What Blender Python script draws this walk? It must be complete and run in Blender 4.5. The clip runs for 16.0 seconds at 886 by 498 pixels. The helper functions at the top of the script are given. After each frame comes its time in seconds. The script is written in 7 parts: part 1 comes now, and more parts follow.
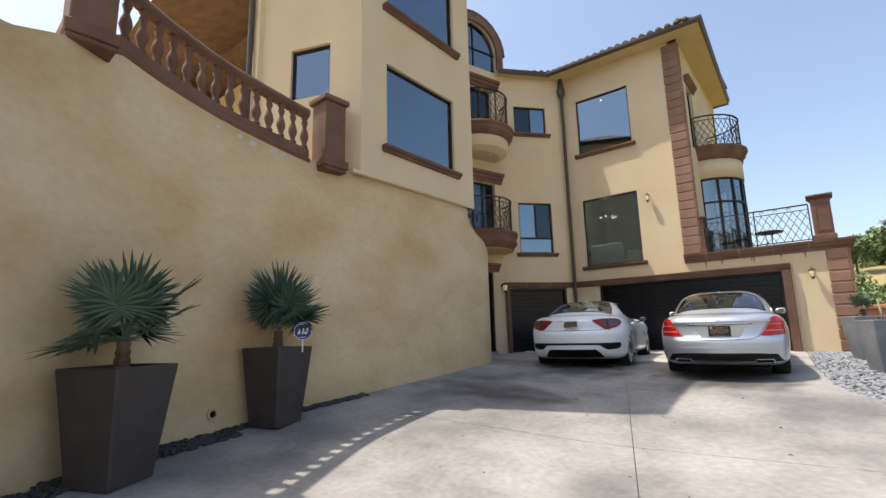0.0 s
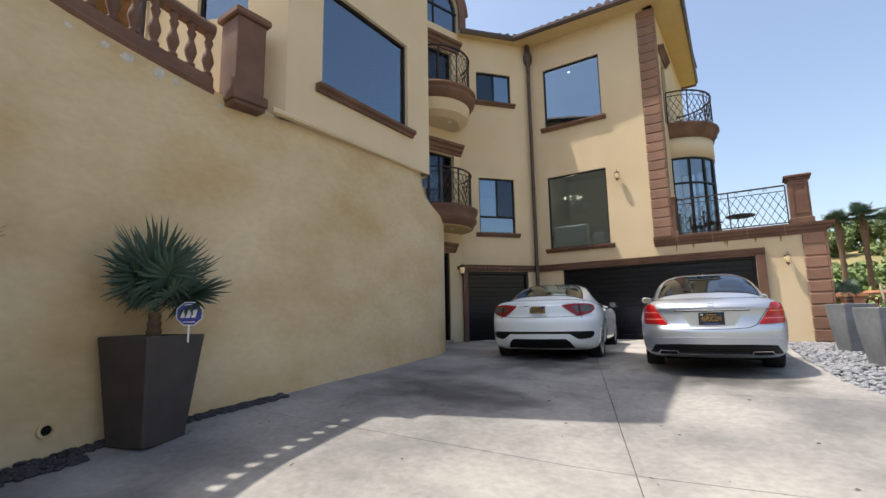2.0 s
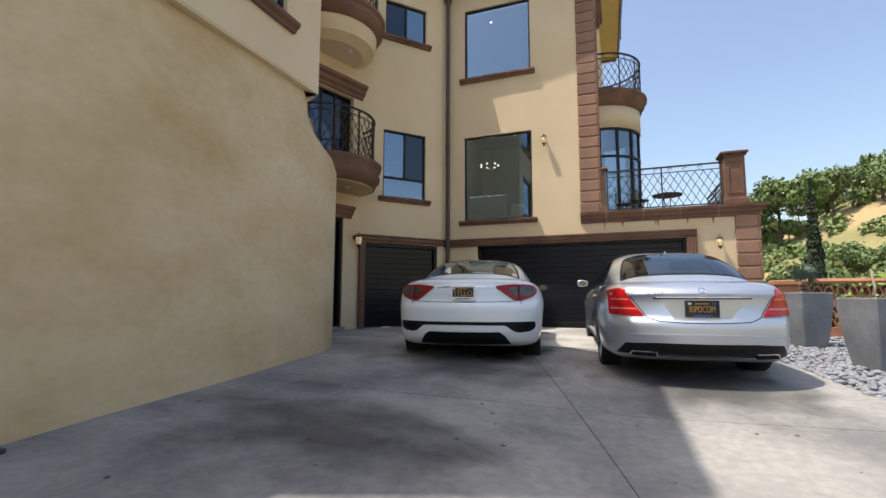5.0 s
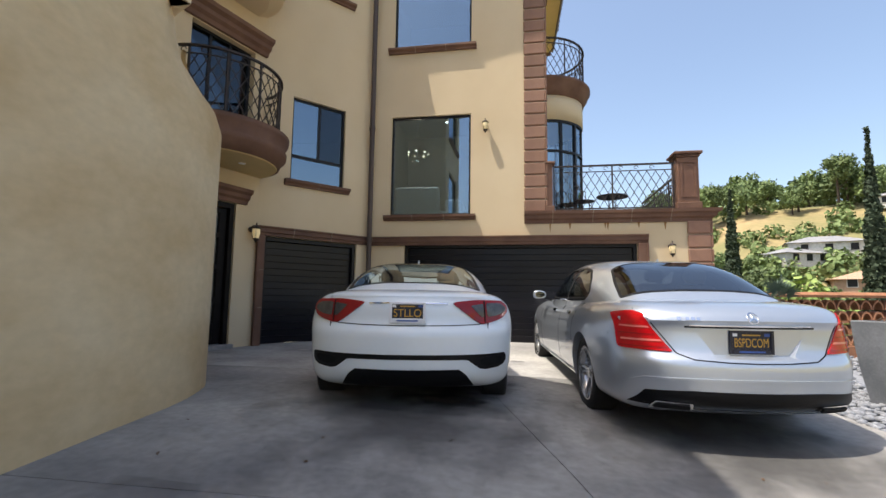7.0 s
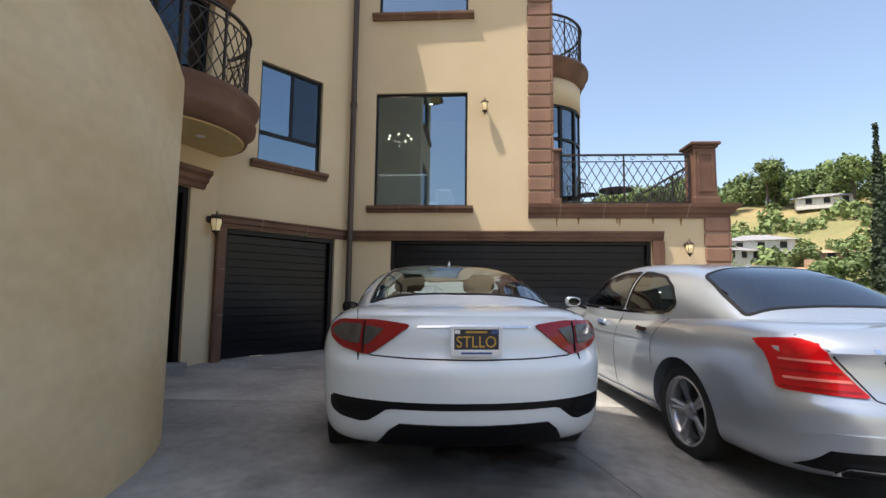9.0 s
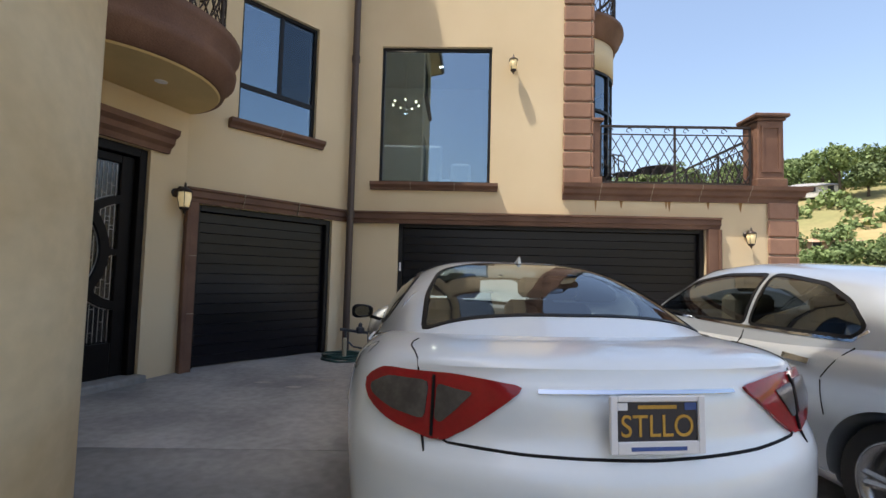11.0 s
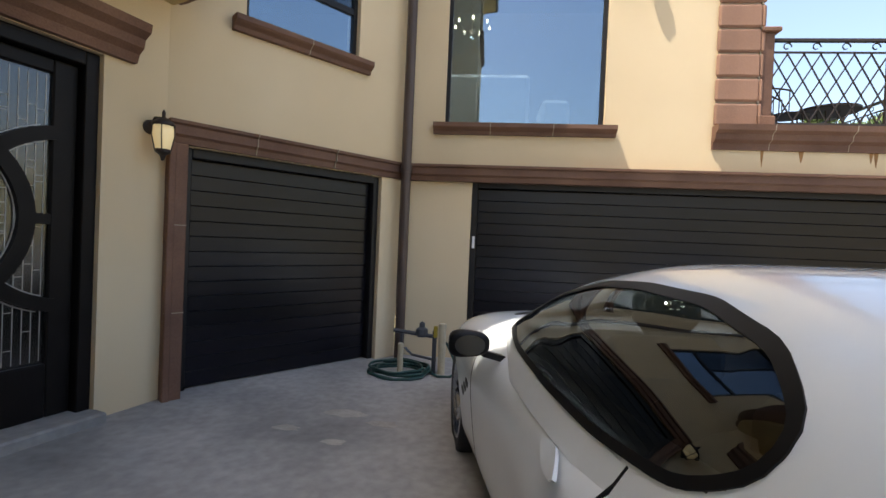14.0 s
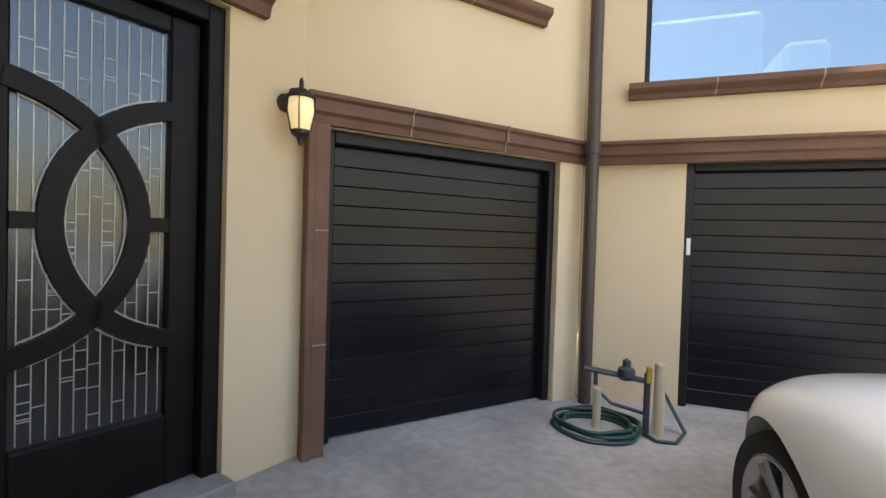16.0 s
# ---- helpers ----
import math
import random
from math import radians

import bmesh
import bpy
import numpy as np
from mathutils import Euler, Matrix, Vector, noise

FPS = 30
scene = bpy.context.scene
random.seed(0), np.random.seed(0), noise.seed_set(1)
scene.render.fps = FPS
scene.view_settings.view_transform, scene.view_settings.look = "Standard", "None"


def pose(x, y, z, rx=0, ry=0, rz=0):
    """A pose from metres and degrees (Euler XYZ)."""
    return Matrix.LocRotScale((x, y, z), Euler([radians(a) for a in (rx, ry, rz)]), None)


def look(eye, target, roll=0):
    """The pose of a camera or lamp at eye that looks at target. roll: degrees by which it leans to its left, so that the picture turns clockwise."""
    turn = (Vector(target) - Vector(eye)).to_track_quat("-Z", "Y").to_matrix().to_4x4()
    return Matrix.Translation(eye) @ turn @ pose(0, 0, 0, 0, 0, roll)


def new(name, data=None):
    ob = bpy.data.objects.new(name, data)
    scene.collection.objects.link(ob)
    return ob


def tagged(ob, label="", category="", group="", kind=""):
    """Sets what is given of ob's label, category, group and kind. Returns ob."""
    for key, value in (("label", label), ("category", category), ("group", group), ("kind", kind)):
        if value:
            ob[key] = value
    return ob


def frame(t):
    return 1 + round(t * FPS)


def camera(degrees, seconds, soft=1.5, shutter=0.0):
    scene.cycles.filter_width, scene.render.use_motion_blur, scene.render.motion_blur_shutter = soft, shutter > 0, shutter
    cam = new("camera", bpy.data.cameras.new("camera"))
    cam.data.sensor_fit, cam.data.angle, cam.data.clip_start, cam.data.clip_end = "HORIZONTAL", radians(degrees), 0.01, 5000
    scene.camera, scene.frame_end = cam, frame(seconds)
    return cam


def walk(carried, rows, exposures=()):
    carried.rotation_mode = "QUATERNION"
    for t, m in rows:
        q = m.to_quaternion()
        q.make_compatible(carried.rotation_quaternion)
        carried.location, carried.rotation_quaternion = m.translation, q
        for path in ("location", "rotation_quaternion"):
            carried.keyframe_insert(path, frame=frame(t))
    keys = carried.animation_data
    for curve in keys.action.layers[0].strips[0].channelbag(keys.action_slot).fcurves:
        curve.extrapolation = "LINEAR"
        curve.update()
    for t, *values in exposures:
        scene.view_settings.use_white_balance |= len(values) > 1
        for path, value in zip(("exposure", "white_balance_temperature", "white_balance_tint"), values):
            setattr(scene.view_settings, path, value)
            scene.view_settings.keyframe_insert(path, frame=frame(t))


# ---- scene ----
cam = camera(86.8, 16.0)
METRES, EYE, TILT, LEAN, TURN = 12.5, 0.702, 0.0, 0.0, 39.2
ROWS = [
    (0.0, 0.0, 0.0, 0.0, 0.25, 10.01, 1.39),
    (0.5, 0.0031, 0.0282, -0.0004, -1.68, 8.86, 1.5),
    (1.0, 0.0076, 0.0601, -0.0017, -2.9, 8.45, 1.4),
    (1.5, 0.0093, 0.0923, -0.0023, -4.1, 8.4, 1.18),
    (2.0, 0.0124, 0.1236, -0.0025, -5.17, 8.39, 0.96),
    (2.5, 0.0141, 0.1553, -0.0026, -6.44, 8.21, 0.81),
    (3.0, 0.0159, 0.1845, -0.0026, -7.8, 7.7, 0.73),
    (3.5, 0.0173, 0.2156, -0.0025, -9.64, 7.04, 0.8),
    (4.0, 0.0217, 0.2513, -0.0012, -12.14, 6.24, 0.48),
    (4.5, 0.0273, 0.2857, -0.0008, -15.08, 6.0, 0.14),
    (7.0, 0.0639, 0.4685, 0.0154, -29.25, 6.02, -0.75),
    (7.5, 0.0627, 0.5005, 0.0185, -31.15, 6.25, -0.75),
    (8.0, 0.0622, 0.5298, 0.0207, -32.56, 6.11, -0.64),
    (8.5, 0.0602, 0.5596, 0.0237, -33.95, 5.76, -0.62),
    (9.0, 0.0573, 0.589, 0.0279, -35.38, 5.42, -0.68),
    (11.5, 0.0981, 0.7299, 0.0429, -37.4, 2.81, -1.58),
    (12.0, 0.1085, 0.756, 0.0448, -37.48, 2.41, -1.89),
    (12.5, 0.1183, 0.7804, 0.0479, -37.71, 2.02, -2.18),
    (13.0, 0.1267, 0.806, 0.0521, -37.33, 0.96, -2.37),
    (13.5, 0.1361, 0.8338, 0.0511, -35.73, -0.0, -2.37),
    (14.0, 0.1416, 0.869, 0.0512, -33.76, -0.9, -2.45),
    (14.5, 0.1426, 0.9005, 0.0529, -32.08, -1.82, -2.54),
    (15.0, 0.1518, 0.9226, 0.0513, -28.08, -2.07, -2.29),
    (15.5, 0.1529, 0.9459, 0.0518, -25.18, -2.17, -2.03),
    (16.0, 0.147, 0.9757, 0.0519, -19.67, -1.18, -1.68),
]
EXPOSURES = [(0, 0.85, 7000, 10), (4.5, 0.82, 6950, 10), (7, 0.9, 6900, 10), (9, 0.95, 6900, 10), (11.5, 1.05, 6950, 10), (12.5, 1.05, 6950, 10), (13.5, 1.3, 6950, 10), (14.5, 1.62, 7100, 10), (15.5, 2.15, 7350, 10), (16, 2.3, 7500, 10)]
walk(cam, [(t, pose(0, 0, EYE, TILT, LEAN, TURN) @ pose(METRES * x, METRES * y, METRES * z, 90 + pitch, roll, yaw)) for t, x, y, z, yaw, pitch, roll in ROWS], EXPOSURES)

# ---- light ----
SUN_WAY = Vector((0.88, 0.475, -2.29)).normalized()
world = bpy.data.worlds.new("World")
scene.world = world
world.use_nodes = True
wn = world.node_tree
sky = wn.nodes.new("ShaderNodeTexSky")
sky.sky_type, sky.sun_disc = "NISHITA", False
sky.sun_elevation = math.asin(-SUN_WAY.z)
sky.sun_rotation = math.atan2(-SUN_WAY.x, -SUN_WAY.y)
sky.air_density, sky.dust_density, sky.ozone_density = 1.0, 2.6, 1.0
wn.links.new(sky.outputs[0], wn.nodes["Background"].inputs[0])
wn.nodes["Background"].inputs[1].default_value = 0.15
sun = new("sun", bpy.data.lights.new("sun", "SUN"))
sun.data.energy, sun.data.angle, sun.data.color = 3.2, radians(0.55), (1.0, 0.955, 0.885)
sun.matrix_world = look((-20, -10, 45), Vector((-20, -10, 45)) + SUN_WAY)

# ---- materials ----


def mat(name, base, rough=0.6, metal=0.0, var=0.12, scale=3.0, fine=60.0, bump=0.15, coat=0.0, second=None, blotch=0.5, dist=0.01, per=0.0, spec=0.5, stretch=(1, 1, 1)):
    """Procedural surface: two scales of colour variation, fine bump; per: variation from piece to piece."""
    m = bpy.data.materials.new(name)
    m.use_nodes = True
    n, l = m.node_tree.nodes, m.node_tree.links
    b = n["Principled BSDF"]
    b.inputs["Roughness"].default_value, b.inputs["Metallic"].default_value = rough, metal
    b.inputs["Specular IOR Level"].default_value = spec
    b.inputs["Coat Weight"].default_value, b.inputs["Coat Roughness"].default_value = coat, 0.04
    mapped = n.new("ShaderNodeMapping")
    mapped.inputs["Scale"].default_value = stretch
    l.new(n.new("ShaderNodeTexCoord").outputs["Object"], mapped.inputs["Vector"])
    co = mapped.outputs[0]
    big, small = n.new("ShaderNodeTexNoise"), n.new("ShaderNodeTexNoise")
    for t, s, d in ((big, scale, 5), (small, fine, 4)):
        t.inputs["Scale"].default_value, t.inputs["Detail"].default_value = s, d
        l.new(co, t.inputs["Vector"])
    second = second or tuple(c * (1 - 2.2 * var) for c in base)
    ramp = n.new("ShaderNodeValToRGB")
    ramp.color_ramp.elements[0].position, ramp.color_ramp.elements[1].position = blotch - 0.17, blotch + 0.17
    ramp.color_ramp.elements[0].color, ramp.color_ramp.elements[1].color = (*second, 1), (*base, 1)
    l.new(big.outputs["Fac"], ramp.inputs[0])
    mul = n.new("ShaderNodeMix")
    mul.data_type, mul.blend_type = "RGBA", "MULTIPLY"
    mul.inputs[0].default_value = min(1.0, var * 3)
    gray = n.new("ShaderNodeMapRange")
    gray.inputs[1].default_value, gray.inputs[2].default_value, gray.inputs[3].default_value, gray.inputs[4].default_value = 0.3, 0.7, 0.72, 1.12
    l.new(small.outputs["Fac"], gray.inputs[0])
    l.new(ramp.outputs[0], mul.inputs[6])
    l.new(gray.outputs[0], mul.inputs[7])
    out = mul.outputs[2]
    if per:
        info, hsv, rng = n.new("ShaderNodeObjectInfo"), n.new("ShaderNodeHueSaturation"), n.new("ShaderNodeMapRange")
        rng.inputs[3].default_value, rng.inputs[4].default_value = 1 - per, 1 + per
        l.new(info.outputs["Random"], rng.inputs[0])
        l.new(rng.outputs[0], hsv.inputs["Value"])
        l.new(out, hsv.inputs["Color"])
        out = hsv.outputs[0]
    l.new(out, b.inputs["Base Color"])
    if bump:
        bp = n.new("ShaderNodeBump")
        bp.inputs["Strength"].default_value, bp.inputs["Distance"].default_value = bump, dist
        l.new(small.outputs["Fac"], bp.inputs["Height"])
        l.new(bp.outputs[0], b.inputs["Normal"])
    return m


def glass(name, tint, gloss=0.35, rough=0.01, mirror=(0.92, 0.96, 1)):
    m = bpy.data.materials.new(name)
    m.use_nodes = True
    n, l = m.node_tree.nodes, m.node_tree.links
    n.remove(n["Principled BSDF"])
    mix, gl, tr, fr, mx = n.new("ShaderNodeMixShader"), n.new("ShaderNodeBsdfGlossy"), n.new("ShaderNodeBsdfTransparent"), n.new("ShaderNodeFresnel"), n.new("ShaderNodeMath")
    gl.inputs["Roughness"].default_value, gl.inputs["Color"].default_value = rough, (*mirror, 1)
    tr.inputs["Color"].default_value = (*tint, 1)
    fr.inputs["IOR"].default_value = 1.5
    mx.operation, mx.use_clamp = "ADD", True
    mx.inputs[1].default_value = gloss
    l.new(fr.outputs[0], mx.inputs[0])
    l.new(mx.outputs[0], mix.inputs[0])
    l.new(tr.outputs[0], mix.inputs[1])
    l.new(gl.outputs[0], mix.inputs[2])
    l.new(mix.outputs[0], n["Material Output"].inputs[0])
    return m


def glow(name, colour, strength):
    m = bpy.data.materials.new(name)
    m.use_nodes = True
    b = m.node_tree.nodes["Principled BSDF"]
    b.inputs["Base Color"].default_value = (*colour, 1)
    b.inputs["Emission Color"].default_value, b.inputs["Emission Strength"].default_value = (*colour, 1), strength
    return m


STUCCO = mat("stucco", (0.70, 0.565, 0.37), 0.9, var=0.06, scale=0.7, fine=140, bump=0.25, second=(0.64, 0.505, 0.32))
WALLSTUCCO = mat("aged_stucco", (0.66, 0.53, 0.335), 0.92, var=0.09, scale=0.75, fine=9, bump=0.12, second=(0.52, 0.37, 0.19), blotch=0.49, stretch=(1, 1, 1.6), dist=0.006)
STONE = mat("cast_stone", (0.185, 0.096, 0.060), 0.75, var=0.16, scale=2.2, fine=70, bump=0.3, second=(0.118, 0.056, 0.035), per=0.15)
QUOIN = mat("quoin_stone", (0.30, 0.165, 0.11), 0.8, var=0.1, scale=3, fine=90, bump=0.3, per=0.18)
MORTAR = mat("mortar", (0.42, 0.34, 0.25), 0.9)
MORTAR_PALE = mat("bare_plaster", (0.62, 0.58, 0.52), 0.95, var=0.12, scale=14)
CONCRETE = mat("concrete", (0.325, 0.312, 0.292), 0.85, var=0.2, scale=0.75, fine=14, bump=0.1, second=(0.145, 0.143, 0.143), blotch=0.46, per=0.03)
PALECONCRETE = mat("bleached_concrete", (0.42, 0.405, 0.38), 0.85, var=0.2, scale=0.9, fine=14, bump=0.1, second=(0.22, 0.215, 0.21), blotch=0.46)
STAINED = mat("stained_concrete", (0.22, 0.20, 0.18), 0.9)
IRON = mat("wrought_iron", (0.045, 0.032, 0.027), 0.5, 0.3, var=0.1, bump=0.1)
BLACK = mat("black_frame", (0.012, 0.011, 0.012), 0.4, bump=0, spec=0.3)
DOORWOOD = mat("black_wood", (0.011, 0.009, 0.0085), 0.42, var=0.15, scale=6, fine=90, bump=0.08, spec=0.16)
GARAGE = mat("garage_wood", (0.0065, 0.0062, 0.0105), 0.28, var=0.2, scale=5, fine=60, bump=0.06, per=0.25, spec=0.32, stretch=(0.25, 1, 2))
PIPE = mat("brown_metal", (0.085, 0.058, 0.048), 0.45, 0.2, var=0.08)
ROOFTILE = mat("roof_tile", (0.22, 0.13, 0.09), 0.85, var=0.15, per=0.3)
SOFFIT = mat("soffit_paint", (0.62, 0.46, 0.22), 0.85, var=0.04)
WINGLASS = glass("window_glass", (0.5, 0.58, 0.62), 0.24, 0.01, (0.62, 0.76, 0.88))
DARKPANE = glass("dark_window_glass", (0.4, 0.43, 0.45), 0.03, 0.01, (0.62, 0.76, 0.88))
DOORGLASS = glass("leaded_glass", (0.22, 0.22, 0.23), 0.05, 0.2)
LEAD = mat("lead_strip", (0.42, 0.41, 0.39), 0.45, 0.6, bump=0)
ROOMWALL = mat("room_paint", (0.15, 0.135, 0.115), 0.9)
ROOMFLOOR = mat("room_floor", (0.16, 0.12, 0.08), 0.5)
WHITEFAB = mat("white_fabric", (0.85, 0.86, 0.86), 0.9, var=0.03)
LAMPGLOW = glow("lamp_bulb", (1.0, 0.86, 0.55), 6.0)
SPOTGLOW = glow("spot_bulb", (1.0, 0.97, 0.9), 14.0)
LAMPGLASS = glow("lamp_glass", (0.85, 0.68, 0.38), 0.13)
PLANTER = mat("dark_planter", (0.055, 0.045, 0.043), 0.6, var=0.12, scale=4, fine=50)
GREYPLANTER = mat("grey_planter", (0.20, 0.21, 0.225), 0.7, var=0.16, scale=3, fine=40, second=(0.13, 0.14, 0.15))
SOIL = mat("soil", (0.06, 0.042, 0.03), 0.95)
PALM = mat("palm_leaf", (0.075, 0.125, 0.088), 0.55, var=0.1, scale=8, bump=0.05, per=0.25)
TRUNK = mat("palm_trunk", (0.16, 0.10, 0.065), 0.95, var=0.2, scale=10)
PEBBLE = mat("black_pebble", (0.035, 0.035, 0.04), 0.6, var=0.1)
GRAVEL = mat("grey_gravel", (0.30, 0.31, 0.33), 0.8, var=0.15, scale=25, fine=60, second=(0.17, 0.18, 0.2))
WHITEPAINT = mat("white_paint", (0.765, 0.815, 0.84), 0.3, var=0.012, scale=1.0, fine=20, bump=0, coat=1.0)
SILVER = mat("silver_paint", (0.50, 0.545, 0.60), 0.30, 0.65, var=0.012, scale=1.0, fine=20, bump=0, coat=1.0)
CARBLACK = mat("black_plastic", (0.006, 0.006, 0.007), 0.45, bump=0, spec=0.22)
GAP = mat("seam_black", (0.007, 0.007, 0.008), 0.7, bump=0, spec=0.2)
TYRE = mat("tyre_rubber", (0.016, 0.016, 0.017), 0.8)
RIM = mat("alloy", (0.45, 0.46, 0.48), 0.25, 0.9, var=0.02, bump=0)
CHROME = mat("chrome", (0.8, 0.8, 0.82), 0.08, 1.0, var=0.0, bump=0)
MIRROR = mat("mirror_glass", (0.22, 0.23, 0.25), 0.03, 1.0, var=0.0, bump=0)
REDLENS = mat("red_lens", (0.50, 0.005, 0.009), 0.12, var=0.05, scale=30, bump=0, coat=0.35, spec=0.3)
LIGHTBAND = mat("pale_red_lens", (0.80, 0.20, 0.18), 0.15, var=0.05, scale=30, bump=0, coat=0.5)
DARKRED = mat("dark_red_lens", (0.30, 0.007, 0.010), 0.12, var=0.08, scale=14, bump=0, coat=0.35, spec=0.3)
CLEARLENS = mat("smoked_lens", (0.11, 0.10, 0.098), 0.15, 0.2, var=0.2, scale=12, bump=0, coat=0.5, spec=0.3)
CARGLASS = glass("car_glass", (0.24, 0.28, 0.285), 0.07)
DARKGLASS = glass("tinted_car_glass", (0.10, 0.115, 0.12), 0.10)
DARKERGLASS = glass("dark_side_glass", (0.045, 0.05, 0.055), 0.05)
PLATEBLACK = mat("plate_black", (0.015, 0.016, 0.03), 0.4, bump=0)
PLATEYELLOW = mat("plate_yellow", (0.65, 0.36, 0.05), 0.5, bump=0)
PLATEBLUE = mat("plate_blue", (0.04, 0.10, 0.35), 0.4, bump=0)
SIGNBLUE = mat("sign_blue", (0.015, 0.03, 0.28), 0.35, bump=0, var=0.02)
SIGNWHITE = mat("sign_white", (0.8, 0.8, 0.82), 0.4, bump=0, var=0.02)
LEATHER = mat("cream_leather", (0.55, 0.48, 0.38), 0.6, var=0.04)
HOSE = mat("green_hose", (0.02, 0.075, 0.065), 0.4, bump=0)
PVC = mat("cream_pipe", (0.6, 0.52, 0.36), 0.5, bump=0)
VALVE = mat("bronze_valve", (0.10, 0.11, 0.13), 0.4, 0.6, bump=0)
BRASS = mat("yellow_valve", (0.5, 0.36, 0.05), 0.4, bump=0)
TERRACOTTA = mat("terracotta", (0.42, 0.19, 0.10), 0.85, var=0.14, scale=6, fine=50, per=0.2)
HILL = mat("dry_hill", (0.45, 0.31, 0.16), 0.95, var=0.14, scale=0.05, fine=0.8, bump=0.0, second=(0.20, 0.19, 0.08), blotch=0.58)
LEAF = mat("tree_leaf", (0.17, 0.225, 0.075), 0.75, var=0.2, scale=0.25, fine=3, bump=0, second=(0.10, 0.15, 0.05), per=0.3)
LEAFLIGHT = mat("bush_leaf", (0.29, 0.38, 0.10), 0.75, var=0.2, scale=0.5, fine=4, bump=0, second=(0.15, 0.22, 0.055), per=0.25)
CYPRESS = mat("cypress_leaf", (0.05, 0.08, 0.04), 0.8, var=0.2, scale=2, fine=9, bump=0)
BARK = mat("bark", (0.10, 0.075, 0.055), 0.95, var=0.2, scale=6)
FARWALL = mat("far_wall", (0.7, 0.68, 0.64), 0.9)
FARPEACH = mat("peach_wall", (0.52, 0.33, 0.22), 0.9)
PATCH = mat("pale_patch", (0.50, 0.46, 0.41), 0.9, var=0.15, scale=6)
RUST = mat("rust_stain", (0.40, 0.20, 0.07), 0.9, var=0.2, scale=9)
FARROOF = mat("far_roof", (0.30, 0.30, 0.31), 0.9)

# ---- building helpers ----


def thing(name, label, category, m=None, group="", kind=""):
    ob = new(name)
    ob.empty_display_size = 0.1
    if m is not None:
        ob.matrix_world = m
    return tagged(ob, label, category, group, kind)


def mesh_of(name, bm, material, smooth=False):
    me = bpy.data.meshes.new(name)
    bmesh.ops.recalc_face_normals(bm, faces=bm.faces)
    bm.to_mesh(me)
    bm.free()
    me.materials.append(material)
    if smooth:
        me.shade_smooth()
    return me


def part(name, bm, material, parent=None, label="", smooth=False, m=None):
    ob = new(name, mesh_of(name, bm, material, smooth) if isinstance(bm, bmesh.types.BMesh) else bm)
    if parent is not None:
        ob.parent = parent
    if m is not None:
        ob.matrix_basis = m
    return tagged(ob, label)


def structure(name, bm, material, label="", category="", smooth=False):
    return tagged(part(name, bm, material, None, label, smooth), label, category, "", "structure")


def box(bm, x0, x1, y0, y1, z0, z1, bevel=0.0, m=None):
    vs = [bm.verts.new((x, y, z)) for x in (x0, x1) for y in (y0, y1) for z in (z0, z1)]
    fs = [bm.faces.new([vs[i] for i in f]) for f in ((0, 1, 3, 2), (4, 6, 7, 5), (0, 4, 5, 1), (2, 3, 7, 6), (0, 2, 6, 4), (1, 5, 7, 3))]
    if bevel:
        es = list({e for f in fs for e in f.edges})
        r = bmesh.ops.bevel(bm, geom=es, offset=bevel, segments=1, affect="EDGES", clamp_overlap=True)
        vs = list({v for f in r["faces"] for v in f.verts} | {v for v in vs if v.is_valid})
    if m is not None:
        bmesh.ops.transform(bm, matrix=m, verts=vs)
    return bm


def boxes(*specs, bevel=0.0):
    bm = bmesh.new()
    for s in specs:
        box(bm, *s, bevel=bevel)
    return bm


def lathe(profile, n=16, bm=None, m=None, close=True):
    """Turned shape from (radius, z) pairs."""
    bm = bm or bmesh.new()
    rings = []
    for r, z in profile:
        rings.append([bm.verts.new((r * math.cos(2 * math.pi * k / n), r * math.sin(2 * math.pi * k / n), z)) for k in range(n)])
    for a, b in zip(rings, rings[1:]):
        for k in range(n):
            bm.faces.new((a[k], a[(k + 1) % n], b[(k + 1) % n], b[k]))
    if close:
        bm.faces.new(rings[0][::-1])
        bm.faces.new(rings[-1])
    if m is not None:
        bmesh.ops.transform(bm, matrix=m, verts=[v for r in rings for v in r])
    return bm


def sweep(points, section, bm=None, closed=False):
    """A section of (side, up) pairs carried along points; side is to the right of the way."""
    bm = bm or bmesh.new()
    pts = [Vector(p) for p in points]
    rings = []
    for i, p in enumerate(pts):
        a = pts[i - 1] if i or closed else p
        b = pts[(i + 1) % len(pts)] if i < len(pts) - 1 or closed else p
        t = (b - a).normalized()
        right = t.cross(Vector((0, 0, 1)))
        right = right.normalized() if right.length > 1e-4 else Vector((1, 0, 0))
        up = right.cross(t)
        if abs(t.z) < 0.3:
            up = Vector((0, 0, 1))
        k = 1.0
        if 0 < i < len(pts) - 1 or closed:
            c = abs(right.dot((p - a).normalized().cross(Vector((0, 0, 1))).normalized())) if (p - a).cross(Vector((0, 0, 1))).length > 1e-6 else 1
            k = 1 / max(c, 0.5)
        rings.append([bm.verts.new(p + right * s * k + up * u) for s, u in section])
    n = len(section)
    pairs = list(zip(rings, rings[1:])) + ([(rings[-1], rings[0])] if closed else [])
    for a, b in pairs:
        for k in range(n):
            bm.faces.new((a[k], a[(k + 1) % n], b[(k + 1) % n], b[k]))
    if not closed:
        bm.faces.new(rings[0][::-1])
        bm.faces.new(rings[-1])
    return bm


def round_section(r, n=8):
    return [(r * math.cos(2 * math.pi * k / n), r * math.sin(2 * math.pi * k / n)) for k in range(n)]


def square_section(w, h):
    return [(-w / 2, -h / 2), (w / 2, -h / 2), (w / 2, h / 2), (-w / 2, h / 2)]


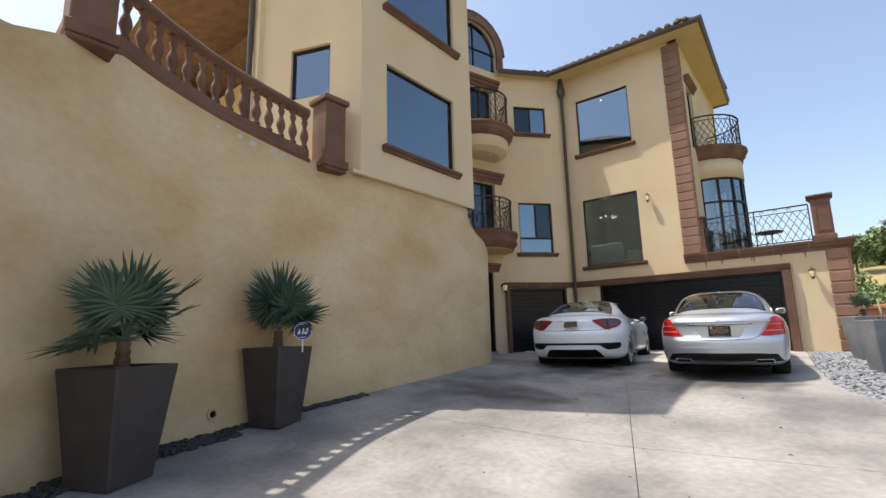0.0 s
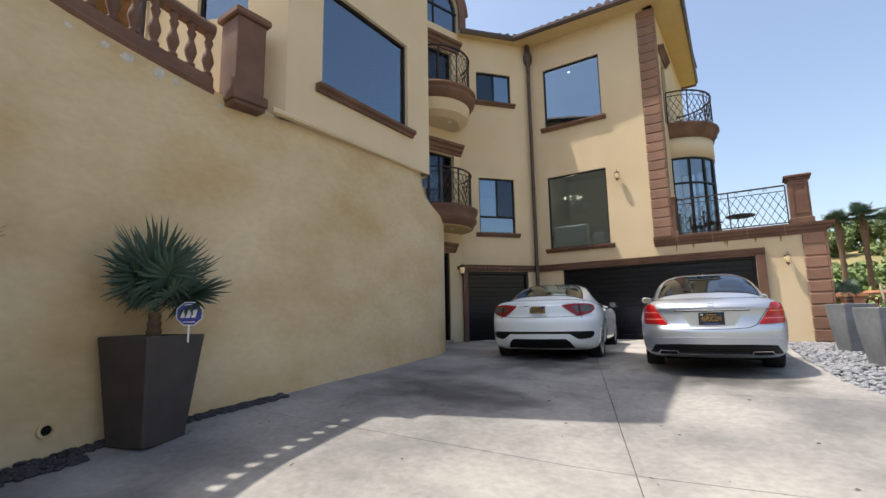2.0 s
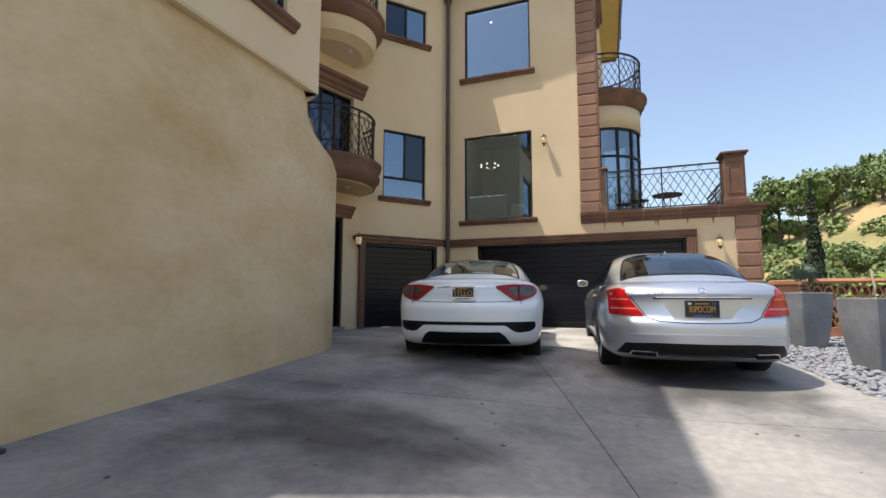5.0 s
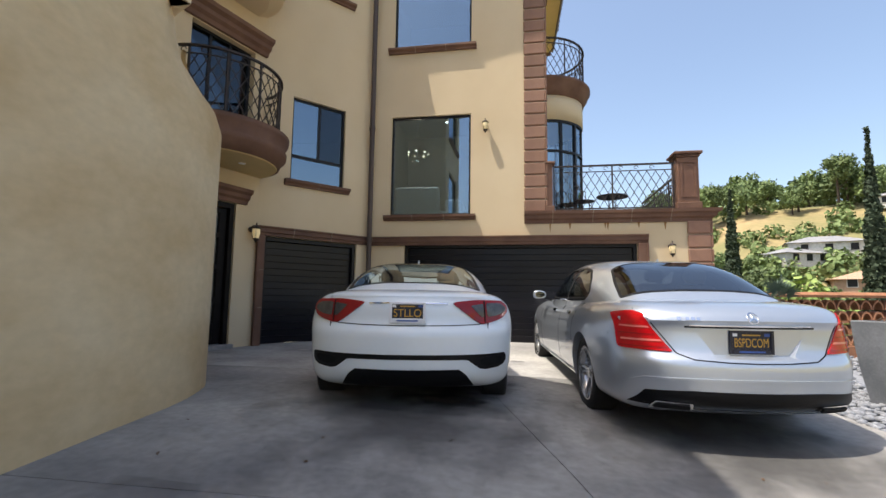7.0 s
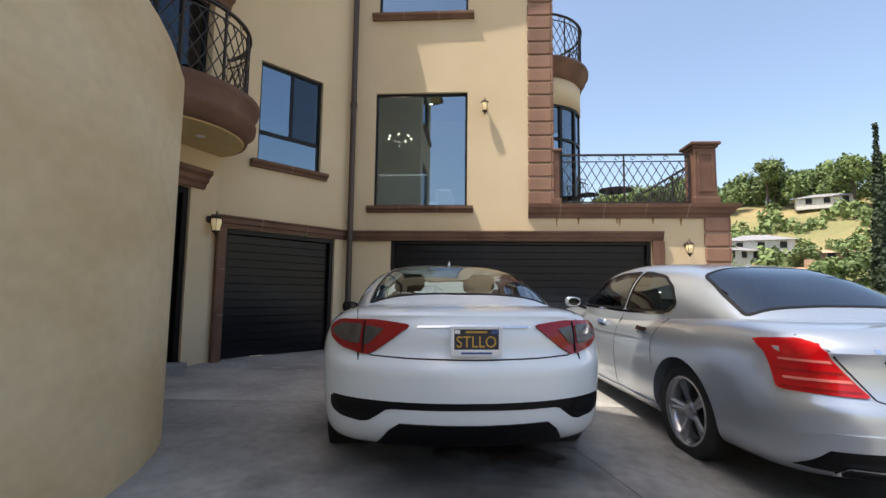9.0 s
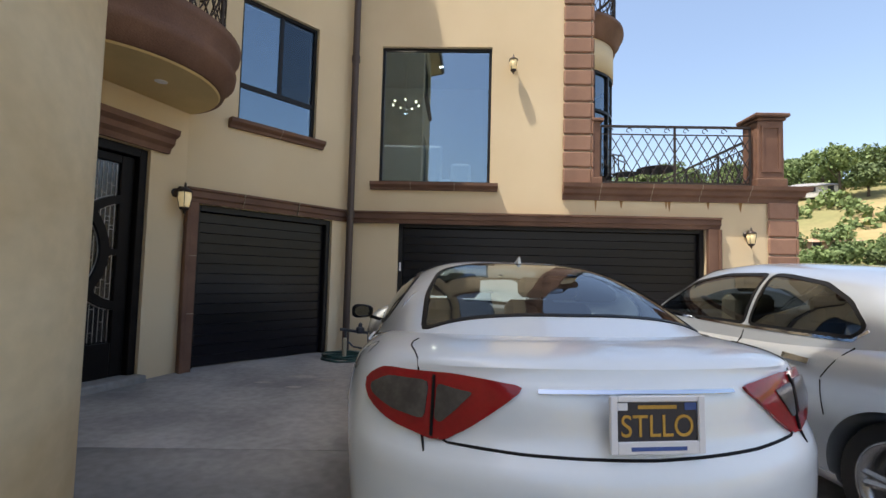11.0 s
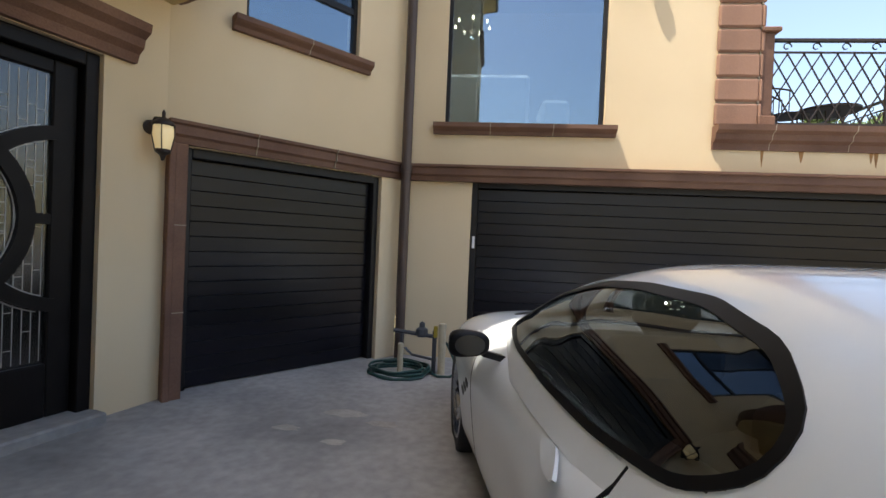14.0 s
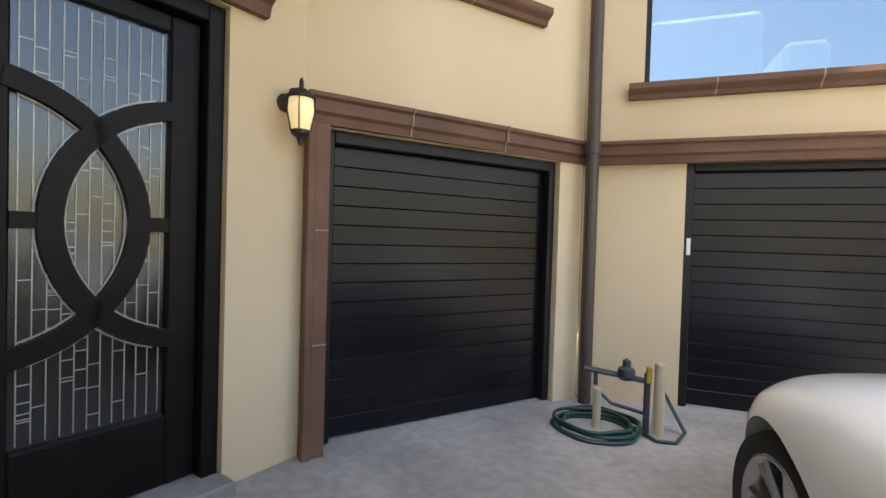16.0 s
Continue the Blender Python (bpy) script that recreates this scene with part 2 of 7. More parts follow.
def along(a, b):
    """The pose whose x runs from a to b in plan, with y to the left of it (into the house when b is to the right)."""
    return pose(a[0], a[1], 0, 0, 0, math.degrees(math.atan2(b[1] - a[1], b[0] - a[0])))


def curve(xs, ys):
    """A smooth function through the given values (cubic, with slopes that never overshoot)."""
    xs, ys = np.array(xs, float), np.array(ys, float)
    h, d = np.diff(xs), np.diff(ys) / np.diff(xs)
    mslope = np.zeros(len(xs))
    mslope[0], mslope[-1] = d[0], d[-1]
    for i in range(1, len(xs) - 1):
        mslope[i] = 0 if d[i - 1] * d[i] <= 0 else 2 * d[i - 1] * d[i] / (d[i - 1] + d[i])

    def f(x):
        x = min(max(x, xs[0]), xs[-1])
        i = min(max(int(np.searchsorted(xs, x)) - 1, 0), len(h) - 1)
        t = (x - xs[i]) / h[i]
        return float(ys[i] * (2 * t**3 - 3 * t**2 + 1) + ys[i + 1] * (3 * t**2 - 2 * t**3) + h[i] * (mslope[i] * (t**3 - 2 * t**2 + t) + mslope[i + 1] * (t**3 - t**2)))

    return f


GROUND_Y, GROUND_Z = (-40, -8, 0, 3, 6.15, 8.2, 9.8, 12, 15, 40), (-3.2, -1.2, -0.78, -0.72, -0.42, -0.2, -0.1, -0.02, 0, 0)


def gz(x, y):
    """Height of the paving: it climbs to the garage and rises a little towards the retaining wall."""
    base = float(np.interp(y, GROUND_Y, GROUND_Z))
    base -= 0.045 * min(max(0, (x + 3.4) / 1.4), 1) * float(np.interp(y, (7, 8.6, 11, 13.4), (0, 1, 1, 0)))
    return base + 0.055 * min(max(0, -x - 2.0), 5) * float(np.interp(y, (6, 9, 12), (1, 0.5, 0)))


def panel(bm, length, z0, z1, thick, holes):
    """A wall along x, y from 0 to thick, with openings (x0, x1, z0, z1) through it."""
    xs = sorted({0, length, *[h[0] for h in holes], *[h[1] for h in holes]})
    zs = sorted({z0, z1, *[h[2] for h in holes], *[h[3] for h in holes]})
    solid = {}
    for i in range(len(xs) - 1):
        for j in range(len(zs) - 1):
            cx, cz = (xs[i] + xs[i + 1]) / 2, (zs[j] + zs[j + 1]) / 2
            solid[i, j] = not any(h[0] < cx < h[1] and h[2] < cz < h[3] for h in holes)
    vert = {}

    def v(i, j, y):
        if (i, j, y) not in vert:
            vert[i, j, y] = bm.verts.new((xs[i], y, zs[j]))
        return vert[i, j, y]

    for (i, j), s in solid.items():
        if not s:
            continue
        bm.faces.new((v(i, j, 0), v(i + 1, j, 0), v(i + 1, j + 1, 0), v(i, j + 1, 0)))
        bm.faces.new((v(i, j, thick), v(i, j + 1, thick), v(i + 1, j + 1, thick), v(i + 1, j, thick)))
        for di, dj, a, b in ((-1, 0, (i, j), (i, j + 1)), (1, 0, (i + 1, j), (i + 1, j + 1)), (0, -1, (i, j), (i + 1, j)), (0, 1, (i, j + 1), (i + 1, j + 1))):
            if not solid.get((i + di, j + dj), False):
                bm.faces.new((v(*a, 0), v(*b, 0), v(*b, thick), v(*a, thick)))
    return bm


def wall(name, m, length, z0, z1, holes=(), thick=0.25, material=None, label="tan stucco house wall"):
    ob = structure(name, panel(bmesh.new(), length, z0, z1, thick, holes), material or STUCCO, label, "wall")
    ob.matrix_world = m
    return ob


def window(name, m, x0, x1, z0, z1, label, bars=(), rails=(), depth=0.09, sill=True, glazing=None, screened=None):
    """A window in a wall along x: frame, panes, glazing bars and a moulded stone sill."""
    w = thing(name, label, "window", m, kind="structure")
    f = 0.045
    fr = boxes((x0, x0 + f, depth - 0.03, depth + 0.04, z0, z1), (x1 - f, x1, depth - 0.03, depth + 0.04, z0, z1), (x0 + f, x1 - f, depth - 0.03, depth + 0.04, z1 - f, z1), (x0 + f, x1 - f, depth - 0.03, depth + 0.04, z0, z0 + f), bevel=0.004)
    part("window_frame", fr, BLACK, w)
    xs, zs = [x0 + f, *bars, x1 - f], [z0 + f, *rails, z1 - f]
    low = zs[1] if rails else z0 + f
    for b in bars:
        part("mullion", box(bmesh.new(), b - 0.025, b + 0.025, depth - 0.02, depth + 0.03, low, z1 - f), BLACK, w)
    for r in rails:
        part("transom", box(bmesh.new(), x0 + f, x1 - f, depth - 0.024, depth + 0.034, r - 0.03, r + 0.03), BLACK, w)
    for j in range(len(zs) - 1):
        spans = [(xs[0], xs[-1])] if rails and j == 0 else list(zip(xs, xs[1:]))
        for i, (a, b) in enumerate(spans):
            p = part("pane", box(bmesh.new(), a, b, depth, depth + 0.008, zs[j], zs[j + 1]), glazing or (DARKPANE if screened == i and len(spans) > 1 else WINGLASS), w)
            p.visible_shadow = False
    if sill:
        prof = [(0, -0.12), (0.05, -0.12), (0.06, -0.085), (0.1, -0.06), (0.115, -0.045), (0.115, 0.0), (0, 0.0)]
        part("window_sill", sweep([(x0 - 0.12, 0, z0), (x1 + 0.12, 0, z0)], prof), STONE, w, "brown cast stone sill")
    return w


MOULD = [(0, 0), (0.05, 0), (0.055, 0.04), (0.075, 0.06), (0.075, 0.13), (0.1, 0.15), (0.1, 0.18), (0, 0.18)]

# ---- the house: plan ----
PA, PB = (-8.06, 13.03), (-6.52, 14.87)          # crease beside the garage, inner corner
PD0 = (-8.99, 9.97)                              # hidden end of the entrance wall
M_D, M_L = along(PD0, PA), along(PA, PB)
M_R = pose(-6.52, 14.95, 0)
F0A = (-5.95 - 2.4 * math.cos(radians(22)), 5.1 - 2.4 * math.sin(radians(22)))   # bay front, set askew
M_F0, M_F1, M_F2 = along(F0A, (-5.955, 5.098)), along((-5.95, 5.1), (-5.95, 8.45)), along((-5.95, 8.45), PD0)
LEN_D, LEN_L = math.dist(PD0, PA), math.dist(PA, PB)
M_S = along((-2.66, 14.95), (-2.66, 21.0))       # side wall above the terrace
DOOR0, DOOR1, DOORC = LEN_D - 1.78, LEN_D - 0.48, LEN_D - 1.0

wall("wall_garage", M_R, 3.86, 0, 9.6, [(0.82, 3.86, -0.01, 2.06), (0.47, 2.27, 2.70, 4.96), (0.49, 2.27, 6.57, 8.55)], thick=0.25)
wall("wall_garage_low", pose(-2.66, 14.95, 0), 3.16, 0, 2.50, [(0.0, 1.80, -0.01, 2.06)], thick=0.25)
wall("wall_left_facade", M_L, LEN_L, 0, 9.6, [(0.14, 2.13, -0.01, 2.03), (0.59, 1.77, 3.20, 4.93), (0.60, 1.77, 7.42, 8.42)])
wall("wall_entrance", M_D, LEN_D, -0.2, 9.6, [(DOOR0, DOOR1, -0.21, 2.54), (DOORC - 0.55, DOORC + 0.75, 3.66, 5.5), (DOORC - 0.6, DOORC + 0.75, 7.05, 8.85)], thick=0.3)
wall("wall_bay_front", M_F0, 2.395, 3.425, 9.25, [(0.92, 1.76, 5.03, 6.05)])
wall("wall_bay_side", M_F1, 3.35, 3.425, 9.25, [(0.63, 2.68, 4.1, 5.78), (0.65, 2.75, 7.0, 8.55)])
wall("wall_bay_back", M_F2, math.dist((-5.95, 8.45), PD0), 3.425, 9.25)
wall("wall_bay_back_low", along((-6.7, 9.0), PD0), math.dist((-6.7, 9.0), PD0), -0.3, 3.42)
wall("wall_far_left", along((-18, 7.2), (-8.2, 7.2)), 9.8, 2.5, 9.25)
wall("wall_bay_return", along((F0A[0], 7.2), F0A), 7.2 - F0A[1], 2.5, 9.25)
wall("wall_terrace_side", M_S, 6.05, 2.5, 9.6, [(0.75, 1.6, 6.2, 8.3)])
wall("wall_terrace_end", along((0.5, 14.95), (0.5, 19.5)), 4.55, -0.5, 2.5)
wall("wall_back", along((-2.66, 21.0), (-18, 21.0)), 15.34, -0.5, 9.6)
wall("wall_far_end", along((-18, 21.0), (-18, 7.2)), 13.8, -0.5, 9.6)

# arched gable over the entrance
bm = bmesh.new()
n = 14
c, r0, zb = DOORC + 0.1, 0.95, 9.15
lo, hi = c - r0 - 0.3, c + r0 + 0.3
arch = [(c + r0 * math.cos(math.pi * k / n), zb + 0.75 + r0 * math.sin(math.pi * k / n)) for k in range(n + 1)]
RO = r0 + 0.3
outer = [(c + RO * math.cos(math.pi * k / n), zb + 0.75 + RO * math.sin(math.pi * k / n)) for k in range(n + 1)]
for y in (0.0, 0.3):
    a = [bm.verts.new((x, y, z)) for x, z in [(c + r0, zb)] + arch + [(c - r0, zb)]]
    o = [bm.verts.new((x, y, z)) for x, z in [(hi, zb)] + outer + [(lo, zb)]]
    for i in range(len(a) - 1):
        bm.faces.new((a[i], a[i + 1], o[i + 1], o[i]))
    if y == 0.0:
        first = a + o
    else:
        k = len(a)
        for i in range(k - 1):
            bm.faces.new((first[i], first[i + 1], a[i + 1], a[i]))
            bm.faces.new((first[k + i], first[k + i + 1], o[i + 1], o[i]))
ob = structure("wall_gable", bm, STUCCO, "tan stucco arched gable over the entrance", "wall")
ob.matrix_world = M_D @ pose(0, 0.0, 0.45)
aw = thing("arched_window", "arched dark-framed window with brown stone surround", "window", M_D @ pose(0, 0, 0.45), kind="structure")
path = [(c - r0, 0, zb)] + [(x, 0, z) for x, z in arch[::-1]] + [(c + r0, 0, zb)]
bm = bmesh.new()
for off, dep in ((0.0, -0.08), (0.26, -0.08), (0.26, 0.02), (0.0, 0.02)):
    for x, _, z in path:
        dx, dz = x - c, max(z - zb - 0.75, 0)
        l_ = math.hypot(dx, dz)
        bm.verts.new((x + dx / l_ * off, dep, z + dz / l_ * off))
bm.verts.ensure_lookup_table()
k = len(path)
for i in range(k - 1):
    for j in range(4):
        bm.faces.new([bm.verts[q] for q in (j * k + i, j * k + i + 1, ((j + 1) % 4) * k + i + 1, ((j + 1) % 4) * k + i)])
part("arch_trim", bm, STONE, aw)
bm = bmesh.new()
for y in (0.10, 0.108):
    bm.faces.new([bm.verts.new((x, y, z)) for x, _, z in path])
part("pane", bm, WINGLASS, aw).visible_shadow = False
part("mullion", boxes((c - 0.02, c + 0.02, 0.07, 0.13, zb, zb + 0.75 + r0), (c - r0, c + r0, 0.07, 0.13, zb + 0.7, zb + 0.75)), BLACK, aw)

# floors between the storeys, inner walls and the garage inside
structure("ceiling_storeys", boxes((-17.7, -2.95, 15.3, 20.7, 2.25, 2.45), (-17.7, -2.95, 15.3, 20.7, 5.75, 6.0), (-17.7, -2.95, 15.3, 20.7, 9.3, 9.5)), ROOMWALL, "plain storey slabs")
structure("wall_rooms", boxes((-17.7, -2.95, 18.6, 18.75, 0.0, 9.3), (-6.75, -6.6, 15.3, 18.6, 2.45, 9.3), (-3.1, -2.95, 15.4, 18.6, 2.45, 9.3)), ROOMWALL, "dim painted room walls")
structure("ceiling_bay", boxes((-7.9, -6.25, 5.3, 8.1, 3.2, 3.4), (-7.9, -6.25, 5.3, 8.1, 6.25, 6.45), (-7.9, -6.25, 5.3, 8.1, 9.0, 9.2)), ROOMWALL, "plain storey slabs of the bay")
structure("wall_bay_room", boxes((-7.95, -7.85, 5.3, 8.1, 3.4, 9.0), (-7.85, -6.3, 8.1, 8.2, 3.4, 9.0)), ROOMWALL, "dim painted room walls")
structure("terrace_floor", boxes((-2.4, 0.5, 15.2, 19.5, 2.52, 2.70)), CONCRETE, "pale concrete terrace slab", "floor")

# ---- windows ----
window("window_1", M_R, 0.47, 2.27, 2.70, 4.96, "large fixed window with thin black frame and brown sill")
window("window_2", M_R, 0.49, 2.27, 6.57, 8.55, "large upper fixed window reflecting the sky")
window("window_3", M_L, 0.59, 1.77, 3.20, 4.93, "black-framed sliding window with frosted lower pane", bars=(1.2,), rails=(3.72,), screened=1)
window("window_4", M_L, 0.60, 1.77, 7.42, 8.42, "small black-framed sliding window with brown sill", bars=(1.2,), screened=0)
window("window_5", M_F1, 0.63, 2.68, 4.10, 5.78, "large bay window with black frame and brown sill")
window("window_6", M_F1, 0.65, 2.75, 7.00, 8.55, "upper bay window with black frame and brown sill")
window("window_7", M_F0, 0.92, 1.76, 5.03, 6.05, "black-framed window reflecting pale sky", sill=False)
window("window_8", M_D, DOORC - 0.55, DOORC + 0.75, 3.66, 5.5, "dark glazed balcony doors", bars=(DOORC - 0.1, DOORC + 0.3), depth=0.15, sill=False, glazing=DARKPANE)
window("window_9", M_D, DOORC - 0.6, DOORC + 0.75, 7.05, 8.85, "dark glazed upper balcony doors", bars=(DOORC - 0.1, DOORC + 0.3), depth=0.15, sill=False, glazing=DARKPANE)
window("window_10", M_S, 0.75, 1.6, 6.2, 8.3, "dark glazed terrace-side balcony door", bars=(1.17,), depth=0.12, sill=False, glazing=DARKPANE)

LINTEL = [(0, 0), (0.05, 0), (0.07, 0.06), (0.12, 0.1), (0.13, 0.16), (0.19, 0.2), (0.2, 0.26), (0, 0.26)]


def lintel(m, x0, x1, z, label="brown moulded stone lintel", size=1.0):
    ob = structure("trim_lintel", sweep([(x0, 0, z), (x1, 0, z)], [(s * size, u * size) for s, u in LINTEL]), STONE, label, "trim")
    ob.matrix_world = m
    return ob


lintel(M_D, DOOR0 - 0.2, DOOR1 + 0.2, 2.545)
lintel(M_D, DOORC - 0.75, DOORC + 1.0, 5.52, size=1.2)
lintel(M_D, DOORC - 0.75, DOORC + 1.0, 8.87, size=1.2)
lintel(M_S, 0.55, 1.8, 8.32, size=0.8)

# ---- stone bands, jambs and quoins ----
B0, B1 = Vector((*PA, 0)), Vector((*PB, 0))
ul = (B1 - B0).normalized()
prof = [(-0.05, 0), (0.05, 0), (0.06, 0.05), (0.085, 0.07), (0.085, 0.14), (0.11, 0.155), (0.11, 0.18), (-0.05, 0.18)]
structure("trim_band", sweep([(B0.x, B0.y, 2.035), (PB[0] + 0.01, PB[1] + 0.055, 2.035), (-0.66, 14.95, 2.045)], prof), STONE, "brown stone band over both garage doors", "trim")
ob = structure("trim_jamb_small", boxes((0.0, 0.14, -0.09, 0.0, -0.02, 2.03), (0.0, 0.05, -0.11, -0.09, -0.02, 2.03), bevel=0.006), STONE, "brown stone jamb with pale joints", "trim")
ob.matrix_world = M_L
structure("trim_jamb", boxes((-0.855, -0.665, 14.86, 14.95, -0.02, 2.04), (-0.71, -0.665, 14.83, 14.86, -0.02, 2.04), bevel=0.006), STONE, "brown stone jamb beside the double garage door", "trim")
for z in (0.68, 1.38):
    part("joint", box(bmesh.new(), -0.001, 0.141, -0.0925, -0.088, z, z + 0.008), MORTAR, bpy.data.objects["trim_jamb_small"])


def quoins(name, m, x0, x1, z0, z1, step, label, depth=0.05):
    q = thing(name, label, "quoin", m, kind="structure")
    part("backing", box(bmesh.new(), x0 + 0.02, x1 - 0.02, -0.02, 0.0, z0, z1), MORTAR, q)
    bm = bmesh.new()
    box(bm, x0, x1, -depth, 0.0, 0.008, step - 0.008, bevel=0.022)
    me = mesh_of("quoin_block", bm, QUOIN)
    k = 0
    while z0 + (k + 1) * step <= z1 + 0.01:
        part("quoin_block", me, None, q, m=pose(0, 0, z0 + k * step))
        k += 1
    return q


quoins("quoin_column", M_R, 3.42, 3.87, 2.72, 9.4, 0.267, "column of bevelled brown stone quoin blocks")
quoins("quoin_side", M_S, -0.05, 0.12, 2.72, 9.4, 0.267, "return of bevelled brown quoin blocks")
quoins("quoin_pier", M_R, 6.60, 7.03, 0.0, 2.5, 0.2775, "pier of bevelled brown stone blocks")
quoins("quoin_pier_return", along((0.5, 14.95), (0.5, 19.5)), -0.05, 0.4, 0.0, 2.5, 0.2775, "return of the brown block pier")
LEDGE = [(-0.1, 0), (0.03, 0), (0.04, 0.07), (0.09, 0.10), (0.10, 0.16), (0.15, 0.19), (0.16, 0.25), (-0.1, 0.25)]
structure("trim_ledge", sweep([(-3.1, 14.95, 2.475), (0.5, 14.95, 2.475), (0.5, 19.5, 2.475)], LEDGE), STONE, "weathered brown stone terrace ledge with rust streaks", "trim")

# ---- eaves and roof ----
EAVE = [(-0.3, 0), (0.52, 0), (0.52, 0.10), (-0.3, 0.42)]
FASCIA = [(0.52, -0.02), (0.56, -0.02), (0.60, 0.06), (0.60, 0.13), (0.52, 0.13)]


def roof_edge(name, pts, z):
    structure("ceiling_eave_" + name, sweep([(x, y, z) for x, y in pts], EAVE), SOFFIT, "ochre painted eave soffit", "eave")
    structure("trim_gutter_" + name, sweep([(x, y, z) for x, y in pts], FASCIA), PIPE, "dark brown eaves gutter", "gutter")


roof_edge("main", [(PA[0] - 0.207, PA[1] + 0.173), (-6.87, 14.87), (-2.66, 14.95), (-2.66, 21.0)], 9.5)
roof_edge("bay", [(x - 0.22, y - 0.27) for x, y in (F0A, (-5.95, 5.1), (-5.95, 8.45), PD0)], 9.2)
bm = bmesh.new()
rz = 9.62
ring = [(-9.5, 13.5), (-6.75, 14.45), (-2.15, 14.45), (-2.15, 21.5), (-18.5, 21.5), (-18.5, 13.3)]
vs = [bm.verts.new((x, y, rz)) for x, y in ring]
ridge = [bm.verts.new((-5.2, 18.0, 11.2)), bm.verts.new((-15, 18.0, 11.2))]
for f in ((vs[1], vs[2], ridge[0]), (vs[2], vs[3], ridge[0]), (vs[3], vs[4], ridge[1], ridge[0]), (vs[4], vs[5], ridge[1]), (vs[5], vs[0], ridge[0], ridge[1]), (vs[0], vs[1], ridge[0])):
    bm.faces.new(f)
structure("roof_main", bm, ROOFTILE, "brown barrel-tile hip roof", "roof")
bm = bmesh.new()
vs = [bm.verts.new(p) for p in ((-18, 3.95, 9.32), (-8.2, 3.5, 9.32), (-5.72, 4.45, 9.32), (-5.67, 8.5, 9.32), (-9.2, 10.4, 9.32), (-18, 10.4, 9.32))]
rd = [bm.verts.new((-7.8, 6.9, 10.5)), bm.verts.new((-18, 6.9, 10.5))]
for f in ((vs[0], vs[1], rd[0], rd[1]), (vs[1], vs[2], rd[0]), (vs[2], vs[3], rd[0]), (vs[3], vs[4], rd[0]), (vs[4], vs[5], rd[1], rd[0]), (vs[5], vs[0], rd[1])):
    bm.faces.new(f)
structure("roof_bay", bm, ROOFTILE, "brown barrel-tile roof over the bay", "roof")
bm = bmesh.new()
rings = []
for y in (-0.06, 3.2):
    for rr in (RO + 0.004, RO + 0.09):
        rings.append([bm.verts.new((c + rr * math.cos(math.pi * k / n), y, zb + 1.2 + rr * math.sin(math.pi * k / n))) for k in range(n + 1)])
for a, b in ((0, 1), (1, 3), (3, 2), (2, 0)):
    for k in range(n):
        bm.faces.new((rings[a][k], rings[a][k + 1], rings[b][k + 1], rings[b][k]))
structure("roof_gable", bm, ROOFTILE, "brown barrel roof over the arched entrance gable", "roof").matrix_world = M_D
bm = bmesh.new()
for a, b, z in (((-6.6, 14.42), (-2.1, 14.42), 9.63), ((-2.1, 14.42), (-2.1, 20.0), 9.63), ((-8.1, 13.07), (-6.6, 14.42), 9.63)):
    d = Vector((b[0] - a[0], b[1] - a[1], 0))
    count = int(d.length / 0.24)
    for k in range(count):
        p = Vector((*a, z)) + d * ((k + 0.5) / count)
        side = Vector((d.y, -d.x, 0)).normalized()
        m = Matrix.Translation(p) @ Matrix(((side.x, -side.y, 0, 0), (side.y, side.x, 0, 0), (0, 0, 1, 0), (0, 0, 0, 1)))
        arc = [(0.085 * math.cos(math.pi * j / 5), 0.085 * math.sin(math.pi * j / 5)) for j in range(6)]
        f0 = [bm.verts.new(m @ Vector((0.12, y, zz))) for y, zz in arc]
        f1 = [bm.verts.new(m @ Vector((-0.4, y, zz + 0.2))) for y, zz in arc]
        for j in range(5):
            bm.faces.new((f0[j], f0[j + 1], f1[j + 1], f1[j]))
        bm.faces.new(f0)
part("eaves_tiles", bm, ROOFTILE, bpy.data.objects["roof_main"])["kind"] = "stuff"

# ---- rain pipes ----


def downpipe(x, y, z0, z1, label):
    p = thing("downpipe", label, "rain pipe", pose(x, y, 0))
    part("pipe", lathe([(0.055, z0), (0.055, z1)], 14), PIPE, p, smooth=False)
    part("hopper", lathe([(0.06, z1 - 0.75), (0.13, z1 - 0.6), (0.14, z1 - 0.4), (0.10, z1 - 0.3), (0.075, z1 - 0.1), (0.06, z1)], 14), PIPE, p)
    for z in (z0 + 2.1, z0 + 4.6):
        part("bracket", lathe([(0.068, z), (0.068, z + 0.09)], 14), PIPE, p)
    return p


downpipe(-6.44, 14.76, 0.0, 9.5, "brown metal rain pipe with hopper in the inner corner")
downpipe(F0A[0] + 0.06, F0A[1] - 0.07, 3.4, 9.2, "dark rain pipe at the edge of the bay")

# ---- garage doors ----


def garage_door(m, x0, x1, z1, rows, label):
    g = thing("garage_door", label, "garage door", m)
    part("backing", box(bmesh.new(), x0 + 0.003, x1 - 0.003, 0.17, 0.2, 0.0, z1 - 0.003), BLACK, g)
    part("door_frame", boxes((x0 + 0.003, x0 + 0.07, 0.05, 0.16, 0, z1 - 0.003), (x1 - 0.07, x1 - 0.003, 0.05, 0.16, 0, z1 - 0.003), (x0 + 0.07, x1 - 0.07, 0.05, 0.16, z1 - 0.08, z1 - 0.003), bevel=0.006), BLACK, g)
    h = (z1 - 0.09) / rows
    bm = bmesh.new()
    box(bm, x0 + 0.075, x1 - 0.075, 0.13, 0.165, 0.0005, h - 0.0015, bevel=0.0045)
    me = mesh_of("plank", bm, GARAGE)
    for k in range(rows):
        part("plank", me, None, g, m=pose(0, random.uniform(-0.002, 0.002), 0.005 + k * h))
    return g


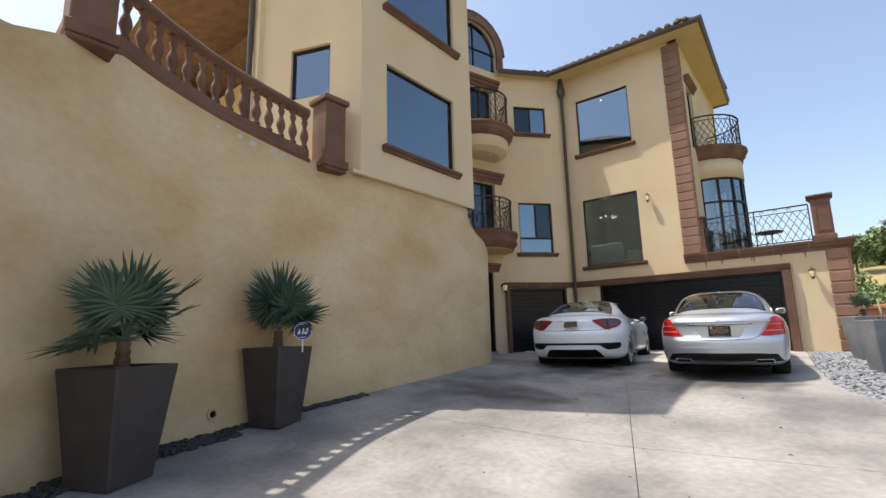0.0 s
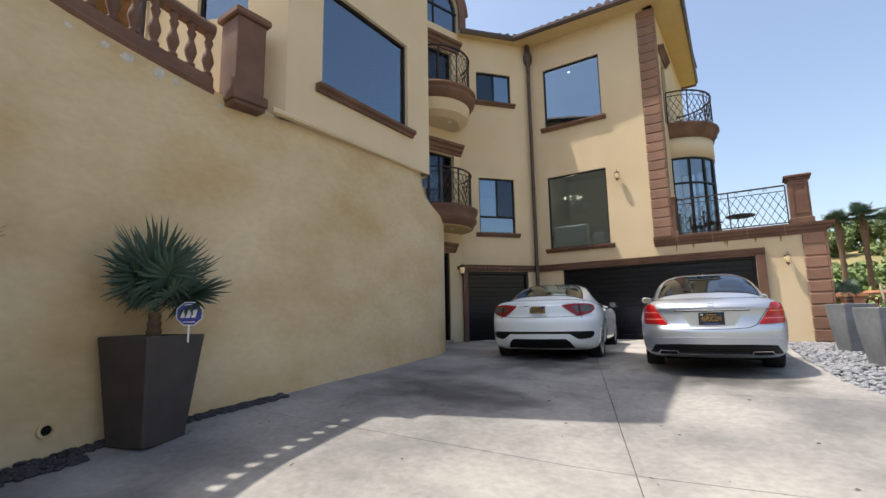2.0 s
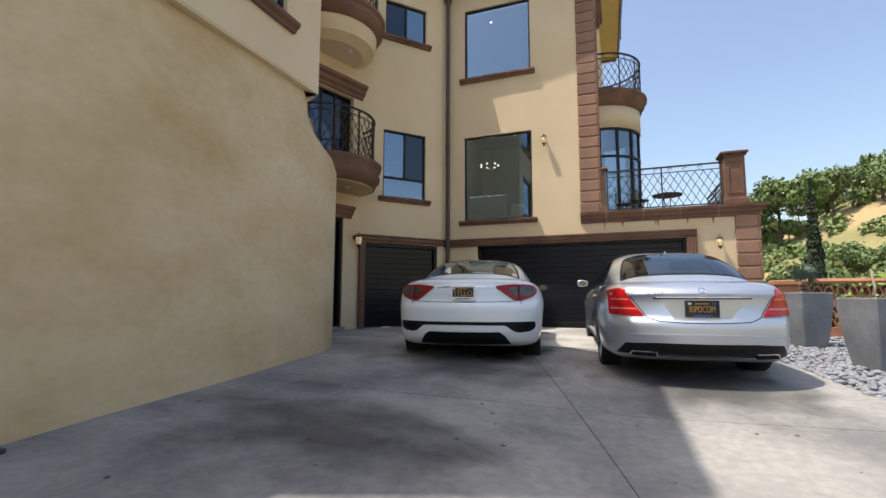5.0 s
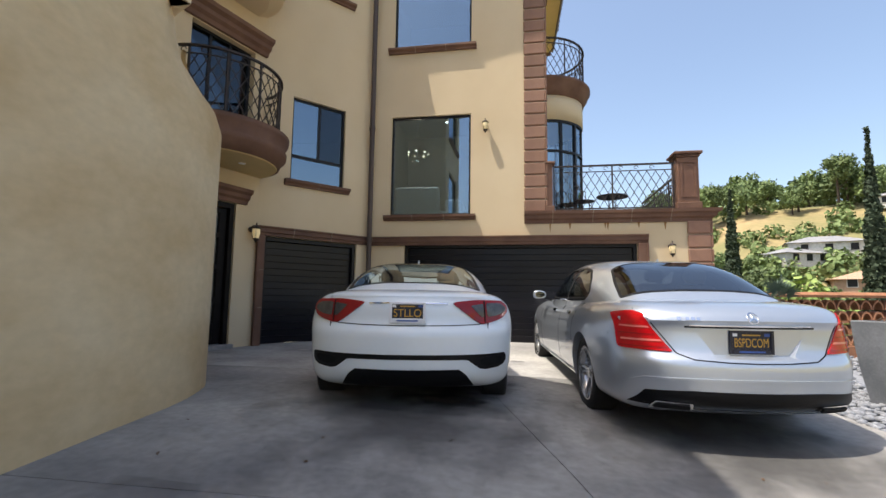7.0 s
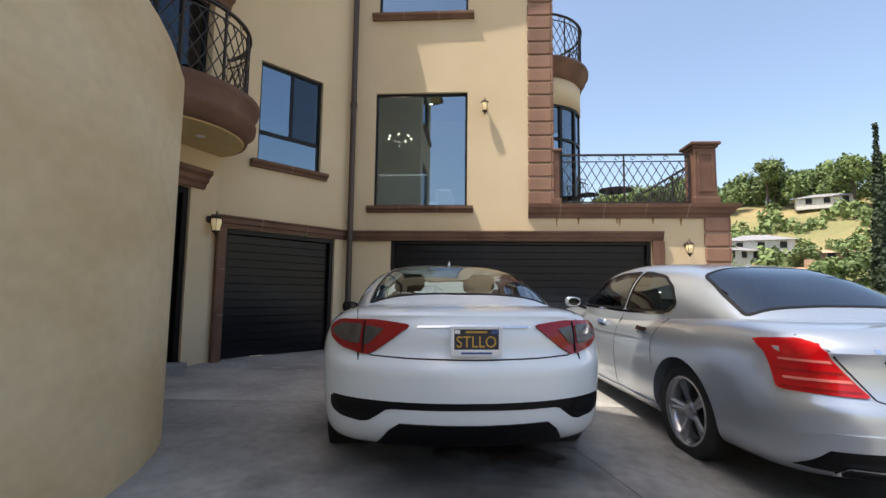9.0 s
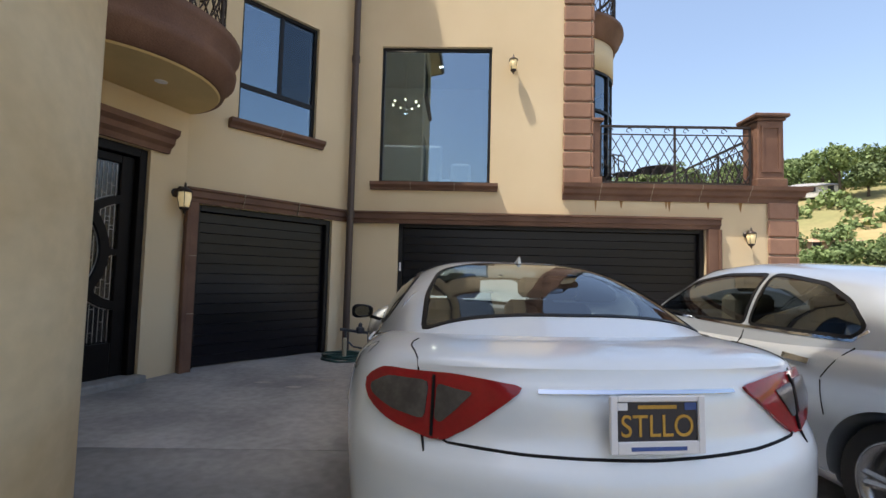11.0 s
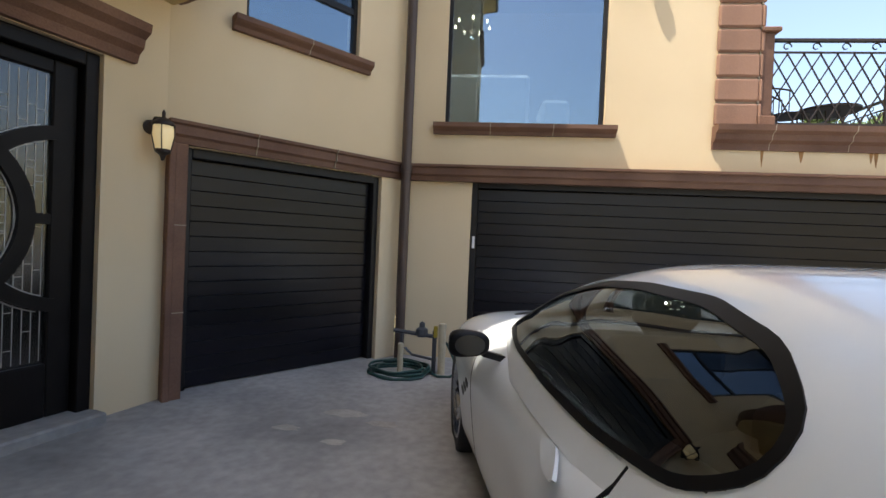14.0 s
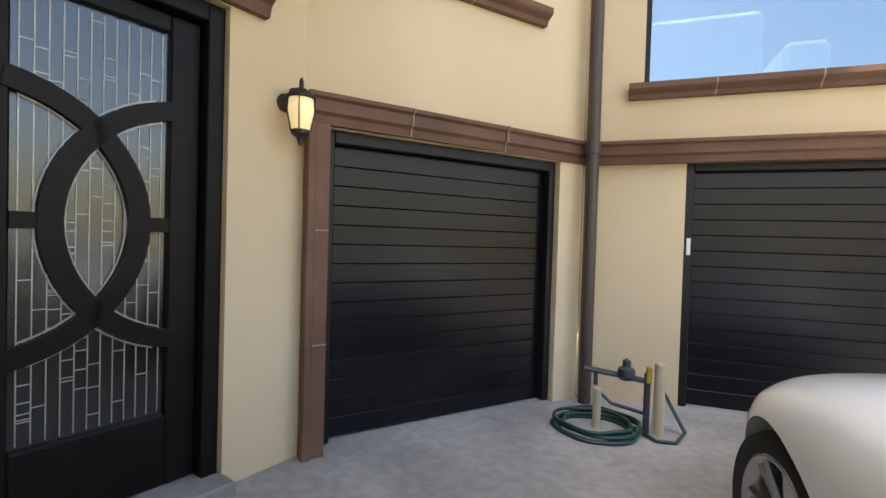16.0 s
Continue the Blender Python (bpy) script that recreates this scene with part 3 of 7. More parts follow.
garage_door(M_L, 0.14, 2.13, 2.03, 15, "closed single garage door of dark horizontal planks")
g = garage_door(M_R, 0.82, 5.66, 2.06, 15, "closed double garage door of dark horizontal planks")
part("sensor", box(bmesh.new(), 0.845, 0.875, 0.03, 0.05, 1.28, 1.42, bevel=0.004), SIGNWHITE, g, "small white sensor box")

# ---- front door ----
door = thing("front_door", "black wooden front door with curved leaded glass panels", "door", M_D @ pose(0, 0.14, 0), kind="")
x0, x1 = DOOR0 + 0.0, DOOR1 - 0.0
part("door_frame", boxes((x0 + 0.002, x0 + 0.09, -0.1, 0.1, 0.0, 2.535), (x1 - 0.09, x1 - 0.002, -0.1, 0.1, 0.0, 2.535), (x0 + 0.09, x1 - 0.09, -0.1, 0.1, 2.44, 2.535), bevel=0.006), DOORWOOD, door)
gx0, gx1, gz0, gz1 = x0 + 0.46, x1 - 0.24, 0.42, 2.34
part("leaf", boxes((x0 + 0.095, gx0, -0.03, 0.03, 0.06, 2.43), (gx1, x1 - 0.095, -0.03, 0.03, 0.06, 2.43), (gx0, gx1, -0.03, 0.03, 0.06, gz0), (gx0, gx1, -0.03, 0.03, gz1, 2.43), bevel=0.008), DOORWOOD, door)
part("glass_panel", box(bmesh.new(), gx0, gx1, 0.0, 0.012, gz0, gz1), DOORGLASS, door)
gc, gm, gw = (gx0 + gx1) / 2, 1.38, (gx1 - gx0) / 2
for s in (-1, 1):
    R = 0.58
    cx = gc - s * (R - 0.17)
    pts = []
    for k in range(25):
        a = -1.42 + 2.84 * k / 24
        x, z = cx + s * R * math.cos(a), gm + R * math.sin(a)
        if gx0 - 0.03 <= x <= gx1 + 0.03 and gz0 <= z <= gz1:
            pts.append((x, -0.012, z))
    bm = bmesh.new()
    rings = []
    for x, y, z in pts:
        d = Vector((x - cx, 0, z - gm)).normalized()
        rings.append([bm.verts.new(Vector((x, y, z)) + d * o + Vector((0, q, 0))) for o, q in ((-0.045, -0.03), (0.045, -0.03), (0.045, 0.01), (-0.045, 0.01))])
    for a, b in zip(rings, rings[1:]):
        for k in range(4):
            bm.faces.new((a[k], a[(k + 1) % 4], b[(k + 1) % 4], b[k]))
    part("curved_rail", bm, DOORWOOD, door)
    for o in (-0.053, 0.053):
        bm = bmesh.new()
        sweep([(cx + (x - cx) * (R + o) / R, -0.006, gm + (z - gm) * (R + o) / R) for x, y, z in pts if gx0 < cx + (x - cx) * (R + o) / R < gx1], square_section(0.008, 0.008), bm)
        part("bevel_strip", bm, LEAD, door, "silvery bevelled glass edge")
    part("cross_rail", box(bmesh.new(), *sorted((gc + s * 0.19, gc + s * gw)), -0.035, 0.0, gm - 0.035, gm + 0.035), DOORWOOD, door)
bm = bmesh.new()
rnd = random.Random(4)
for k in range(12):
    x = gx0 + 0.03 + k * (gx1 - gx0 - 0.06) / 11
    box(bm, x - 0.0025, x + 0.0025, -0.004, 0.0, gz0 + 0.02, gz1 - 0.02)
for k in range(90):
    x, z = gx0 + 0.03 + rnd.randrange(11) * (gx1 - gx0 - 0.06) / 11, rnd.uniform(gz0 + 0.05, gz1 - 0.05)
    box(bm, x, x + (gx1 - gx0 - 0.06) / 11, -0.004, 0.0, z - 0.0025, z + 0.0025)
part("leading", bm, LEAD, door, "silvery leading lines")
part("handle", lathe([(0.012, 0.95), (0.016, 1.0), (0.016, 1.35), (0.012, 1.4)], 10, m=pose(x0 + 0.3, -0.08, 0)), BLACK, door, "tall dark pull handle")
structure("door_step", box(bmesh.new(), DOOR0 - 0.05, DOOR1 + 0.02, -0.12, 0.3, -0.15, 0.055, bevel=0.012), CONCRETE, "grey concrete threshold step", "step").matrix_world = M_D
structure("wall_hall", boxes((DOOR0 - 0.3, DOOR1 + 0.3, 1.6, 1.7, 0, 3.0), (DOOR0 - 0.3, DOOR0 - 0.2, 0.42, 1.6, 0, 3.0), (DOOR1 + 0.2, DOOR1 + 0.3, 0.42, 1.6, 0, 3.0), (DOOR0 - 0.2, DOOR1 + 0.2, 0.42, 1.6, 2.9, 3.0), (DOOR0 - 0.2, DOOR1 + 0.2, 0.42, 1.6, -0.1, 0.0)), ROOMWALL, "plain hall wall").matrix_world = M_D

# ---- balconies ----


def half_lathe(profile, a0, a1, n=28, bm=None):
    bm = bm or bmesh.new()
    rings = [[bm.verts.new((r * math.cos(a0 + (a1 - a0) * k / n), r * math.sin(a0 + (a1 - a0) * k / n), z)) for r, z in profile] for k in range(n + 1)]
    for a, b in zip(rings, rings[1:]):
        for j in range(len(profile) - 1):
            bm.faces.new((a[j], b[j], b[j + 1], a[j + 1]))
    return bm


def lattice_rail(parent, place, span, z0, z1, cell=0.17, posts=4):
    """Iron railing: rails, diagonal lattice, scroll band and posts. place(s) gives x, y for s in 0..span."""
    def run(sa, za, sb, zb, n):
        return [(*place(sa + (sb - sa) * k / n), za + (zb - za) * k / n) for k in range(n + 1)]
    n = max(2, int(span / 0.12))
    part("handrail", sweep(run(0, z1, span, z1, n), square_section(0.05, 0.03)), IRON, parent)
    part("upper_rail", sweep(run(0, z1 - 0.13, span, z1 - 0.13, n), square_section(0.018, 0.018)), IRON, parent)
    part("lower_rail", sweep(run(0, z0 + 0.05, span, z0 + 0.05, n), square_section(0.025, 0.025)), IRON, parent)
    for k in range(posts + 1):
        x, y = place(span * k / posts)
        part("post", box(bmesh.new(), x - 0.014, x + 0.014, y - 0.014, y + 0.014, z0 - 0.01, z1 - 0.012), IRON, parent)
    zlo, zhi = z0 + 0.05, z1 - 0.13
    lean = (zhi - zlo) * 0.58
    count = int((span + lean) / cell)
    for s in (1, -1):
        for k in range(count + 1):
            a = -lean + k * cell
            b = a + lean
            ta, tb = max(0.0, -a / lean), min(1.0, (span - a) / lean)
            if tb - ta < 0.06:
                continue
            sa, sb = a + lean * ta, a + lean * tb
            za, zb = zlo + (zhi - zlo) * ta, zlo + (zhi - zlo) * tb
            if s < 0:
                sa, sb = span - sa, span - sb
            part("lattice_bar", sweep(run(sa, za, sb, zb, 5), square_section(0.012, 0.012)), IRON, parent)
    for k in range(int(span / 0.3)):
        s0 = 0.15 + k * 0.3
        pts = []
        for j in range(13):
            a = j / 12 * math.pi * 1.7
            rr = 0.05 - 0.03 * j / 12
            pts.append((*place(min(span, max(0, s0 + rr * math.cos(a)))), z1 - 0.07 + rr * math.sin(a)))
        part("scroll", sweep(pts, square_section(0.01, 0.01)), IRON, parent)


def balcony(m, r, z_low, z_slab, z_top, z_rail, label, bowl):
    b = thing("balcony", label, "balcony", m)
    a0, a1 = math.pi, 2 * math.pi
    prof = [(r * 0.86, z_slab), (r * 0.90, z_slab), (r * 0.93, z_slab + 0.1), (r * 0.99, z_slab + 0.16), (r, z_slab + 0.24), (r * 0.96, z_slab + 0.30), (r * 1.02, z_top - 0.08), (r * 1.03, z_top), (0.0, z_top)]
    part("cornice", half_lathe(prof, a0, a1), STONE, b, "brown moulded stone edge", True)
    part("soffit", half_lathe([(0.0, z_low)] + bowl + [(r * 0.87, z_slab)], a0, a1), SOFFIT if len(bowl) < 2 else STUCCO, b, "painted underside")
    part("downlight", lathe([(0.05, z_low - 0.006), (0.06, z_low - 0.004), (0.06, z_low + 0.004)], 14, m=pose(0.15, -r * 0.45, 0)), SIGNWHITE, b, "small white recessed lamp")
    rr = r * 0.88
    lattice_rail(b, lambda s: (rr * math.cos(a0 + s / rr), rr * math.sin(a0 + s / rr)), math.pi * rr, z_top, z_rail, posts=6)
    return b


M_BAL = M_D @ pose(DOORC, -0.002, 0)
balcony(M_BAL, 1.19, 3.12, 3.14, 3.66, 4.70, "half-round balcony with brown stone edge and iron lattice rail", [(1.02, 3.12)])
balcony(M_BAL, 1.22, 6.25, 6.68, 7.08, 8.20, "upper half-round balcony with stucco bowl and iron rail", [(0.75, 6.25), (1.0, 6.36), (1.05, 6.5)])

# round glazed bay over the terrace, with its balcony
turret = thing("glazed_turret", "half-round glazed bay with black frames under a balcony", "bay window", pose(-2.66, 17.3, 0, 0, 0, -90) @ pose(0, 0, 0, 0, 0, 180))
a0, a1 = math.pi, 2 * math.pi
part("stucco_band", half_lathe([(1.04, 5.25), (1.06, 5.25), (1.06, 5.9), (1.04, 5.9)], a0, a1), STUCCO, turret, "", True)
part("cornice", half_lathe([(1.04, 5.85), (1.10, 5.87), (1.12, 5.98), (1.19, 6.05), (1.20, 6.15), (1.26, 6.2), (1.26, 6.27), (0.0, 6.27)], a0, a1), STONE, turret, "brown moulded stone edge", True)
g = part("glazing", half_lathe([(1.0, 2.7), (1.0, 5.25)], a0, a1, 18), WINGLASS, turret)
for k in range(8):
    a = a0 + math.pi * k / 7
    part("mullion", box(bmesh.new(), 0.97, 1.04, -0.03, 0.03, 2.7, 5.25, m=pose(0, 0, 0, 0, 0, math.degrees(a))), BLACK, turret)
for z in (2.72, 4.45, 5.2):
    part("transom", half_lathe([(0.97, z), (1.04, z), (1.04, z + 0.05), (0.97, z + 0.05)], a0, a1), BLACK, turret)
lattice_rail(turret, lambda s: (1.10 * math.cos(a0 + s / 1.10), 1.10 * math.sin(a0 + s / 1.10)), math.pi * 1.10, 6.27, 7.3, posts=6)

# terrace railing and its stone posts
ter = thing("terrace_railing", "black iron lattice railing on the terrace edge", "railing", pose(0, 0, 0))
lattice_rail(ter, lambda s: (-2.48 + s, 15.02), 2.36, 2.74, 3.70, posts=2)
ter2 = thing("terrace_railing", "black iron lattice railing along the terrace side", "railing", pose(0, 0, 0))
lattice_rail(ter2, lambda s: (0.25, 15.35 + s), 3.8, 2.74, 3.70, posts=3)
tp = thing("terrace_post", "brown panelled stone terrace post with cap", "post", pose(0.13, 15.1, 2.725))
part("shaft", boxes((-0.20, 0.20, -0.20, 0.20, 0.14, 1.06), bevel=0.012), STONE, tp)
part("panel_frame", boxes((-0.15, -0.11, -0.215, -0.2, 0.24, 0.98), (0.11, 0.15, -0.215, -0.2, 0.24, 0.98), (-0.11, 0.11, -0.215, -0.2, 0.94, 0.98), (-0.11, 0.11, -0.215, -0.2, 0.24, 0.28)), STONE, tp)
part("base", boxes((-0.235, 0.235, -0.235, 0.235, 0.0, 0.14), bevel=0.015), STONE, tp)
part("cap", boxes((-0.23, 0.23, -0.23, 0.23, 1.06, 1.11), (-0.27, 0.27, -0.27, 0.27, 1.11, 1.17), bevel=0.015), STONE, tp)
hp = thing("terrace_half_post", "slim brown stone post against the quoins", "post", pose(-2.57, 15.04, 2.725))
part("shaft", boxes((-0.085, 0.06, -0.12, 0.12, 0.12, 1.02), bevel=0.01), STONE, hp)
part("base", boxes((-0.085, 0.09, -0.15, 0.15, 0.0, 0.12), bevel=0.01), STONE, hp)
part("cap", boxes((-0.085, 0.11, -0.16, 0.16, 1.02, 1.07), bevel=0.01), STONE, hp)

# ---- retaining wall with balustrade ----
wy = [-3.0, -1.4, -0.3, 0.6, 1.4, 2.2, 3.0, 3.9, 5.0, 6.2, 7.35, 8.3]
wx = [-3.0, -3.9, -4.6, -5.25, -5.75, -6.05, -6.2, -6.22, -6.12, -6.03, -5.99, -6.01]
line = curve(wy, wx)
def rise(y):
    """The wall top climbs a little towards the road."""
    return float(np.interp(y, (-3, 0.4, 1.0, 1.4, 2.8, 4.5), (-0.3, -0.05, 0.3, 0.5, 0.3, 0.04)))


spine = [(line(y), y) for y in np.arange(-3.0, 8.31, 0.25)]
spine += [(-6.04, 8.6), (-6.11, 8.95), (-6.2, 9.22), (-6.29, 9.42), (-6.36, 9.53), (-6.44, 9.59), (-6.6, 9.63), (-7.0, 9.70), (-7.6, 9.80), (-8.3, 9.9), (-9.0, 10.0)]
levels = [-1.6, 0.0, 1.0, 2.0, 2.6, 2.8, 2.95, 3.08, 3.2, 3.32, 3.42]
bm = bmesh.new()
grid = []
for i, (x, y) in enumerate(spine):
    a, b = spine[max(i - 1, 0)], spine[min(i + 1, len(spine) - 1)]
    d = Vector((b[0] - a[0], b[1] - a[1], 0)).normalized()
    out = Vector((d.y, -d.x, 0))
    w = min(1.0, max(0.0, (y - 8.2) / 0.9))
    col = [bm.verts.new(Vector((x, y, z + rise(y) * max(0, z) / 3.42)) - out * (0.42 * w * (1 - math.cos(min(1, max(0, (z - 2.6) / 0.75)) * math.pi)) / 2)) for z in levels]
    col += [bm.verts.new(Vector((x, y, z)) - out * (0.75 if y < 8 else 0.45)) for z in (levels[-1] + rise(y), levels[0])]
    grid.append(col)
for a, b in zip(grid, grid[1:]):
    for k in range(len(a) - 1):
        bm.faces.new((a[k], b[k], b[k + 1], a[k + 1]))
for col in (grid[0], grid[-1]):
    bm.faces.new(col)
ret = structure("wall_retaining", bm, WALLSTUCCO, "tall curved tan stucco retaining wall, stained", "wall", True)
ret.data.set_sharp_from_angle(angle=radians(50))
structure("trim_wall_ledge", sweep([(max(line(y), -5.955), y, 3.40) for y in np.arange(4.9, 8.42, 0.3)], [(-0.05, 0), (0.035, 0), (0.05, 0.03), (0.035, 0.06), (-0.05, 0.06)]), STUCCO, "thin stucco ledge on the wall top", "trim")
bal = thing("balustrade", "curved brown stone balustrade on the retaining wall", "balustrade", pose(0, 0, 0))
ys = np.arange(1.25, 4.45, 0.2)
bpath = [(line(y) - 0.1, y) for y in ys]
part("base_rail", sweep([(x, y, 3.36 + rise(y)) for x, y in bpath], [(-0.09, 0), (0.1, 0), (0.13, 0.05), (0.08, 0.10), (0.07, 0.24), (-0.07, 0.24)]), STONE, bal)
part("top_rail", sweep([(x, y, 4.16 + rise(y)) for x, y in bpath], [(-0.06, 0), (0.06, 0), (0.09, 0.05), (0.09, 0.10), (0.06, 0.15), (-0.06, 0.15)]), STONE, bal)
me = mesh_of("baluster", lathe([(0.06, 0), (0.06, 0.04), (0.035, 0.06), (0.05, 0.12), (0.072, 0.19), (0.06, 0.27), (0.034, 0.34), (0.034, 0.37), (0.055, 0.44), (0.035, 0.49), (0.06, 0.52), (0.06, 0.55)], 10), STONE, True)
s, last = 0.0, None
fine = [(line(y) - 0.1, y) for y in np.arange(1.5, 4.3, 0.01)]
for p in fine:
    if last is None or math.dist(p, last) > 0.21:
        part("baluster", me, None, bal, m=pose(p[0], p[1], 3.615 + rise(p[1])))
        last = p
for x, y in ((line(4.6) - 0.02, 4.6), (line(1.12) - 0.05, 1.12)):
    po = thing("balustrade_post", "square brown stone post ending the balustrade", "post", pose(x, y, 3.3 + rise(y), 0, 0, -2))
    part("shaft", boxes((-0.2, 0.2, -0.2, 0.2, 0.12, 1.2), bevel=0.015), STONE, po)
    part("base", boxes((-0.24, 0.24, -0.24, 0.24, 0.06, 0.2), (-0.22, 0.22, -0.22, 0.22, 0.0, 0.06), bevel=0.015), STONE, po)
    part("cap", boxes((-0.25, 0.25, -0.25, 0.25, 1.2, 1.3), bevel=0.02), STONE, po)
hole = thing("drain_pipe", "round drain pipe end in the wall", "drain", pose(line(2.9) + 0.0, 2.9, -0.25, 0, 90, 8))
part("rim", lathe([(0.045, -0.02), (0.07, -0.02), (0.07, 0.03), (0.045, 0.03), (0.045, -0.02)], 16, close=False), WALLSTUCCO, hole)
part("bore", lathe([(0.044, 0.0), (0.044, 0.012)], 16), GAP, hole)

# bare pale patches where the paint has flaked below the balustrade
rnd = random.Random(31)
for y, dz, w, h in ((3.08, 0.10, 0.05, 0.04), (3.29, 0.11, 0.075, 0.06), (3.61, 0.09, 0.06, 0.075), (3.80, 0.08, 0.03, 0.06), (4.33, 0.10, 0.035, 0.03), (2.75, 0.12, 0.04, 0.03)):
    bm = bmesh.new()
    zc = 3.36 + rise(y) - dz
    rim = [(w * rnd.uniform(0.65, 1.1) * math.cos(2 * math.pi * i / 12), h * rnd.uniform(0.65, 1.1) * math.sin(2 * math.pi * i / 12)) for i in range(12)]
    f0, f1 = [[bm.verts.new((line(y + a) + d, y + a, zc + b)) for a, b in rim] for d in (0.004, -0.004)]
    bm.faces.new(f0)
    for i in range(12):
        bm.faces.new((f0[i], f0[(i + 1) % 12], f1[(i + 1) % 12], f1[i]))
    part("flaked_patch", bm, MORTAR_PALE, ret)

# ---- ground ----
bm = bmesh.new()
N = 90


def land(x, y):
    """The terrain under the site and the far hills."""
    d = math.hypot(x, y - 12)
    near = -1.3 if d < 14 else -1.3 - 5.0 * min(1, (d - 14) / 25)
    if y < -3 and d < 60:
        near = min(near, -2.0)
    hill = 0
    if d > 45:
        a = math.atan2(x, y)
        k = min(1, (d - 45) / 120)
        hill = (35 + 6 * math.sin(3 * a + 1) + 3 * math.sin(11 * a)) * k * k * (3 - 2 * k) * float(np.interp(math.degrees(a), (-60, 13, 21, 60), (0.55, 0.55, 1.0, 0.85)))
        hill += 2.5 * noise.noise(Vector((x * 0.02, y * 0.02, 0))) * k
    return near + hill


rad = [0, 6, 11, 16, 22, 30, 38, 46, 56, 68, 80, 95, 110, 130, 150, 170, 200, 300, 700, 2500]
rings = []
for r in rad:
    rings.append([bm.verts.new((r * math.sin(2 * math.pi * k / N), 12 + r * math.cos(2 * math.pi * k / N), land(r * math.sin(2 * math.pi * k / N), 12 + r * math.cos(2 * math.pi * k / N)) if r <= 200 else (30 if r <= 300 else -5))) for k in range(N if r else 1)])
for k in range(N):
    bm.faces.new((rings[0][0], rings[1][k], rings[1][(k + 1) % N]))
for a, b in zip(rings[1:], rings[2:]):
    for k in range(N):
        bm.faces.new((a[k], b[k], b[(k + 1) % N], a[(k + 1) % N]))
structure("ground", bm, HILL, "dry grassy hillside", "ground", True)

# driveway: a bed and separate slabs with open joints


def lane(y):
    return -1.45 - 0.335 * (y - 4.24)


bm = bmesh.new()
xs, ysg = np.linspace(-9, 2.2, 24), np.concatenate([np.linspace(-30, 0, 10), np.linspace(0.5, 15.3, 32)])
vv = [[bm.verts.new((x, y, gz(x, y) - 0.03)) for x in xs] for y in ysg]
for a, b in zip(vv, vv[1:]):
    for k in range(len(a) - 1):
        bm.faces.new((a[k], a[k + 1], b[k + 1], b[k]))
drive = structure("driveway", bm, STAINED, "sloping concrete driveway of jointed slabs, partly stained", "driveway", True)


def cross(j, x):
    return (-30, -14, -7.5, -3.2, 1.4, 5.15, 7.75, 11.2, 15.2)[j] + 0.1 * (x + 1.75) * (1 if 0 < j < 8 else 0)


edges = [lambda y: -8.9, lane, lambda y: float(np.interp(y, (-30, 5, 7.7, 9, 11, 15), (4, 0.75, 0.36, -0.1, -0.35, -0.62)))]
for i in range(len(edges) - 1):
    for j in range(8):
        bm = bmesh.new()
        nu, nv = 14, 14
        g = []
        for b in range(nv + 1):
            row = []
            for a in range(nu + 1):
                y = cross(j, -2) + (cross(j + 1, -2) - cross(j, -2)) * b / nv
                x = edges[i](y) + (edges[i + 1](y) - edges[i](y)) * a / nu
                y += cross(j if b < nv / 2 else j + 1, x) - cross(j if b < nv / 2 else j + 1, -2) if b in (0, nv) else (cross(j, x) - cross(j, -2)) * (1 - b / nv) + (cross(j + 1, x) - cross(j + 1, -2)) * b / nv
                x += 0.004 if a == 0 else (-0.004 if a == nu else 0)
                y += 0.004 if b == 0 else (-0.004 if b == nv else 0)
                row.append(bm.verts.new((x, y, gz(x, y))))
            g.append(row)
        for b in range(nv):
            for a in range(nu):
                bm.faces.new((g[b][a], g[b][a + 1], g[b + 1][a + 1], g[b + 1][a]))
        rim = [e for e in bm.edges if e.is_boundary]
        r = bmesh.ops.extrude_edge_only(bm, edges=rim)
        bmesh.ops.translate(bm, verts=[v for v in r["geom"] if isinstance(v, bmesh.types.BMVert)], vec=(0, 0, -0.028))
        part("slab", bm, PALECONCRETE if j == 7 else CONCRETE, drive)

# ---- cars ----
from mathutils.bvhtree import BVHTree


def shell(point, nu, nv):
    """Closed lower body from a rounded cube: point(p, q, r) for p, q, r in -1..1."""
    bm = bmesh.new()
    seen = {}

    def v(p, q, r):
        k = (round(p, 4), round(q, 4), round(r, 4))
        if k not in seen:
            seen[k] = bm.verts.new(point(*k))
        return seen[k]

    def ease(k, n):
        t = -1 + 2 * k / n
        return math.sin(t * math.pi / 2) * 0.55 + t * 0.45

    P, Q, R = [ease(k, nu) for k in range(nu + 1)], [ease(k, nv) for k in range(nv + 1)], [ease(k, nv) for k in range(nv + 1)]
    for A, B, f in ((P, Q, lambda a, b, s: (a, b, s)), (P, R, lambda a, b, s: (a, s, b)), (Q, R, lambda a, b, s: (s, a, b))):
        for s in (-1.0, 1.0):
            for i in range(len(A) - 1):
                for j in range(len(B) - 1):
                    bm.faces.new([v(*f(A[i + di], B[j + dj], s)) for di, dj in ((0, 0), (1, 0), (1, 1), (0, 1))])
    return bm


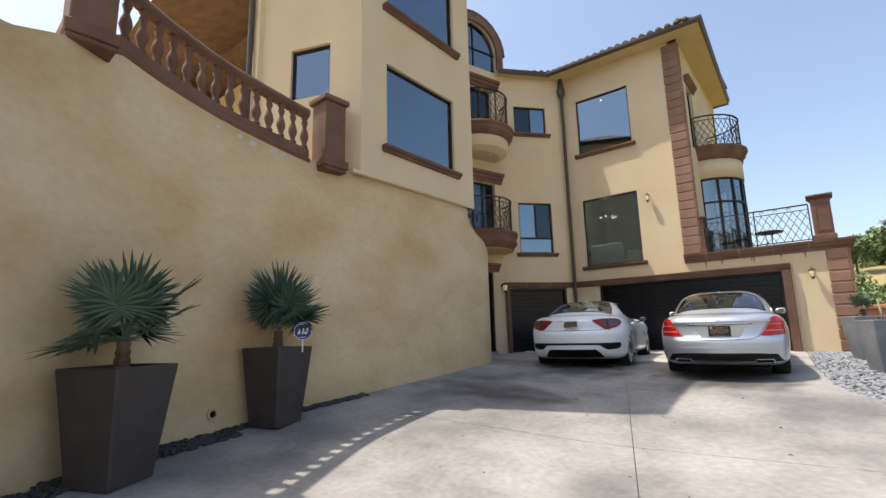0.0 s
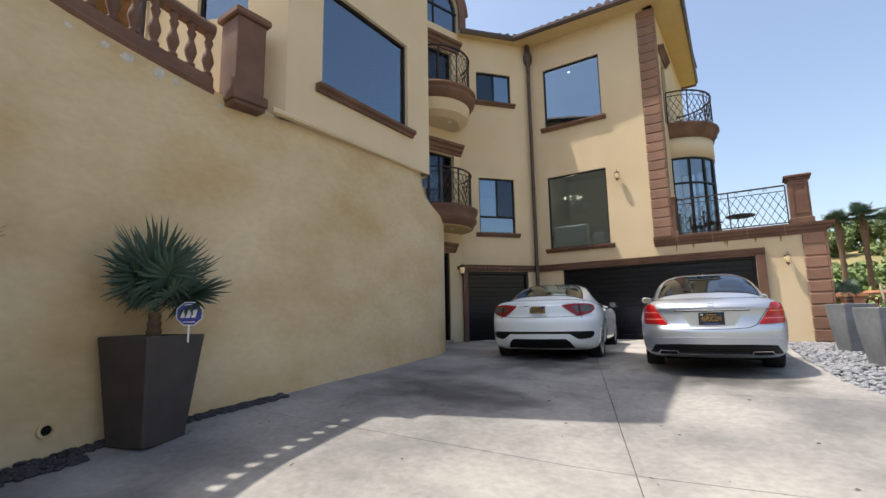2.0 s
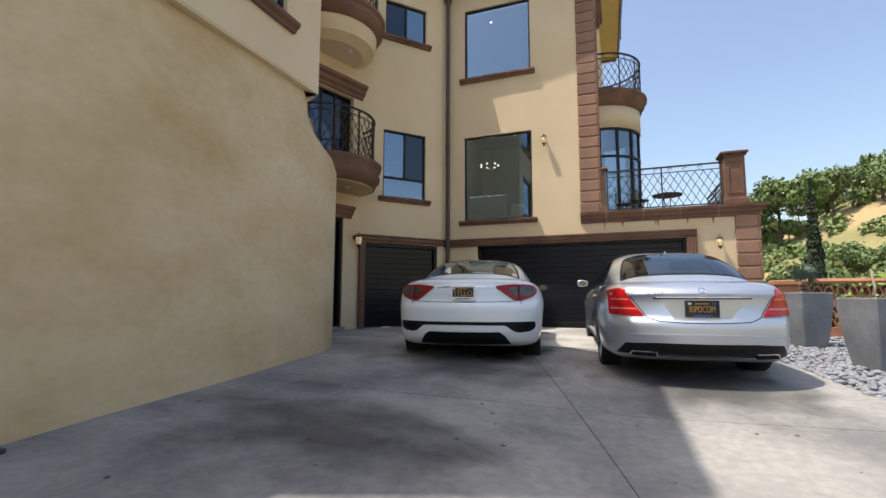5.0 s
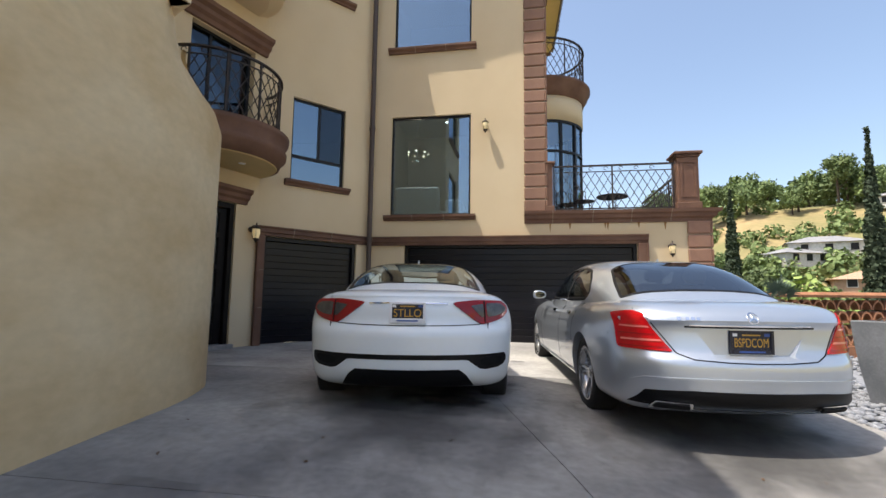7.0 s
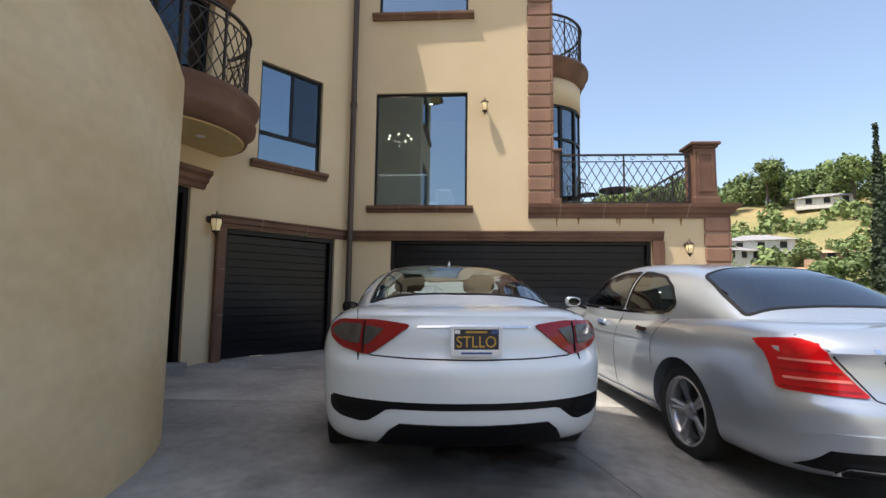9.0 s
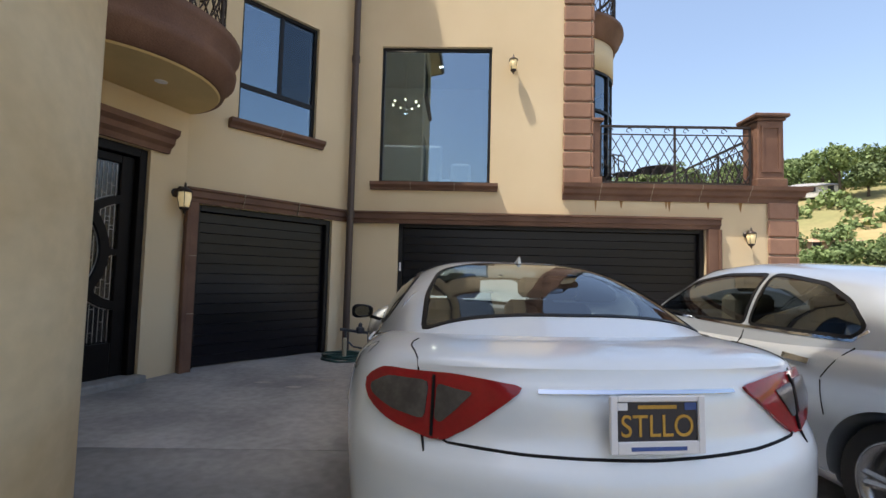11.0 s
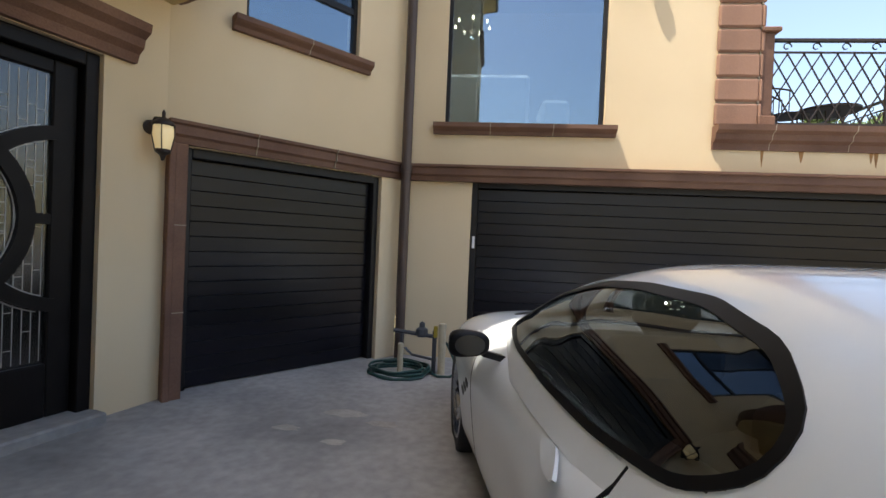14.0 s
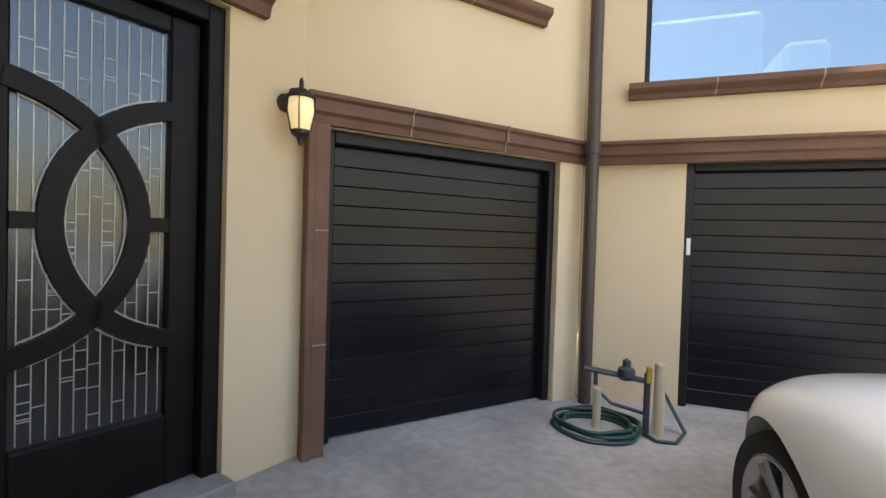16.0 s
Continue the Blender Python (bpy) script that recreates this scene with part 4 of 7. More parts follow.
def car(name, label, m, spec):
    """A car: x forward from the rear bumper, y to its left, z up from the road."""
    c = thing(name, label, "car", m)
    L, paint = spec["length"], spec["paint"]
    top, low, wide, nose = spec["top"], spec["low"], spec["wide"], spec["rear"]
    flank = spec["flank"]

    def body_point(p, q, r):
        n = spec["square"]
        s = 1 / (abs(p) ** n + abs(q) ** n + abs(r) ** n) ** (1 / n)
        p, q, r = p * s, q * s, r * s
        x = L * (p + 1) / 2
        h = (r + 1) / 2
        z = low(x) + h * (top(x) - low(x))
        y = q * wide(x) * flank(h)
        k = math.exp(-x / 0.35)
        x += (nose(z) + spec["bow"] * (y / wide(L / 2)) ** 2) * k
        k = math.exp(-(L - x) / 0.4)
        x -= spec["bow"] * 1.5 * (y / wide(L / 2)) ** 2 * k
        return Vector((x, y, z + 0.02 * (1 - q * q) * max(0, r)))

    body = shell(body_point, 96, 28)
    roof, base, bw = spec["roof"], spec["belt"], spec["cabin"]
    x0, x1 = spec["cabin_x"]
    cab = bmesh.new()
    rows, cols = [], 112
    for i in range(225):
        x = x0 + (x1 - x0) * i / 224
        row = []
        for j in range(cols + 1):
            a = math.pi * j / cols
            ca, sa = math.cos(a), math.sin(a)
            e = 2 / spec["cabin_n"]
            y = math.copysign(abs(ca) ** e, ca)
            h = abs(sa) ** e
            zb = base(x) - 0.12
            zt = max(roof(x), zb + 0.02)
            z = zb + (zt - zb) * h
            lean = 1 - spec["lean"] * h * min(1, (zt - zb) / 0.5)
            bowed = spec["glass_bow"] * (y * y) * (1 if x < (x0 + x1) / 2 else -1) * max(0, 1 - abs(x - (x0 if x < (x0 + x1) / 2 else x1)) / 1.0)
            row.append(cab.verts.new((x + bowed, y * bw(x) * lean, z)))
        rows.append(row)
    for a, b in zip(rows, rows[1:]):
        for j in range(cols):
            cab.faces.new((a[j], a[j + 1], b[j + 1], b[j]))
    cab.faces.new(rows[0])
    cab.faces.new(rows[-1][::-1])
    bmesh.ops.recalc_face_normals(body, faces=body.faces)
    bmesh.ops.recalc_face_normals(cab, faces=cab.faces)
    trees = [BVHTree.FromBMesh(body), BVHTree.FromBMesh(cab)]
    # wheel openings, cut out of the lower body
    me = mesh_of("body", body, paint, True)
    tmp = new("cut_body", me)
    R = spec["wheel"]
    cutter = bmesh.new()
    for ax in spec["axles"]:
        for sy in (-1, 1):
            lathe([(R + 0.05, 0.0), (R + 0.05, 0.42)], 48, cutter, pose(ax, sy * (spec["half"] - 0.30) if sy > 0 else -(spec["half"] + 0.12), R, 0, 0, 0) @ pose(0, 0, 0, -90, 0, 0))
    if "recess" in spec:
        # a bevelled niche for the number plate
        za, zb_, half_top, half_low, depth = spec["recess"]
        outer_r = [cutter.verts.new((-0.1, s * w, z)) for s, w, z in ((-1, half_low + 0.03, za - 0.05), (1, half_low + 0.03, za - 0.05), (1, half_top + 0.05, zb_ + 0.01), (-1, half_top + 0.05, zb_ + 0.01))]
        inner_r = [cutter.verts.new((depth, s * w, z)) for s, w, z in ((-1, half_low, za), (1, half_low, za), (1, half_top - 0.03, zb_), (-1, half_top - 0.03, zb_))]
        cutter.faces.new(outer_r), cutter.faces.new(inner_r[::-1])
        for k in range(4):
            cutter.faces.new((outer_r[k], outer_r[(k + 1) % 4], inner_r[(k + 1) % 4], inner_r[k]))
    cme = mesh_of("cut", cutter, CARBLACK)
    cob = new("cut_tool", cme)
    mod = tmp.modifiers.new("cut", "BOOLEAN")
    mod.object, mod.operation, mod.solver = cob, "DIFFERENCE", "EXACT"
    done = bpy.data.meshes.new_from_object(tmp.evaluated_get(bpy.context.evaluated_depsgraph_get()))
    if len(done.polygons) < 500:
        done = me
    for o in (tmp, cob):
        bpy.data.objects.remove(o)
    done.name = "body"
    done.materials.clear()
    done.materials.append(paint)
    done.shade_smooth()
    done.set_sharp_from_angle(angle=radians(40))
    part("body", done, None, c)
    # the cabin shell has real openings where the glass goes
    holes = spec["glazing"]
    cabme_bm = cab

    def project(kind, u, v, onto=None):
        if kind == "rear":
            o, d = Vector((-2, u, v)), Vector((1, 0, 0))
        elif kind == "left":
            o, d = Vector((u, 3, v)), Vector((0, -1, 0))
        elif kind == "right":
            o, d = Vector((u, -3, v)), Vector((0, 1, 0))
        else:
            o, d = Vector((u, v, 4)), Vector((0, 0, -1))
        best = None
        for t in onto or trees:
            loc, nor, _, dist = t.ray_cast(o, d)
            if loc is not None and (best is None or dist < best[2]):
                best = (loc, nor if nor.dot(d) < 0 else -nor, dist)
        return best

    def decal(pname, kind, poly, material, off=0.004, parent=None, plabel="", cell=0.05, deep=0.012, onto=None):
        """A patch that lies on the body, cut to an outline."""
        bm = bmesh.new()
        polys = poly if isinstance(poly[0][0], tuple) else [poly]
        for q in polys:
            bm.faces.new([bm.verts.new((u, v, 0)) for u, v in q])
        bmesh.ops.remove_doubles(bm, verts=bm.verts, dist=1e-5)
        us, vs2 = [p[0] for q in polys for p in q], [p[1] for q in polys for p in q]
        for axis, lo_, hi_ in ((0, min(us), max(us)), (1, min(vs2), max(vs2))):
            for k in range(1, int((hi_ - lo_) / cell) + 1):
                co = [0, 0, 0]
                no = [0, 0, 0]
                co[axis], no[axis] = lo_ + k * cell, 1
                bmesh.ops.bisect_plane(bm, geom=bm.verts[:] + bm.edges[:] + bm.faces[:], plane_co=co, plane_no=no)
        nors = {}
        for v in list(bm.verts):
            hit = project(kind, v.co.x, v.co.y, onto)
            if hit is None:
                nors[v] = None
                continue
            nors[v] = hit[1]
            v.co = hit[0] + hit[1] * off
        bmesh.ops.delete(bm, geom=[v for v, q in nors.items() if q is None], context="VERTS")
        rim = [e for e in bm.edges if e.is_boundary]
        normal = {v: nors[v] for v in bm.verts}
        r = bmesh.ops.extrude_edge_only(bm, edges=rim)
        for v in [g for g in r["geom"] if isinstance(g, bmesh.types.BMVert)]:
            near = min((w for w in normal), key=lambda w: (w.co - v.co).length_squared)
            v.co = v.co - normal[near] * deep
        ob = part(pname, bm, material, parent or c, plabel, True)
        ob.data.set_sharp_from_angle(angle=radians(45))
        return ob

    def mirror(poly):
        return [(-u, v) for u, v in poly][::-1]

    # cabin: cut the glass outlines out of the shell, then glaze them
    def inside(poly, u, v):
        hit = False
        for (x_a, y_a), (x_b, y_b) in zip(poly, poly[1:] + poly[:1]):
            if (y_a > v) != (y_b > v) and u < (x_b - x_a) * (v - y_a) / (y_b - y_a) + x_a:
                hit = not hit
        return hit

    gone = []
    limits = [(min(p[0] for p in poly), max(p[0] for p in poly)) for _, _, poly in holes]
    for f in cab.faces:
        q = f.calc_center_median()
        for (kind, gname, poly), (u0, u1) in zip(holes, limits):
            if not u0 <= q.x <= u1:
                continue
            if (kind == "top" and abs(f.normal.z) > 0.25 and inside(poly, q.x, q.y)) or (kind == "left" and q.y > 0.2 and inside(poly, q.x, q.z)) or (kind == "right" and q.y < -0.2 and inside(poly, q.x, q.z)):
                gone.append(f)
                break
    bmesh.ops.delete(cab, geom=gone, context="FACES")
    part("cabin_shell", cabme_bm, paint, c, "", True).data.set_sharp_from_angle(angle=radians(50))
    for kind, gname, poly in holes:
        outer_, inner_ = grown(poly, 0.009), grown(poly, -0.013)
        k_ = len(poly)
        decal("seal", kind, [[outer_[i], outer_[(i + 1) % k_], inner_[(i + 1) % k_], inner_[i]] for i in range(k_)], CARBLACK, 0.005, onto=trees[1:])
        pane = decal(gname, kind, grown(poly, 0.004), spec["tint"] if gname != "side_window" else spec.get("side_tint", spec["tint"]), 0.003, cell=0.08, deep=0.004, onto=trees[1:])
        pane.visible_shadow = False
    for kind, pname, poly, material, off, plabel in spec["decals"]:
        if kind == "rear2":
            decal(pname, "rear", poly, material, off, plabel=plabel)
            decal(pname, "rear", mirror(poly), material, off, plabel=plabel)
        elif kind == "sides":
            decal(pname, "left", poly, material, off, plabel=plabel)
            decal(pname, "right", poly, material, off, plabel=plabel)
        else:
            decal(pname, kind, poly, material, off, plabel=plabel)
    # what can be seen inside
    bm = bmesh.new()
    tub = [[bm.verts.new((x, s * max(0.1, bw(x) - 0.17), top(x) + 0.022)) for s in (-1, 1)] for x in np.linspace(x0 + 0.55, x1 - 0.5, 12)]
    for a, b in zip(tub, tub[1:]):
        bm.faces.new((a[0], a[1], b[1], b[0]))
    part("interior_trim", bm, CARBLACK, c)
    for sx, sy_ in spec["seats"]:
        for s in (-1, 1):
            st = part("seat", boxes((sx - 0.06, sx + 0.08, s * sy_ - 0.22, s * sy_ + 0.22, 0.8, roof(sx) - 0.26), bevel=0.05), spec["seat"], c)
            part("headrest", boxes((sx - 0.05, sx + 0.05, s * sy_ - 0.12, s * sy_ + 0.12, roof(sx) - 0.24, roof(sx) - 0.08), bevel=0.04), spec["seat"], st)
    wheel_x = spec["seats"][1][0] + 0.42
    bm = bmesh.new()
    sweep([(wheel_x + 0.05 * math.sin(a), 0.38 + 0.17 * math.cos(a), 1.02 + 0.13 * math.sin(a)) for a in np.linspace(0, 2 * math.pi, 22)[:-1]], round_section(0.014, 6), bm, closed=True)
    part("steering_wheel", bm, CARBLACK, c)
    # wheels
    tyre = mesh_of("tyre", lathe([(R - 0.10, -0.11), (R - 0.015, -0.12), (R, -0.09), (R, 0.09), (R - 0.015, 0.12), (R - 0.10, 0.11)], 40, close=False), TYRE, True)
    bm = lathe([(R - 0.10, -0.11), (R - 0.09, 0.115), (R - 0.105, 0.115), (R - 0.13, 0.06), (R - 0.14, -0.05), (0.07, -0.06)], 40, close=False)
    rimme = mesh_of("rim", bm, RIM, True)
    bm = bmesh.new()
    for k in range(spec["spokes"]):
        a = 360 / spec["spokes"] * k
        for da in (-7, 7):
            w = 0.022
            vs3 = []
            for rr, ww, zz in ((0.05, w, 0.075), (R - 0.11, w * 0.9, 0.10)):
                vs3.append([bm.verts.new(pose(0, 0, 0, 0, 0, a + da * (1 if rr > 0.1 else 0.6)) @ Vector((rr, s * ww, zz - t))) for s, t in ((-1, 0.01), (0, 0), (1, 0.01), (1, 0.05), (-1, 0.05))])
            for q in range(5):
                bm.faces.new((vs3[0][q], vs3[0][(q + 1) % 5], vs3[1][(q + 1) % 5], vs3[1][q]))
    lathe([(0.075, 0.03), (0.075, 0.07), (0.05, 0.085), (0.0, 0.088)], 20, bm)
    spokeme = mesh_of("spokes", bm, RIM)
    disc = mesh_of("brake_disc", lathe([(0.0, -0.02), (R - 0.15, -0.02), (R - 0.15, 0.0), (0.0, 0.0)], 30, close=False), CARBLACK)
    for ax in spec["axles"]:
        for sy in (-1, 1):
            wm = pose(ax, sy * (spec["half"] - 0.15), R) @ pose(0, 0, 0, -90 * sy, 0, 0)
            w = part("wheel", tyre, None, c, m=wm)
            part("rim", rimme, None, w)
            part("spokes", spokeme, None, w)
            part("brake_disc", disc, None, w)
    part("underbody", boxes((0.75, L - 0.5, -spec["half"] + 0.31, spec["half"] - 0.31, 0.15, 0.34), (0.35, 0.75, -0.5, 0.5, 0.22, 0.34), bevel=0.02), GAP, c)
    # mirrors
    for sy in (1, -1):
        mx, my, mz = spec["mirror"]
        bm = bmesh.new()
        bmesh.ops.create_icosphere(bm, subdivisions=3, radius=1.0)
        for v in bm.verts:
            v.co = Vector([math.copysign(abs(k) ** 0.68, k) for k in v.co])
            v.co = Vector((mx + v.co.x * (0.075 if v.co.x > 0 else 0.03), sy * (my + 0.092 * v.co.y + 0.01), mz + 0.058 * v.co.z * (1 + 0.15 * v.co.y)))
        ob = part("wing_mirror", bm, spec["mirror_paint"], c, "", True)
        part("mirror_glass", lathe([(0.0, 0), (0.041, 0), (0.046, 0.004)], 20, m=pose(mx - 0.031, sy * (my + 0.01), mz) @ pose(0, 0, 0, 0, -90, 0) @ Matrix.Diagonal((1, 1.45, 1, 1))), spec["mirror_glass"], ob)
        part("mirror_stalk", sweep([(mx + 0.06, sy * (my - 0.16), mz - 0.08), (mx + 0.03, sy * (my - 0.05), mz - 0.045)], square_section(0.05, 0.03)), CARBLACK, ob)
    ax, az = spec["antenna"]
    bm = bmesh.new()
    pr = [(-0.015, 0.0), (0.075, 0.0), (0.012, 0.038), (-0.012, 0.045)]
    a_ = [bm.verts.new((ax + x, 0.012 if z < 0.01 else 0.003, az + z)) for x, z in pr]
    b_ = [bm.verts.new((ax + x, -0.012 if z < 0.01 else -0.003, az + z)) for x, z in pr]
    bm.faces.new(a_), bm.faces.new(b_[::-1])
    for k in range(4):
        bm.faces.new((a_[k], a_[(k + 1) % 4], b_[(k + 1) % 4], b_[k]))
    part("antenna", bm, paint, c)
    # number plate
    px_, pz_, tilt = spec["plate"]
    pm = pose(px_, 0, pz_) @ pose(0, 0, 0, 90 + tilt, 0, -90) @ Matrix.Diagonal((0.9, 0.9, 1, 1))
    plate = part("number_plate", boxes((-0.152, 0.152, -0.076, 0.076, -0.002, 0.004), bevel=0.003), PLATEBLACK, c, "black number plate with yellow letters", m=pm)
    part("plate_frame", boxes((-0.172, -0.146, -0.102, 0.09, 0.0, 0.012), (0.146, 0.172, -0.102, 0.09, 0.0, 0.012), (-0.146, 0.146, 0.070, 0.09, 0.0, 0.012), (-0.146, 0.146, -0.102, -0.060, 0.0, 0.012), bevel=0.003), spec["frame_mat"], plate)
    part("plate_sticker", boxes((-0.143, -0.108, 0.042, 0.066, 0.004, 0.0055)), SIGNWHITE, plate)
    part("plate_sticker", boxes((0.10, 0.143, 0.042, 0.066, 0.004, 0.0055)), PLATEBLUE, plate)
    part("plate_small_print", boxes((-0.07, 0.07, 0.046, 0.058, 0.004, 0.0055)), PLATEYELLOW, plate)
    part("frame_small_print", boxes((-0.1, 0.1, -0.089, -0.076, 0.012, 0.0135)), PLATEBLUE, plate)
    txt = bpy.data.curves.new("plate_text", "FONT")
    txt.body, txt.size, txt.align_x, txt.align_y, txt.extrude = spec["text"], 0.115, "CENTER", "CENTER", 0.001
    tob = new("plate_text_tmp", txt)
    tme = bpy.data.meshes.new_from_object(tob.evaluated_get(bpy.context.evaluated_depsgraph_get()))
    bpy.data.objects.remove(tob)
    tme.materials.clear()
    tme.materials.append(PLATEYELLOW)
    w = max(v.co.x for v in tme.vertices) - min(v.co.x for v in tme.vertices)
    part("plate_letters", tme, None, plate, "yellow raised letters", m=pose(0, -0.014, 0.005) @ Matrix.Diagonal((0.26 / w, 0.9, 1, 1)))
    for q in spec["pipes"]:
        for sy in (-1, 1):
            part("exhaust", sweep([(q[0], sy * q[1], q[2]), (q[0] + 0.2, sy * q[1], q[2])], [(-q[3], -q[4]), (q[3], -q[4]), (q[3] * 1.0, q[4]), (-q[3], q[4])]), CHROME, c, "chrome exhaust tip")
            part("exhaust_bore", sweep([(q[0] - 0.002, sy * q[1], q[2]), (q[0] + 0.02, sy * q[1], q[2])], [(-q[3] + 0.01, -q[4] + 0.008), (q[3] - 0.01, -q[4] + 0.008), (q[3] - 0.01, q[4] - 0.008), (-q[3] + 0.01, q[4] - 0.008)]), GAP, c)
    return c


def grown(poly, d):
    """An outline pushed outwards by d."""
    cx, cy = sum(p[0] for p in poly) / len(poly), sum(p[1] for p in poly) / len(poly)
    out = []
    for i, p in enumerate(poly):
        a, b = Vector(poly[i - 1]), Vector(poly[(i + 1) % len(poly)])
        p = Vector(p)
        e1, e2 = (p - a).normalized(), (b - p).normalized()
        n1, n2 = Vector((e1.y, -e1.x)), Vector((e2.y, -e2.x))
        nn = (n1 + n2).normalized()
        if nn.dot(p - Vector((cx, cy))) < 0:
            nn = -nn
        out.append(tuple(p + nn * d / max(0.6, abs(nn.dot(n1)))))
    return out


def smooth_outline(poly, n=4):
    """A rounded version of an outline (closed spline)."""
    out = []
    k = len(poly)
    for i in range(k):
        p0, p1, p2, p3 = [Vector(poly[(i + j) % k]) for j in (-1, 0, 1, 2)]
        for s in range(n):
            t = s / n
            out.append(tuple(0.5 * (2 * p1 + (p2 - p0) * t + (2 * p0 - 5 * p1 + 4 * p2 - p3) * t * t + (3 * p1 - p0 - 3 * p2 + p3) * t**3)))
    return out


def rounded(poly, r, n=3):
    """An outline with its corners rounded by about r."""
    out = []
    for i, p in enumerate(poly):
        a, p, b = Vector(poly[i - 1]), Vector(p), Vector(poly[(i + 1) % len(poly)])
        p0, p1 = p + (a - p).normalized() * min(r, (a - p).length * 0.45), p + (b - p).normalized() * min(r, (b - p).length * 0.45)
        for k in range(n + 1):
            t = k / n
            out.append(tuple(p0 * (1 - t) ** 2 + p * 2 * t * (1 - t) + p1 * t * t))
    return out


def strip(points, w):
    """A thin band along a line, as an outline."""
    pts = [Vector(p) for p in points]
    left, right = [], []
    for i, p in enumerate(pts):
        d = (pts[min(i + 1, len(pts) - 1)] - pts[max(i - 1, 0)]).normalized()
        nn = Vector((-d.y, d.x)) * w / 2
        left.append(tuple(p + nn))
        right.append(tuple(p - nn))
    return left + right[::-1]


